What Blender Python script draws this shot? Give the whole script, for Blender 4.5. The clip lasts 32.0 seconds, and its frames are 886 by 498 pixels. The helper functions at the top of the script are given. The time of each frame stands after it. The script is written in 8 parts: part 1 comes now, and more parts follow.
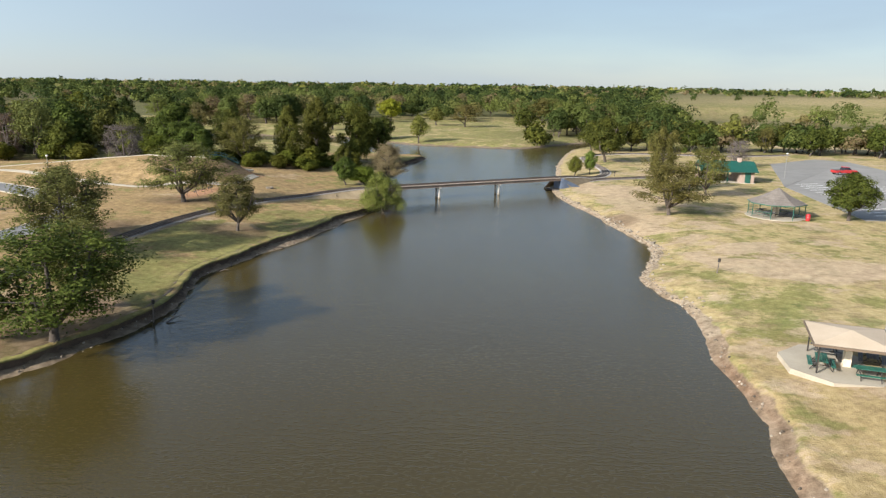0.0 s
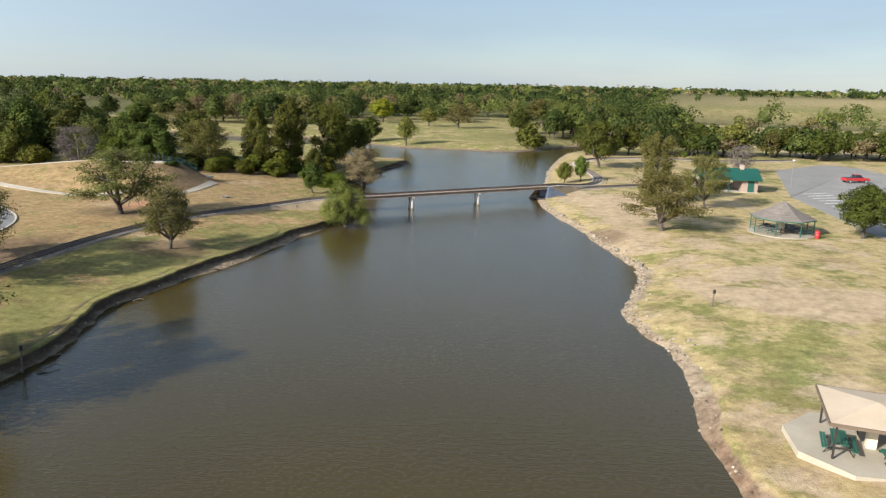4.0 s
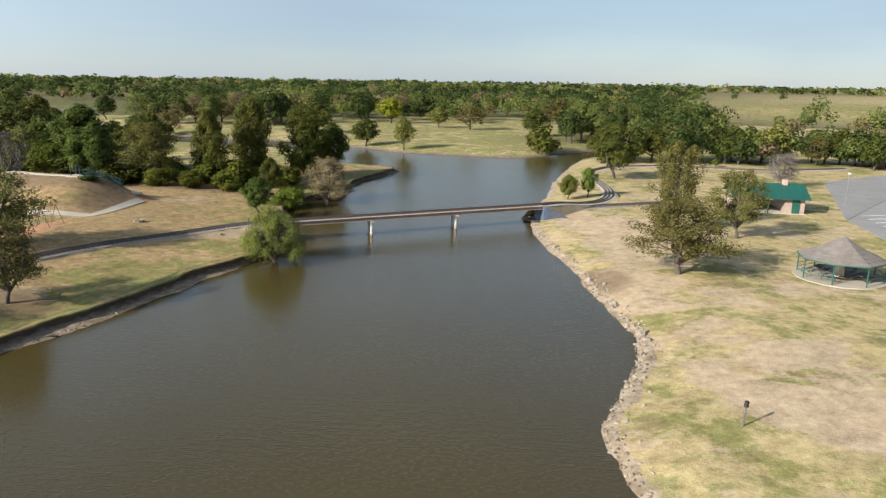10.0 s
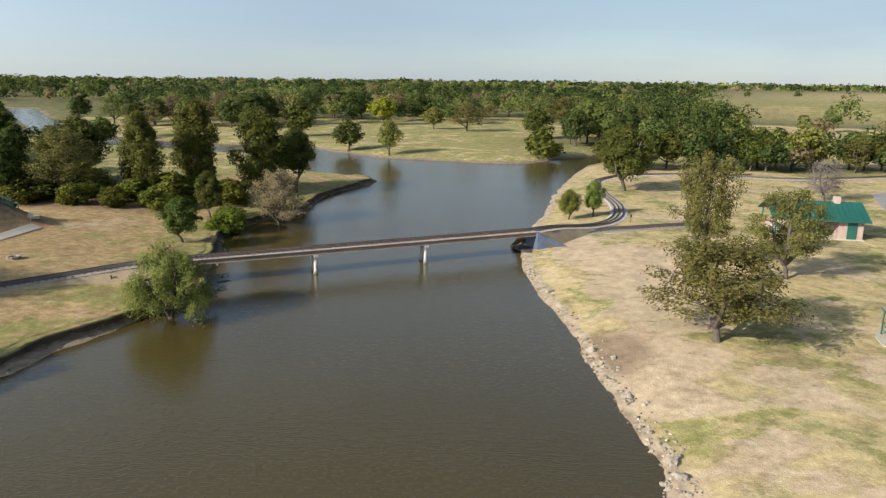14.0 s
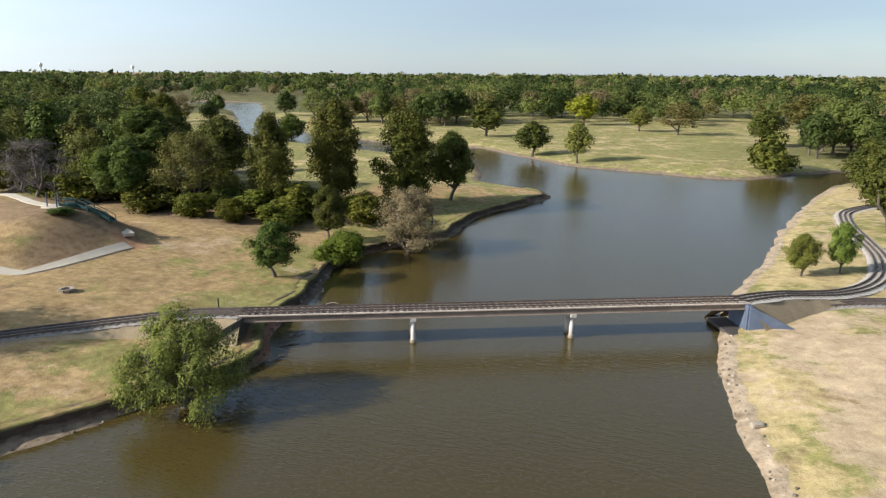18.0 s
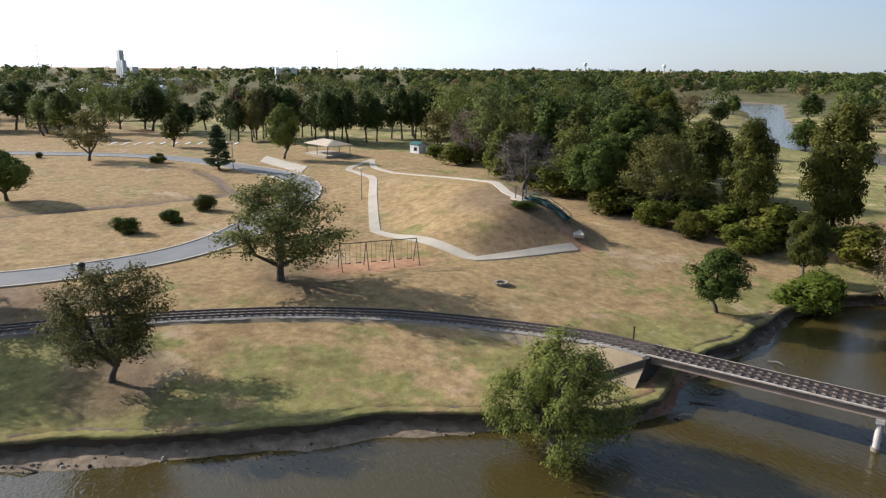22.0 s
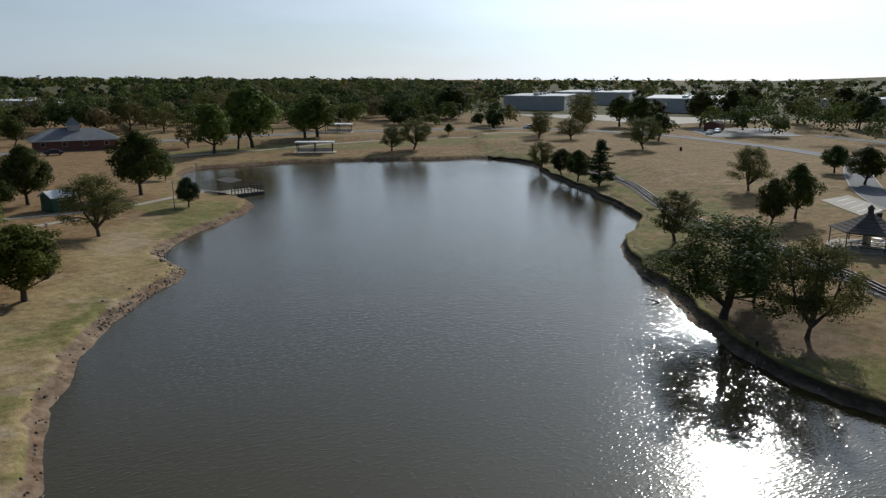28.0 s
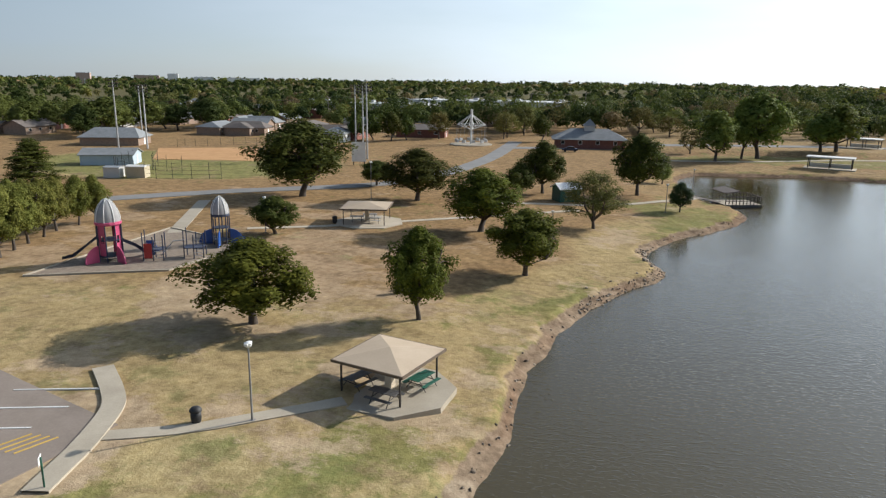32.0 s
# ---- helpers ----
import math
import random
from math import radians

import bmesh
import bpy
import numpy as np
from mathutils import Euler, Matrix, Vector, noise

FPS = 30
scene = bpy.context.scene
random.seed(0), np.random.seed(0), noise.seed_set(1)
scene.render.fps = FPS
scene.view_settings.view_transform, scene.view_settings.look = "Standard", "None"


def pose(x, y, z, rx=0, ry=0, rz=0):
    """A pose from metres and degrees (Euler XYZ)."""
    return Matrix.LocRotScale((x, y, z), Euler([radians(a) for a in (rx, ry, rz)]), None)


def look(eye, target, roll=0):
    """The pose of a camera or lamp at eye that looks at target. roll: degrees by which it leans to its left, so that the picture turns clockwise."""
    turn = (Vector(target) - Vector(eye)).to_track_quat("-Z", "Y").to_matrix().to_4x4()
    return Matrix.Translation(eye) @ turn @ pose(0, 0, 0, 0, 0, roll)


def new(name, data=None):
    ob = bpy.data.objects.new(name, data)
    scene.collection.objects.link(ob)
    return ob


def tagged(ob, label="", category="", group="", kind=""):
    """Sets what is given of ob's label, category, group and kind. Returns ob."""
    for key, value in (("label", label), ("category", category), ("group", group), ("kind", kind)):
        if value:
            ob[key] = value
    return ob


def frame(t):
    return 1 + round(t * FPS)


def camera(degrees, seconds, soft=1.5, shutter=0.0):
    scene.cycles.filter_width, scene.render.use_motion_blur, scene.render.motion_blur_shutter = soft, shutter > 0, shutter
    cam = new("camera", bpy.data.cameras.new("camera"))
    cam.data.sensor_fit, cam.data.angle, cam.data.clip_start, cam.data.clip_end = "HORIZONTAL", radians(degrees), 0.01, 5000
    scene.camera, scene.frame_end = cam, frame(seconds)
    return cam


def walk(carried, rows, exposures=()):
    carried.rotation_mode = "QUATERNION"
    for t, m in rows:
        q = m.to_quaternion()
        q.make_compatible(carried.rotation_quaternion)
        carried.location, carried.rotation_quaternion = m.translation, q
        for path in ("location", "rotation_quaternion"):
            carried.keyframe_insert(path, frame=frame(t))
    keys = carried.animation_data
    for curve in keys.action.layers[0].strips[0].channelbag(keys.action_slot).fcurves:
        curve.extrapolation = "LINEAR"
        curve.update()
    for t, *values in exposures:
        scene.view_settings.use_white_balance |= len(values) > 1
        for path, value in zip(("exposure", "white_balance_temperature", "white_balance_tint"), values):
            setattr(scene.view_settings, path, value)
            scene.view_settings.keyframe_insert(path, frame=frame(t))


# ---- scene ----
cam = camera(64.5, 32.0, soft=1.3)
PATH = [
    (0, (1.337, -0.534, 20.438), (1.286, 1.411, 19.976), 0.9),
    (0.5, (2.099, 0.694, 20.501), (2.045, 2.639, 20.039), 0.8),
    (1, (2.673, 1.984, 20.542), (2.62, 3.929, 20.079), 0.9),
    (1.5, (3.191, 3.348, 20.547), (3.139, 5.294, 20.086), 1.0),
    (2, (3.673, 4.782, 20.521), (3.609, 6.727, 20.06), 1.0),
    (2.5, (4.254, 6.127, 20.602), (4.189, 8.072, 20.14), 1.1),
    (3, (4.792, 7.617, 20.613), (4.729, 9.562, 20.15), 1.1),
    (3.5, (5.415, 9.159, 20.579), (5.353, 11.104, 20.116), 1.1),
    (5.5, (8.38, 16.006, 20.527), (8.31, 17.949, 20.06), 1.0),
    (6, (9.053, 17.934, 20.564), (8.984, 19.878, 20.097), 0.9),
    (6.5, (9.841, 19.828, 20.576), (9.769, 21.771, 20.109), 0.8),
    (7, (10.494, 21.688, 20.552), (10.423, 23.631, 20.084), 0.8),
    (7.5, (11.214, 23.52, 20.412), (11.143, 25.465, 19.95), 0.7),
    (8, (11.826, 25.399, 20.463), (11.756, 27.343, 19.998), 0.9),
    (8.5, (12.432, 27.227, 20.468), (12.309, 29.168, 20.002), 0.9),
    (9, (13.058, 29.19, 20.549), (12.933, 31.131, 20.082), 0.9),
    (9.5, (13.552, 31.401, 20.52), (13.428, 33.341, 20.053), 1.0),
    (10, (14.038, 33.797, 20.543), (13.886, 35.735, 20.073), 0.9),
    (10.5, (14.369, 36.363, 20.423), (14.216, 38.302, 19.955), 0.9),
    (11, (14.572, 39.013, 20.335), (14.418, 40.951, 19.865), 1.0),
    (11.5, (15.16, 41.66, 20.278), (14.998, 43.598, 19.811), 0.6),
    (12, (15.789, 44.401, 20.191), (15.617, 46.338, 19.722), 0.7),
    (12.5, (16.305, 47.157, 20.097), (16.129, 49.093, 19.628), 0.6),
    (13, (16.473, 49.755, 20.12), (16.3, 51.691, 19.649), 0.7),
    (13.5, (16.659, 52.323, 20.125), (16.49, 54.259, 19.653), 0.6),
    (15.5, (18.042, 63.846, 20.059), (17.826, 65.777, 19.584), 0.6),
    (16, (18.255, 66.759, 20.079), (18.008, 68.686, 19.602), 0.5),
    (16.5, (18.437, 69.754, 20.148), (18.075, 71.661, 19.666), 0.4),
    (17, (18.684, 72.981, 20.139), (18.188, 74.857, 19.655), 0.3),
    (17.5, (18.667, 76.041, 20.11), (18.057, 77.883, 19.624), 0.4),
    (18, (18.522, 78.957, 20.159), (17.786, 80.751, 19.67), 0.4),
    (18.5, (18.189, 81.769, 20.264), (17.341, 83.512, 19.772), 0.4),
    (19, (17.775, 84.467, 20.403), (16.8, 86.143, 19.911), 0.4),
    (19.5, (17.515, 86.547, 20.424), (16.413, 88.141, 19.931), 0.4),
    (20, (17.382, 87.613, 20.396), (16.168, 89.124, 19.901), 0.4),
    (20.5, (17.225, 87.851, 20.306), (15.836, 89.202, 19.811), 0.4),
    (21, (17.168, 87.887, 20.339), (15.602, 89.025, 19.839), 0.4),
    (21.5, (17.108, 87.932, 20.212), (15.439, 88.915, 19.712), 0.5),
    (22, (16.925, 87.914, 20.171), (15.206, 88.806, 19.669), 0.5),
    (22.5, (16.655, 87.899, 20.167), (14.854, 88.606, 19.662), 0.5),
    (23, (16.306, 87.91, 20.198), (14.419, 88.334, 19.689), 0.5),
    (23.5, (16.114, 87.962, 20.145), (14.185, 88.115, 19.638), 0.4),
    (24, (15.947, 87.971, 20.101), (14.013, 87.873, 19.6), 0.3),
    (24.5, (15.929, 88.062, 20.134), (14.024, 87.705, 19.638), 0.2),
    (25, (15.838, 88.153, 20.149), (14.0, 87.537, 19.658), 0.1),
    (25.5, (15.951, 88.117, 20.118), (14.21, 87.26, 19.632), 0.2),
    (27.5, (17.513, 87.649, 20.58), (16.415, 86.047, 20.101), 0.1),
    (28, (17.532, 87.567, 20.506), (16.63, 85.847, 20.03), 0.2),
    (28.5, (17.537, 87.482, 20.416), (16.839, 85.668, 19.944), 0.2),
    (29, (17.5, 87.406, 20.423), (17.039, 85.518, 19.951), 0.3),
    (29.5, (17.435, 87.403, 20.455), (17.201, 85.473, 19.984), 0.4),
    (30, (17.475, 87.402, 20.502), (17.317, 85.465, 20.031), 0.6),
    (30.5, (17.508, 87.448, 20.486), (17.463, 85.505, 20.016), 0.6),
    (31, (17.474, 87.453, 20.501), (17.578, 85.512, 20.03), 0.6),
    (31.5, (17.374, 87.486, 20.523), (17.636, 85.56, 20.052), 0.6),
    (32, (17.356, 87.436, 20.512), (17.741, 85.531, 20.042), 0.7),
]
EXPOSURES = [(0, 0.70, 6250, 10), (12, 0.66, 6250, 10), (16, 0.60, 6250, 10), (18, 0.74, 6200, 10), (20, 0.74, 6100, 11), (21, 0.68, 6050, 12), (23, 0.34, 6000, 14), (24.2, 0.22, 5950, 13), (25, 0.03, 5300, 36), (25.6, -0.28, 5700, 15),
             (27.3, -0.78, 5850, 10), (28, -0.74, 5900, 9), (29, -0.72, 5850, 5), (30, -0.44, 5800, 6), (31, -0.05, 6000, 8), (32, 0.18, 6200, 10)]
walk(cam, [(t, look(eye, target, roll)) for t, eye, target, roll in PATH], EXPOSURES)

# ---- world and sun ----
SUN_EL, SUN_AZ = 26.5, 128.0   # the sun's way is (-sin az, cos az)
world = bpy.data.worlds.new("sky")
scene.world = world
world.use_nodes = True
wn = world.node_tree.nodes
sky = wn.new("ShaderNodeTexSky")
sky.sky_type, sky.sun_disc = "NISHITA", False
sky.sun_elevation, sky.sun_rotation = radians(SUN_EL), radians(-SUN_AZ)
sky.altitude, sky.air_density, sky.dust_density, sky.ozone_density = 300, 1.0, 0.35, 2.0
wn["Background"].inputs["Strength"].default_value = 0.079
wl = world.node_tree.links
dome = wn.new("ShaderNodeTexCoord")
stretched = wn.new("ShaderNodeMapping")
stretched.inputs["Scale"].default_value = (1.2, 1.2, 6.0)
wl.new(dome.outputs["Generated"], stretched.inputs[0])
cirrus = wn.new("ShaderNodeTexNoise")
cirrus.inputs["Scale"].default_value, cirrus.inputs["Detail"].default_value = 1.6, 5
wl.new(stretched.outputs[0], cirrus.inputs["Vector"])
veil = wn.new("ShaderNodeMapRange")
for key, v in (("From Min", 0.35), ("From Max", 0.70), ("To Min", 0.55), ("To Max", 0.85)):
    veil.inputs[key].default_value = v
wl.new(cirrus.outputs["Fac"], veil.inputs["Value"])
hazy = wn.new("ShaderNodeMix")
hazy.data_type = "RGBA"
toward = wn.new("ShaderNodeVectorMath")
toward.operation = "DOT_PRODUCT"
wl.new(dome.outputs["Generated"], toward.inputs[0])
toward.inputs[1].default_value = (-math.sin(radians(SUN_AZ)) * math.cos(radians(SUN_EL)), math.cos(radians(SUN_AZ)) * math.cos(radians(SUN_EL)), math.sin(radians(SUN_EL)))
facing_sun = wn.new("ShaderNodeMath")
facing_sun.operation = "MAXIMUM"
wl.new(toward.outputs["Value"], facing_sun.inputs[0])
facing_sun.inputs[1].default_value = 0.0
broad = wn.new("ShaderNodeMapRange")
for key, v in (("From Min", -0.45), ("From Max", 1.0)):
    broad.inputs[key].default_value = v
wl.new(toward.outputs["Value"], broad.inputs["Value"])
lobes_of_glow = []
for source, power, share in ((broad, 2.0, 0.50), (facing_sun, 8.0, 0.42)):
    lobe = wn.new("ShaderNodeMath")
    lobe.operation = "POWER"
    wl.new(source.outputs[0], lobe.inputs[0])
    lobe.inputs[1].default_value = power
    weighed = wn.new("ShaderNodeMath")
    weighed.operation = "MULTIPLY"
    wl.new(lobe.outputs[0], weighed.inputs[0])
    weighed.inputs[1].default_value = share
    lobes_of_glow.append(weighed)
glow = wn.new("ShaderNodeMath")
glow.operation = "ADD"
for lobe, socket in zip(lobes_of_glow, glow.inputs):
    wl.new(lobe.outputs[0], socket)
cloud = wn.new("ShaderNodeMix")
cloud.data_type = "RGBA"
cloud.inputs[6].default_value, cloud.inputs[7].default_value = (3.5, 4.3, 5.1, 1), (36, 38.6, 40, 1)
wl.new(glow.outputs[0], cloud.inputs[0])
wl.new(cloud.outputs[2], hazy.inputs[7])
up = wn.new("ShaderNodeSeparateXYZ")
wl.new(dome.outputs["Generated"], up.inputs[0])
thin = wn.new("ShaderNodeMapRange")
thin.interpolation_type = "SMOOTHSTEP"
for key, v in (("From Min", 0.13), ("From Max", 0.52), ("To Min", 1.0), ("To Max", 0.04)):
    thin.inputs[key].default_value = v
wl.new(up.outputs["Z"], thin.inputs["Value"])
near_sun = wn.new("ShaderNodeMath")
near_sun.operation = "MAXIMUM"
wl.new(thin.outputs[0], near_sun.inputs[0])
wl.new(glow.outputs[0], near_sun.inputs[1])
veiled = wn.new("ShaderNodeMath")
veiled.operation = "MULTIPLY"
wl.new(veil.outputs[0], veiled.inputs[0])
wl.new(near_sun.outputs[0], veiled.inputs[1])
wl.new(veiled.outputs[0], hazy.inputs[0])
wl.new(sky.outputs[0], hazy.inputs[6])
wl.new(hazy.outputs[2], wn["Background"].inputs["Color"])
sun = new("sun", bpy.data.lights.new("sun", "SUN"))
sun.data.energy, sun.data.angle, sun.data.color = 5.0, radians(0.6), (1.0, 0.93, 0.82)
az, el = radians(SUN_AZ), radians(SUN_EL)
sun_way = Vector((-math.sin(az) * math.cos(el), math.cos(az) * math.cos(el), math.sin(el)))
sun.matrix_world = look(sun_way * 500, (0, 0, 0))


# ---- materials ----
def nodes_of(name):
    m = bpy.data.materials.new(name)
    m.use_nodes = True
    nt = m.node_tree
    return m, nt, nt.nodes["Principled BSDF"]


def add(nt, kind, **values):
    n = nt.nodes.new(kind)
    for k, v in values.items():
        n.inputs[k].default_value = v
    return n


def ramp(nt, fac, stops):
    r = nt.nodes.new("ShaderNodeValToRGB")
    while len(r.color_ramp.elements) < len(stops):
        r.color_ramp.elements.new(0.5)
    for e, (p, c) in zip(r.color_ramp.elements, stops):
        e.position, e.color = p, (*c, 1) if len(c) == 3 else c
    nt.links.new(fac, r.inputs[0])
    return r.outputs[0]


def mix(nt, fac, a, b, kind="MIX"):
    n = nt.nodes.new("ShaderNodeMix")
    n.data_type, n.blend_type = "RGBA", kind
    for value, socket in ((fac, n.inputs[0]), (a, n.inputs[6]), (b, n.inputs[7])):
        if isinstance(value, (int, float)):
            socket.default_value = value
        elif isinstance(value, tuple):
            socket.default_value = (*value, 1)
        else:
            nt.links.new(value, socket)
    return n.outputs[2]


def calc(nt, op, a, b=0.0, clamp=False):
    n = nt.nodes.new("ShaderNodeMath")
    n.operation, n.use_clamp = op, clamp
    for value, socket in ((a, n.inputs[0]), (b, n.inputs[1])):
        if isinstance(value, (int, float)):
            socket.default_value = value
        else:
            nt.links.new(value, socket)
    return n.outputs[0]


def grain(nt, scale, detail=4, rough=0.6, where=None, stretch=None):
    n = add(nt, "ShaderNodeTexNoise", Scale=scale, Detail=detail, Roughness=rough)
    src = where or nt.nodes.new("ShaderNodeNewGeometry").outputs["Position"]
    if stretch:
        mp = nt.nodes.new("ShaderNodeMapping")
        mp.inputs["Scale"].default_value = stretch
        nt.links.new(src, mp.inputs[0])
        src = mp.outputs[0]
    nt.links.new(src, n.inputs["Vector"])
    return n.outputs["Fac"]


def bumped(nt, bsdf, height, strength, distance):
    b = add(nt, "ShaderNodeBump", Strength=strength, Distance=distance)
    nt.links.new(height, b.inputs["Height"])
    nt.links.new(b.outputs[0], bsdf.inputs["Normal"])


def surface(name, dark, light, scale=3.0, rough=0.7, bump=0.3, metal=0.0, local=False, spread=(0.3, 0.7)):
    """Paint, stone, wood or metal with grain at two scales and a little difference from piece to piece."""
    m, nt, bsdf = nodes_of(name)
    where = nt.nodes.new("ShaderNodeTexCoord").outputs["Object"] if local else None
    big, fine = grain(nt, scale * 0.25, 5, 0.65, where), grain(nt, scale * 6, 3, 0.6, where)
    f = calc(nt, "ADD", calc(nt, "MULTIPLY", big, 0.65), calc(nt, "MULTIPLY", fine, 0.35))
    c = ramp(nt, f, [(spread[0], dark), (spread[1], light)])
    info = nt.nodes.new("ShaderNodeObjectInfo")
    hsv = add(nt, "ShaderNodeHueSaturation")
    nt.links.new(calc(nt, "ADD", calc(nt, "MULTIPLY", info.outputs["Random"], 0.24), 0.88), hsv.inputs["Value"])
    nt.links.new(c, hsv.inputs["Color"])
    nt.links.new(hsv.outputs[0], bsdf.inputs["Base Color"])
    bsdf.inputs["Metallic"].default_value = metal
    nt.links.new(calc(nt, "ADD", calc(nt, "MULTIPLY", fine, 0.25), rough - 0.12, True), bsdf.inputs["Roughness"])
    bumped(nt, bsdf, fine, bump, 0.02)
    return m


def leaf(name, dark, light, through_light=0.30):
    m, nt, bsdf = nodes_of(name)
    isl = nt.nodes.new("ShaderNodeNewGeometry").outputs["Random Per Island"]
    info = nt.nodes.new("ShaderNodeObjectInfo").outputs["Random"]
    big = grain(nt, 0.55, 3)
    f = calc(nt, "ADD", calc(nt, "MULTIPLY", isl, 0.34), calc(nt, "MULTIPLY", big, 0.72))
    c = ramp(nt, f, [(0.25, dark), (0.8, light)])
    hsv = add(nt, "ShaderNodeHueSaturation")
    nt.links.new(calc(nt, "ADD", calc(nt, "MULTIPLY", info, 0.05), 0.475), hsv.inputs["Hue"])
    nt.links.new(calc(nt, "ADD", calc(nt, "MULTIPLY", info, 0.35), 0.82), hsv.inputs["Value"])
    nt.links.new(c, hsv.inputs["Color"])
    nt.links.new(hsv.outputs[0], bsdf.inputs["Base Color"])
    bsdf.inputs["Roughness"].default_value = 0.75
    bsdf.inputs["Specular IOR Level"].default_value = 0.12
    tr = nt.nodes.new("ShaderNodeBsdfTranslucent")
    nt.links.new(hsv.outputs[0], tr.inputs["Color"])
    sh = nt.nodes.new("ShaderNodeMixShader")
    sh.inputs[0].default_value = through_light
    nt.links.new(bsdf.outputs[0], sh.inputs[1])
    nt.links.new(tr.outputs[0], sh.inputs[2])
    nt.links.new(sh.outputs[0], nt.nodes["Material Output"].inputs["Surface"])
    return m


LEAF = {
    "oak": leaf("leaves_green", (0.024, 0.036, 0.008), (0.128, 0.142, 0.025)),
    "oakb": leaf("leaves_bright_green", (0.038, 0.049, 0.007), (0.158, 0.166, 0.020)),
    "locust": leaf("leaves_grey_green", (0.048, 0.058, 0.016), (0.215, 0.208, 0.060)),
    "olive": leaf("leaves_olive", (0.050, 0.054, 0.013), (0.210, 0.188, 0.050)),
    "elm": leaf("leaves_light_green", (0.071, 0.101, 0.017), (0.212, 0.234, 0.046)),
    "elmy": leaf("leaves_turning", (0.088, 0.088, 0.024), (0.225, 0.195, 0.058)),
    "yellow": leaf("leaves_yellow", (0.130, 0.145, 0.012), (0.330, 0.330, 0.030)),
    "yoak": leaf("leaves_gold_green", (0.032, 0.042, 0.008), (0.140, 0.136, 0.022)),
    "willow": leaf("leaves_willow", (0.078, 0.088, 0.017), (0.235, 0.228, 0.052)),
    "brown": leaf("leaves_brown", (0.150, 0.118, 0.060), (0.310, 0.250, 0.135)),
    "red": leaf("leaves_red_brown", (0.095, 0.056, 0.040), (0.205, 0.130, 0.095)),
    "dark": leaf("needles_dark", (0.017, 0.032, 0.011), (0.064, 0.089, 0.027), 0.15),
    "far": leaf("leaves_far_woods", (0.038, 0.064, 0.018), (0.129, 0.149, 0.044), 0.18),
}


def far_leaf():
    """Leaves of the woods, tree by tree from dark green to olive, yellow and brown."""
    m = leaf("leaves_mixed_woods", (0.03, 0.06, 0.02), (0.12, 0.15, 0.05), 0.32)
    nt = m.node_tree
    tint = nt.nodes.new("ShaderNodeAttribute")
    tint.attribute_name = "tint"
    c = ramp(nt, tint.outputs["Fac"], [(0.0, (0.023, 0.038, 0.010)), (0.45, (0.082, 0.106, 0.026)), (0.80, (0.150, 0.168, 0.041)), (0.92, (0.180, 0.132, 0.070)), (1.0, (0.190, 0.186, 0.038))])
    isl = nt.nodes.new("ShaderNodeNewGeometry").outputs["Random Per Island"]
    hsv = add(nt, "ShaderNodeHueSaturation")
    nt.links.new(calc(nt, "ADD", calc(nt, "MULTIPLY", isl, 0.3), 0.85), hsv.inputs["Value"])
    nt.links.new(c, hsv.inputs["Color"])
    for n in nt.nodes:
        if n.bl_idname in ("ShaderNodeBsdfPrincipled", "ShaderNodeBsdfTranslucent"):
            nt.links.new(hsv.outputs[0], n.inputs[0])
    return m


LEAF["far"] = far_leaf()
BARK = surface("bark", (0.045, 0.035, 0.028), (0.120, 0.095, 0.075), 8, 0.95, 0.8, local=True)
DEADWOOD = surface("dead_wood", (0.075, 0.060, 0.052), (0.190, 0.155, 0.130), 8, 0.95, 0.6, local=True)
ASPHALT = surface("asphalt", (0.150, 0.148, 0.145), (0.235, 0.230, 0.222), 1.2, 0.95, 0.4)
LOT = surface("lot_asphalt", (0.195, 0.184, 0.168), (0.290, 0.274, 0.250), 1.0, 0.95, 0.3)
CONCRETE = surface("concrete", (0.330, 0.285, 0.215), (0.480, 0.420, 0.328), 1.6, 0.9, 0.3)
BALLAST = surface("ballast", (0.140, 0.122, 0.104), (0.310, 0.276, 0.238), 9, 0.95, 1.0)
TIEWOOD = surface("tie_wood", (0.095, 0.080, 0.068), (0.240, 0.205, 0.172), 6, 0.95, 0.6)
RAILSTEEL = surface("rusty_rail", (0.060, 0.045, 0.038), (0.150, 0.115, 0.095), 6, 0.6, 0.2, 0.2)
ROCK = surface("rock", (0.140, 0.112, 0.082), (0.400, 0.335, 0.255), 4, 0.95, 0.8)
GREENSTEEL = surface("green_painted_steel", (0.012, 0.075, 0.050), (0.030, 0.130, 0.090), 4, 0.45, 0.1)
DARKSTEEL = surface("dark_steel", (0.025, 0.022, 0.020), (0.070, 0.060, 0.052), 5, 0.6, 0.2, 0.4)
GREYSTEEL = surface("galvanised_steel", (0.380, 0.385, 0.390), (0.560, 0.560, 0.560), 5, 0.45, 0.1, 0.5)
WHITEPAINT = surface("white_paint", (0.620, 0.610, 0.580), (0.800, 0.790, 0.760), 3, 0.6, 0.15)
BEIGEROOF = surface("beige_roof", (0.400, 0.310, 0.215), (0.500, 0.400, 0.290), 1.6, 0.7, 0.15)
GREYSHINGLE = surface("grey_shingle", (0.120, 0.100, 0.085), (0.235, 0.200, 0.170), 7, 0.95, 0.6)
GREENROOF = surface("green_metal_roof", (0.010, 0.070, 0.050), (0.020, 0.105, 0.078), 2, 0.5, 0.1, 0.1)
BRICK = surface("pinkish_brick", (0.300, 0.215, 0.170), (0.450, 0.340, 0.280), 7, 0.9, 0.4)
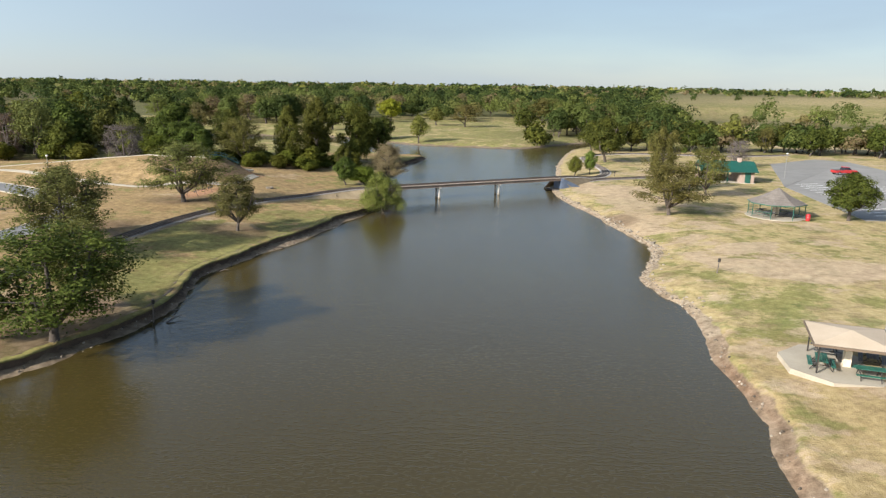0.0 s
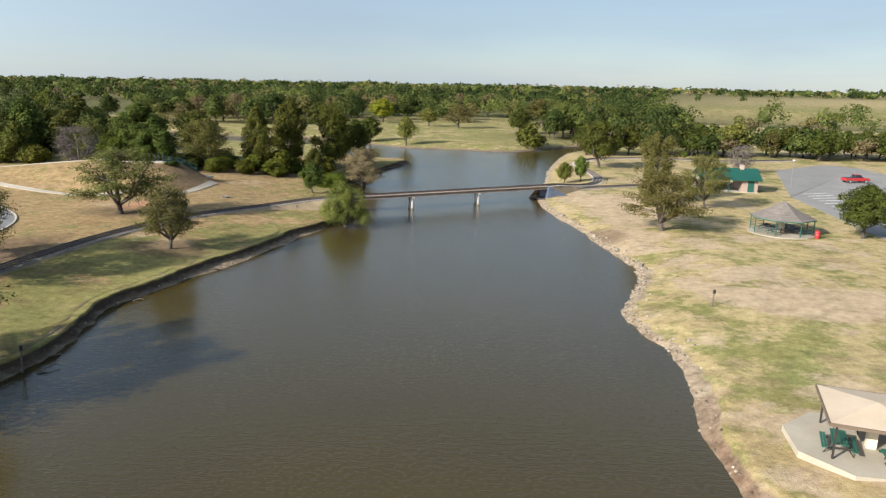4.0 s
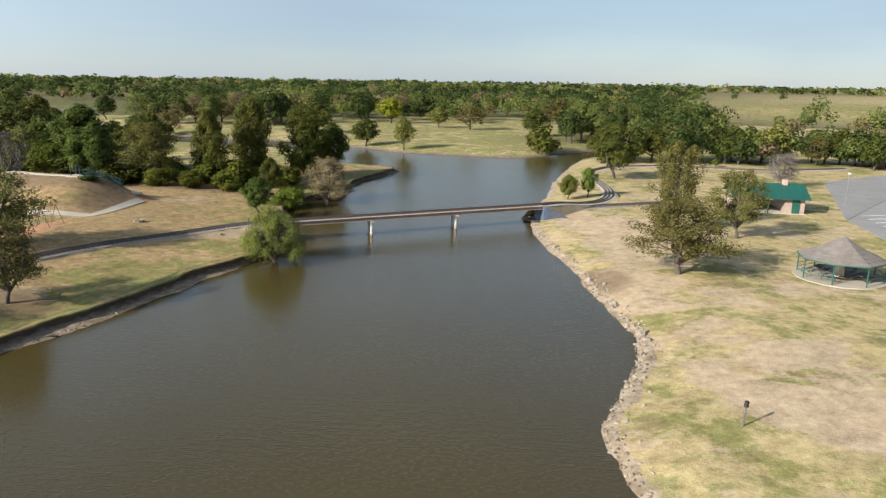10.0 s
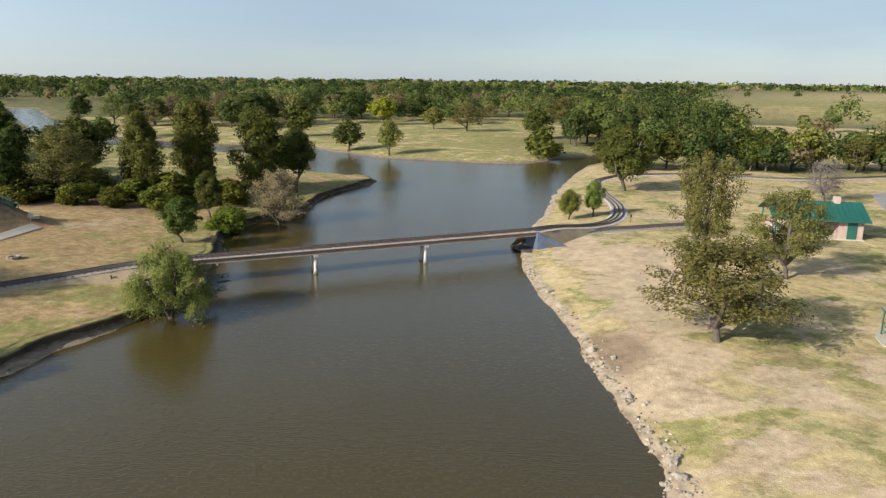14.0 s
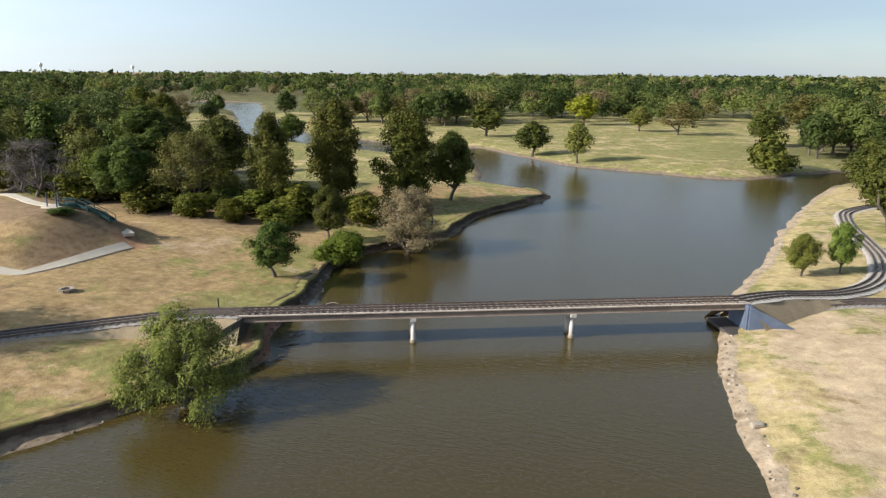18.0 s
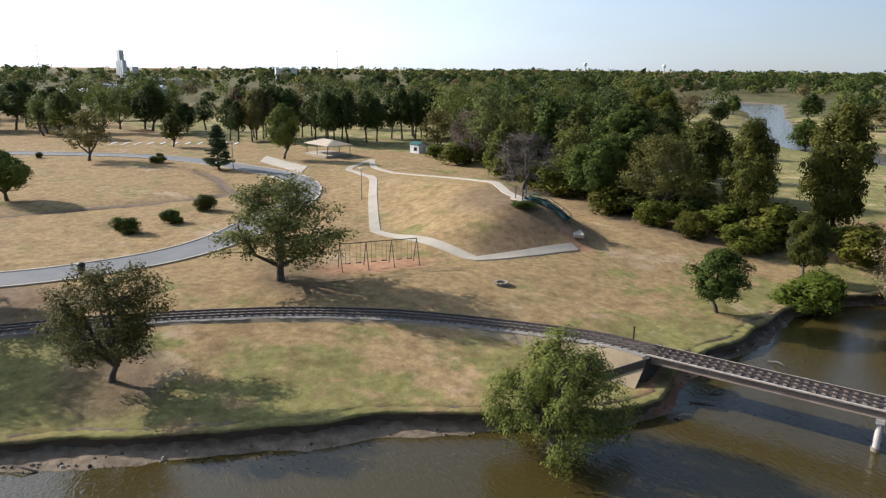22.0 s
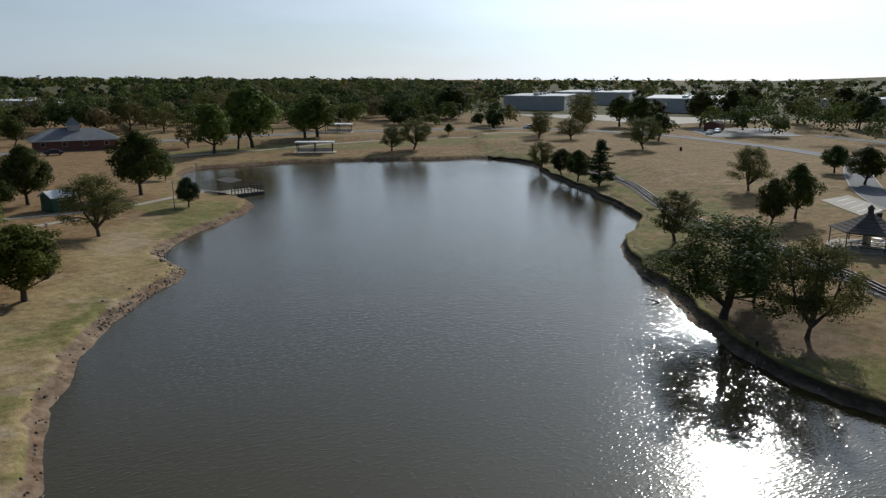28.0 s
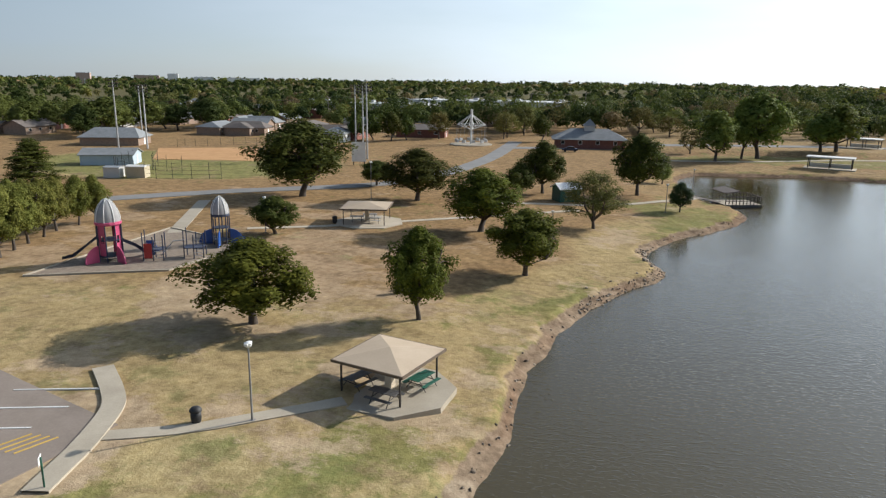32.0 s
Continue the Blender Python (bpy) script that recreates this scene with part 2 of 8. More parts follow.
BUFFBRICK = surface("buff_brown_brick", (0.200, 0.140, 0.100), (0.340, 0.250, 0.190), 7, 0.9, 0.4)
REDDIRT = surface("red_dirt", (0.330, 0.150, 0.085), (0.520, 0.270, 0.160), 1.5, 1.0, 0.5)
BLACKPLASTIC = surface("black_plastic", (0.012, 0.012, 0.012), (0.035, 0.034, 0.033), 4, 0.6, 0.1)
REDPAINT = surface("red_paint", (0.330, 0.020, 0.022), (0.450, 0.035, 0.035), 3, 0.35, 0.05)
BLUEPAINT = surface("blue_paint", (0.015, 0.060, 0.240), (0.030, 0.100, 0.340), 3, 0.4, 0.05)
NAVYPAINT = surface("navy_paint", (0.020, 0.028, 0.055), (0.045, 0.055, 0.095), 3, 0.6, 0.2)
PINKPAINT = surface("pink_red_plastic", (0.420, 0.055, 0.130), (0.560, 0.100, 0.200), 3, 0.4, 0.05)
GLASS_DARK = surface("dark_glass", (0.015, 0.018, 0.022), (0.030, 0.034, 0.040), 3, 0.1, 0.0)
REDBRICK = surface("red_brick", (0.160, 0.065, 0.050), (0.270, 0.120, 0.090), 7, 0.9, 0.4)
GREYWALL = surface("pale_wall", (0.480, 0.470, 0.450), (0.640, 0.630, 0.600), 1, 0.8, 0.1)
BLUEWALL = surface("pale_blue_wall", (0.330, 0.400, 0.470), (0.450, 0.520, 0.590), 1, 0.8, 0.1)

# ---- the shores ----
WEST = [(-76, -69), (-80, -58), (-77, -47), (-73, -38), (-68.6, -23.5), (-62.8, -7), (-58.9, 3.7), (-52.5, 13.5), (-43, 21), (-38.5, 26.5),
        (-35.5, 32), (-30.6, 42), (-27.5, 48.5), (-25.4, 54), (-24.3, 60), (-25.2, 66), (-25.8, 70.5), (-24.0, 75.3), (-22.2, 80.8),
        (-20.4, 85.4), (-18.7, 90), (-16.8, 96), (-15.3, 102), (-13.5, 107.6), (-11.3, 113.2), (-11.0, 117.2), (-14.2, 123.8),
        (-15.6, 131), (-17.8, 137), (-19.1, 145), (-16.3, 153.7), (-13.4, 158.7), (-14.1, 169.5), (-12.2, 180), (-8.4, 191.3)]
CREEK = [(-13, 198), (-25, 204), (-29, 215), (-40, 233), (-60, 238), (-82, 246), (-106, 254), (-133, 273), (-168, 315), (-223, 379), (-258, 408),
         (-300, 470), (-292, 486), (-248, 436), (-182, 352), (-118, 285), (-78, 264), (-47, 261), (-31, 247.5), (-13.3, 233.6), (3, 229.6),
         (18.5, 226.6), (27, 234.5), (41, 250), (60, 266), (66, 262), (48, 243), (38, 229)]
EAST = [(35.5, 223), (32, 211), (28.4, 195.5), (24.8, 177), (22.4, 160), (20.7, 152), (19.2, 143), (18.8, 137), (20.2, 122), (22.8, 110),
        (23.4, 102), (24.8, 95), (25.6, 87), (23.2, 80), (21.1, 74), (20.8, 69), (22.5, 63.5), (22.3, 58), (21, 52), (20.9, 47),
        (20.2, 40), (18.8, 32), (16.2, 24), (13.3, 19), (8.6, 11), (9.6, 2), (5.4, -7.5), (0, -14), (-5.6, -22.5), (-8, -31.5),
        (-4.5, -38), (-2, -56), (-2.6, -70), (-7, -78), (-16, -79), (-28, -81), (-41, -79), (-57, -73.5), (-67, -70)]


def spline(points, step, closed=False):
    """A smooth line through the points, cut every step metres."""
    p = [np.array(q, float) for q in points]
    n, out = len(p), []
    for i in range(n if closed else n - 1):
        a, b, c, d = (p[k % n] if closed else p[min(max(k, 0), n - 1)] for k in (i - 1, i, i + 1, i + 2))
        m = max(1, int(np.linalg.norm(c - b) / step))
        for j in range(m):
            u = j / m
            out.append(0.5 * (2 * b + (c - a) * u + (2 * a - 5 * b + 4 * c - d) * u * u + (3 * b - a - 3 * c + d) * u ** 3))
    if not closed:
        out.append(p[-1])
    return np.array(out)


def smooth(a, b, v):
    u = np.clip((v - a) / (b - a), 0, 1)
    return u * u * (3 - 2 * u)


def rough_noise(x, y, seed):
    """Cheap smooth noise in -1..1."""
    v = np.zeros_like(x)
    r = np.random.RandomState(seed)
    for k in range(7):
        a, f, ph = r.uniform(0, 6.28), 0.35 * 1.6 ** k, r.uniform(0, 6.28)
        v += np.sin((x * math.cos(a) + y * math.sin(a)) * f + ph + 1.7 * np.sin(x * f * 0.6 + y * f * 0.5 + ph)) / 1.35 ** k
    return v / 3.2


shore = spline(WEST + CREEK + EAST, 1.6, True)
n_shore = len(shore)
side_of = np.zeros(n_shore)          # 0 west, 1 far, 2 east
i_far = np.argmin(np.hypot(*(shore - np.array(CREEK[0])).T))
i_east = np.argmin(np.hypot(*(shore - np.array(EAST[0])).T))
side_of[i_far:], side_of[i_east:] = 1, 2


def shore_distance(x, y):
    """Metres to the shore (plus: on land) and the side of the lake."""
    d = np.full(x.shape, 60.0)
    s = np.where(x < 0, 0.0, 2.0)
    near = (x > -330) & (x < 100) & (y > -120) & (y < 510)
    px, py = x[near], y[near]
    best, idx = np.full(px.shape, 1e9), np.zeros(px.shape, int)
    inside = np.zeros(px.shape, bool)
    for k in range(n_shore):
        (ax, ay), (bx, by) = shore[k], shore[(k + 1) % n_shore]
        ex, ey = bx - ax, by - ay
        u = np.clip(((px - ax) * ex + (py - ay) * ey) / (ex * ex + ey * ey + 1e-9), 0, 1)
        q = (px - ax - u * ex) ** 2 + (py - ay - u * ey) ** 2
        closer = q < best
        best[closer], idx[closer] = q[closer], k
        if ay != by:
            inside ^= ((ay > py) != (by > py)) & (px < (bx - ax) * (py - ay) / (by - ay) + ax)
    dist = np.sqrt(best)
    d[near] = np.where(inside, -dist, dist)
    s[near] = side_of[idx]
    return d, s


def segment_distance(x, y, a, b):
    ex, ey = b[0] - a[0], b[1] - a[1]
    u = np.clip(((x - a[0]) * ex + (y - a[1]) * ey) / (ex * ex + ey * ey), 0, 1)
    return np.hypot(x - a[0] - u * ex, y - a[1] - u * ey), u


def axis_steps(marks):
    """Coordinates from (start, end, step) runs."""
    out = []
    for a, b, st in marks:
        out += list(np.arange(a, b - st * 0.3, st))
    return np.array(out + [marks[-1][1]])


growth = [150, 200, 270, 360, 480, 650, 900, 1250, 1700, 2300, 3100, 4200]
xs = np.concatenate([-np.array(growth[::-1][:-2]) * 1.0, axis_steps([(-270, -130, 6), (-130, -60, 2.0), (-60, 42, 0.62), (42, 100, 1.5), (100, 200, 6)]), np.array(growth[2:]) * 1.0])
ys = np.concatenate([-np.array(growth[::-1][:-1]) * 1.0, axis_steps([(-150, -90, 4), (-90, -40, 1.3), (-40, 205, 0.62), (205, 270, 1.4), (270, 480, 6)]), np.array(growth[5:]) * 1.0])
xs, ys = np.unique(xs), np.unique(ys)
GX, GY = np.meshgrid(xs, ys)
wob = 0.55
DIST, SIDE = shore_distance(GX, GY)
DIST = DIST + np.where(np.abs(DIST) < 12, 1, 0) * wob * rough_noise(GX, GY, 3)
west, far, east = SIDE == 0, SIDE == 1, SIDE == 2


def base_height(x, y, d, w):
    h = 0.80 + np.where(w, 0.40 * smooth(1, 9, d) + 1.2 * smooth(6, 24, d), 0.50 * smooth(2, 12, d)) + 0 * y
    hill = 0 * h
    for a, b, ha, hb in (((-46.8, 131.2), (-60, 135), 3.5, 3.3), ((-60, 135), (-92, 136), 3.4, 0.3)):
        _, u = segment_distance(x, y, a, b)
        dx, dy = x - (a[0] + (b[0] - a[0]) * u), y - (a[1] + (b[1] - a[1]) * u)
        q = np.hypot(dx / 10.5, dy / np.where(dy < 0, 17.0, 8.5))
        hill = np.maximum(hill, (ha + (hb - ha) * u) * (1 - smooth(0.12, 1.0, q)) * smooth(3, 8, d))
    return h + hill + 0.10 * rough_noise(x * 0.25, y * 0.25, 11) * smooth(2, 8, d)


base = base_height(GX, GY, DIST, west)


def cut_at(x, y):
    """Width of the mud flat in front of the west bank's scarp."""
    return np.maximum(0.35, 1.0 - 0.25 * smooth(100, 112, y) + 0.95 * rough_noise(x * 0.22, y * 0.22, 5) + 0.25 * rough_noise(x * 1.3, y * 1.3, 6))


cut = cut_at(GX, GY)
prof_w = 0.18 * smooth(0, 1.0, DIST) + (base + 0.1 - 0.18) * smooth(cut, cut + 0.45, DIST) - 0.1 * smooth(cut + 0.3, cut + 2.5, DIST)
steep = smooth(62, 52, GY)
notch = 0.55 * steep * rough_noise(GX * 1.1, GY * 1.1, 17)
prof_e = 0.30 * smooth(0, 0.6, DIST) + (base - 0.30) * smooth(0.5 + 0.4 * steep + notch, 1.25 + notch + 3.0 * smooth(52, 64, GY), DIST)
GZ = np.where(west, prof_w, prof_e)
GZ = np.where(DIST < 0, np.maximum(-1.4, 0.4 * DIST), GZ)
GZ = GZ + np.where((DIST > 0) & (DIST < 3), 0.07 * rough_noise(GX * 3, GY * 3, 8), 0)
# the long rise at the south-western horizon and the far levee
GZ = GZ + 40 * np.exp(-(((GX + 2900) / 520) ** 2 + ((GY + 1500) / 420) ** 2))
DITCH = 0 * GX
for a, b in (((-80.5, 74), (-82.3, 88.7)), ((-82.3, 88.7), (-83, 97)), ((-83, 97), (-85, 107)), ((-85, 107), (-98, 107.5)), ((-98, 107.5), (-112, 106))):
    q, _ = segment_distance(GX + 0.8 * rough_noise(GX * 0.5, GY * 0.5, 21), GY, a, b)
    DITCH = np.maximum(DITCH, np.exp(-(q / 1.3) ** 2))
GZ = GZ - 0.35 * DITCH
q, _ = segment_distance(GX, GY, (70, 470), (420, 390))
GZ = GZ + 7 * np.exp(-(q / 26) ** 2)


def ground_z(x, y):
    """The ground's height at a place."""
    i, j = int(np.clip(np.searchsorted(xs, x) - 1, 0, len(xs) - 2)), int(np.clip(np.searchsorted(ys, y) - 1, 0, len(ys) - 2))
    u, v = (x - xs[i]) / (xs[i + 1] - xs[i]), (y - ys[j]) / (ys[j + 1] - ys[j])
    return float((GZ[j, i] * (1 - u) + GZ[j, i + 1] * u) * (1 - v) + (GZ[j + 1, i] * (1 - u) + GZ[j + 1, i + 1] * u) * v)


def oval(x, y, cx, cy, rx, ry, turn=0.0, soft=0.35):
    c, s = math.cos(radians(turn)), math.sin(radians(turn))
    u, v = ((x - cx) * c + (y - cy) * s) / rx, (-(x - cx) * s + (y - cy) * c) / ry
    return smooth(1 + soft, 1 - soft, np.sqrt(u * u + v * v))


def any_of(x, y, shapes):
    v = np.zeros_like(x)
    for sh in shapes:
        v = np.maximum(v, oval(x, y, *sh))
    return v


# how lush, bare or golden the turf is, area by area
LUSH = 0.34 + 0 * GX
LUSH = np.where(west, 0.14 + 0.55 * smooth(20, 3, DIST), LUSH)
LUSH = np.where(far, 0.70, LUSH)
LUSH = np.where(east & (GY < 55), 0.06 - 0.10 * smooth(35, 5, GY) + 0.46 * smooth(8, 2.0, DIST), LUSH)
LUSH = np.maximum(LUSH, 0.80 * any_of(GX, GY, [(-30, 84, 11, 9, 60), (-29, 68, 5, 6, 0), (-60, 215, 26, 60, 15), (-90, 195, 30, 60, 20), (8, 262, 16, 8, 0, .15), (-20, 285, 45, 10, 5),
                                                   (-20, 150, 6, 14, 0), (-6, -10, 9, 26, 35), (30, 116, 5, 10, 20), (275, 560, 190, 165, -15), (-230, 350, 70, 40, 40), (28, 58, 4, 8, 0),
                                                   (110, -60, 32, 24, 0, .15), (-60, -105, 60, 12, 0)]))
BARE = np.where(east & (GY < 60), 0.50, np.where(east, 0.46, 0.34)) + 0 * GX
BARE = np.maximum(BARE, 0.85 * any_of(GX, GY, [(48, 20, 14, 20, 10), (31, 119, 8, 13, 10), (27, 103, 5, 7, 0), (32, 80, 5, 6, 30), (45, 58, 7, 7, 0), (32, 98, 7, 4, 20), (40, 76, 12, 8, 0), (30, 132, 8, 9, 0), (-29, 52, 5, 8, 20), (-44, 78, 7, 5, 0), (-28, 90, 3, 3, 0), (70, 20, 10, 12, 0), (60, -10, 16, 8, 0)]))
BARE = np.maximum(BARE, 1.1 * any_of(GX, GY, [(29.5, 103.5, 4.5, 4, 0), (27, 98.5, 3, 4.5, 0), (36, 84, 5, 3, 20), (31, 45, 4, 2, 0)]))
FIELDS = any_of(GX, GY, [(275, 560, 190, 165, -15), (-230, 350, 70, 40, 40), (-95, 250, 40, 50, 35)])
LUSH, BARE = np.maximum(LUSH * (1 - FIELDS), 0.9 * FIELDS), BARE * (1 - FIELDS)
BALLFIELD = oval(GX, GY, 108, -58, 36, 26, 0, .12)
GOLD = np.where(west, 0.75, 0.25) + 0 * GX
GOLD = np.where((GY < 55) & east, 0.45, GOLD)
GOLD = np.where(east, np.maximum(GOLD, 0.75 * smooth(5, -30, GY)), GOLD)
GOLD = np.where(east & (GY < 45), np.maximum(GOLD, 0.92 * smooth(45, 22, GY) * smooth(4, 12, DIST)), GOLD)
BARE = BARE - np.where(east, 0.2 * smooth(5, -30, GY), 0)
GOLD, BARE, LUSH = GOLD * (1 - BALLFIELD), BARE * (1 - BALLFIELD), np.maximum(LUSH, 1.2 * BALLFIELD)
MUD = np.where(west, smooth(cut + 0.9, cut + 0.5, DIST), np.where((GY > 60) & (GY < 112), smooth(1.5 + 0.9 * rough_noise(GX * 0.4, GY * 0.4, 19), 0.6, DIST), smooth(1.4 + notch, 0.9 + notch, DIST)))
MUD = np.where(far, smooth(1.6, 0.8, DIST), MUD)
RED = any_of(GX, GY, [(-41, 111.5, 2.2, 5.2, -6, .4), (-38.8, 132.3, 2.0, 1.2, 0), (-12.4, 121.4, 3.2, 4.6, 20)])
WET = np.where(west, smooth(98, 112, GY), np.where(far, 0.5, 0.0)) + 0 * GX
# dark soil, with tree shadow and the mound's shaded side painted in
SOIL_SHADE = np.maximum(0.85 * DITCH, 0.8 * any_of(GX, GY, [(-28, 88, 5, 3.2, 0), (-45, 80, 9, 4, 60), (-41, 104, 6, 4, 0), (-30, 51, 6, 9, 30), (-29, 44, 5, 9, 25), (-33, 38, 4, 7, 30), (-48.5, 132, 9, 7, 20), (-41, 127, 3, 6, 20), (25, 105, 3, 4, 0), (-70, 150, 14, 4, 0), (-45, 148, 14, 4, 0)]))
WOODS = np.where((np.hypot(GX, GY - 80) > 330), 1.0, 0.0) * (1 - any_of(GX, GY, [(275, 560, 190, 165, -15), (950, 950, 650, 430, 0), (2300, 1500, 1200, 900, 0), (60, -240, 180, 70, 0)]))
WOODS = np.maximum(WOODS * (np.hypot(GX, GY) < 2350), any_of(GX, GY, [(-2900, -1500, 1300, 1000, 0)]))
WOODS = np.maximum(WOODS, 0.8 * any_of(GX, GY, [(-95, 176, 48, 20, -8), (-55, 165, 22, 12, 0), (75, 285, 55, 30, 12)]))

nx, ny = len(xs), len(ys)
verts = np.stack([GX.ravel(), GY.ravel(), GZ.ravel()], 1)
ii = (np.arange(ny - 1)[:, None] * nx + np.arange(nx - 1)[None]).ravel()
quads = np.stack([ii, ii + 1, ii + nx + 1, ii + nx], 1)
me = bpy.data.meshes.new("ground")
me.from_pydata(verts.tolist(), [], quads.tolist())
for key, arr in (("lush", LUSH), ("bare", BARE), ("gold", GOLD), ("mud", MUD), ("red", RED), ("woods", WOODS), ("wet", WET), ("soil", SOIL_SHADE), ("clay", np.where(east, 1.0, 0.0) + 0 * GX)):
    at = me.attributes.new(key, "FLOAT", "POINT")
    at.data.foreach_set("value", arr.ravel().astype(np.float32))
me.polygons.foreach_set("use_smooth", [True] * len(quads))


def turf():
    m, nt, bsdf = nodes_of("turf")

    def attr(key):
        n = nt.nodes.new("ShaderNodeAttribute")
        n.attribute_name = key
        return n.outputs["Fac"]
    patches, broad, fine, tuft = grain(nt, 0.20, 7, 0.66), grain(nt, 0.03, 4, 0.55), grain(nt, 1.3, 5, 0.7), grain(nt, 7, 3, 0.7)
    streak = grain(nt, 0.12, 6, 0.70, stretch=(0.9, 1.2, 1))
    straw = ramp(nt, fine, [(0.28, (0.165, 0.095, 0.044)), (0.72, (0.385, 0.248, 0.120))])
    pale = ramp(nt, fine, [(0.28, (0.310, 0.246, 0.110)), (0.72, (0.520, 0.432, 0.226))])
    gold = attr("gold")
    dry = mix(nt, gold, pale, straw)
    green = ramp(nt, fine, [(0.25, (0.110, 0.110, 0.034)), (0.75, (0.275, 0.260, 0.088))])
    g = calc(nt, "ADD", calc(nt, "ADD", calc(nt, "MULTIPLY", patches, 3.2), calc(nt, "MULTIPLY", broad, 1.0)), calc(nt, "MULTIPLY", tuft, 0.5))
    g = calc(nt, "ADD", calc(nt, "SUBTRACT", g, 2.35), attr("lush"))
    gf = ramp(nt, g, [(0.40, (0, 0, 0)), (0.63, (1, 1, 1))])
    col = mix(nt, calc(nt, "MULTIPLY", gf, 0.85), dry, green)
    wild = calc(nt, "SUBTRACT", 1.0, gold)
    deep = ramp(nt, grain(nt, 0.22, 6, 0.70), [(0.55, (0, 0, 0)), (0.62, (1, 1, 1))])
    col = mix(nt, calc(nt, "MULTIPLY", calc(nt, "MULTIPLY", deep, wild), 0.75), col, ramp(nt, fine, [(0.3, (0.080, 0.098, 0.030)), (0.7, (0.200, 0.215, 0.075))]))
    burnt = ramp(nt, grain(nt, 0.15, 6, 0.72, stretch=(1, 1.2, 1)), [(0.55, (0, 0, 0)), (0.63, (1, 1, 1))])
    col = mix(nt, calc(nt, "MULTIPLY", calc(nt, "MULTIPLY", burnt, wild), 0.8), col, ramp(nt, fine, [(0.3, (0.200, 0.135, 0.075)), (0.7, (0.340, 0.250, 0.155))]))
    soil = ramp(nt, fine, [(0.25, (0.360, 0.256, 0.168)), (0.75, (0.520, 0.400, 0.280))])
    b = calc(nt, "ADD", calc(nt, "ADD", calc(nt, "MULTIPLY", streak, 2.6), calc(nt, "MULTIPLY", tuft, 0.35)), attr("bare"))
    bf = ramp(nt, calc(nt, "SUBTRACT", b, 1.62), [(0.43, (0, 0, 0)), (0.57, (1, 1, 1))])
    col = mix(nt, calc(nt, "MULTIPLY", bf, calc(nt, "SUBTRACT", 0.85, calc(nt, "MULTIPLY", gold, 0.45))), col, soil)
    brown = ramp(nt, grain(nt, 0.33, 6, 0.72), [(0.50, (0, 0, 0)), (0.68, (1, 1, 1))])
    col = mix(nt, calc(nt, "MULTIPLY", brown, calc(nt, "MULTIPLY", gold, 0.65)), col, (0.165, 0.100, 0.050))
    # dark soil colour, also used for the painted shade of bank and mound
    col = mix(nt, calc(nt, "MULTIPLY", attr("soil"), calc(nt, "ADD", fine, 0.4, True)), col, ramp(nt, fine, [(0.3, (0.090, 0.058, 0.036)), (0.7, (0.215, 0.148, 0.094))]))
    crack = ramp(nt, grain(nt, 0.55, 6, 0.75, stretch=(0.9, 1.3, 1)), [(0.60, (0, 0, 0)), (0.70, (1, 1, 1))])
    col = mix(nt, calc(nt, "MULTIPLY", crack, 0.55), col, (0.185, 0.130, 0.080))
    floor_of_woods = ramp(nt, patches, [(0.4, (0.045, 0.054, 0.020)), (0.62, (0.135, 0.125, 0.055))])
    col = mix(nt, calc(nt, "MULTIPLY", attr("woods"), 0.85), col, floor_of_woods)
    lumps = grain(nt, 1.1, 6, 0.75)
    # steep west bank: dark earth, made darker still for the shade on it
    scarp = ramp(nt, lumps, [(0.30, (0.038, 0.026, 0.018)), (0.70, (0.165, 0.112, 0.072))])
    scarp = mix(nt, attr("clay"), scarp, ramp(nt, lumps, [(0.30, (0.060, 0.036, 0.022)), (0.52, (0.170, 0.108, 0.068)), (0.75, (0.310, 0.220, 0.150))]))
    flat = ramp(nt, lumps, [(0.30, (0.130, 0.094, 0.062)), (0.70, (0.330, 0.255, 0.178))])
    sandy = ramp(nt, lumps, [(0.30, (0.170, 0.125, 0.082)), (0.55, (0.350, 0.275, 0.190)), (0.75, (0.480, 0.392, 0.285))])
    reddish = ramp(nt, lumps, [(0.30, (0.085, 0.054, 0.034)), (0.55, (0.215, 0.145, 0.094)), (0.75, (0.330, 0.242, 0.170))])
    flat = mix(nt, attr("clay"), flat, mix(nt, calc(nt, "MULTIPLY", calc(nt, "SUBTRACT", gold, 0.3), 3.0, True), sandy, reddish))
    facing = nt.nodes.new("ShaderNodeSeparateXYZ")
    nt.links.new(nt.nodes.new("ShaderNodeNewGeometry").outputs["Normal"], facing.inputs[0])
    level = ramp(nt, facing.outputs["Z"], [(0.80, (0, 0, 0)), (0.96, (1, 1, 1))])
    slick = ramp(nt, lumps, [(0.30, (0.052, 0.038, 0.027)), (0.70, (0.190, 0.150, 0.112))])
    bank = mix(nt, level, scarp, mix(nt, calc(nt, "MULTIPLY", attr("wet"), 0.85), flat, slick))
    mf = calc(nt, "ADD", attr("mud"), calc(nt, "MULTIPLY", calc(nt, "SUBTRACT", fine, 0.5), 0.9))
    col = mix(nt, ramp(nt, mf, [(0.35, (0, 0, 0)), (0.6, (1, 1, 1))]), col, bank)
    clay = ramp(nt, fine, [(0.25, (0.330, 0.150, 0.085)), (0.75, (0.540, 0.290, 0.180))])
    col = mix(nt, calc(nt, "MULTIPLY", attr("red"), calc(nt, "ADD", patches, 0.1)), col, clay)
    mottle = ramp(nt, grain(nt, 0.62, 9, 0.74), [(0.34, (0.66, 0.65, 0.62)), (0.50, (1.0, 1.0, 1.0)), (0.66, (1.20, 1.18, 1.14))])
    col = mix(nt, 0.8, col, mottle, "MULTIPLY")
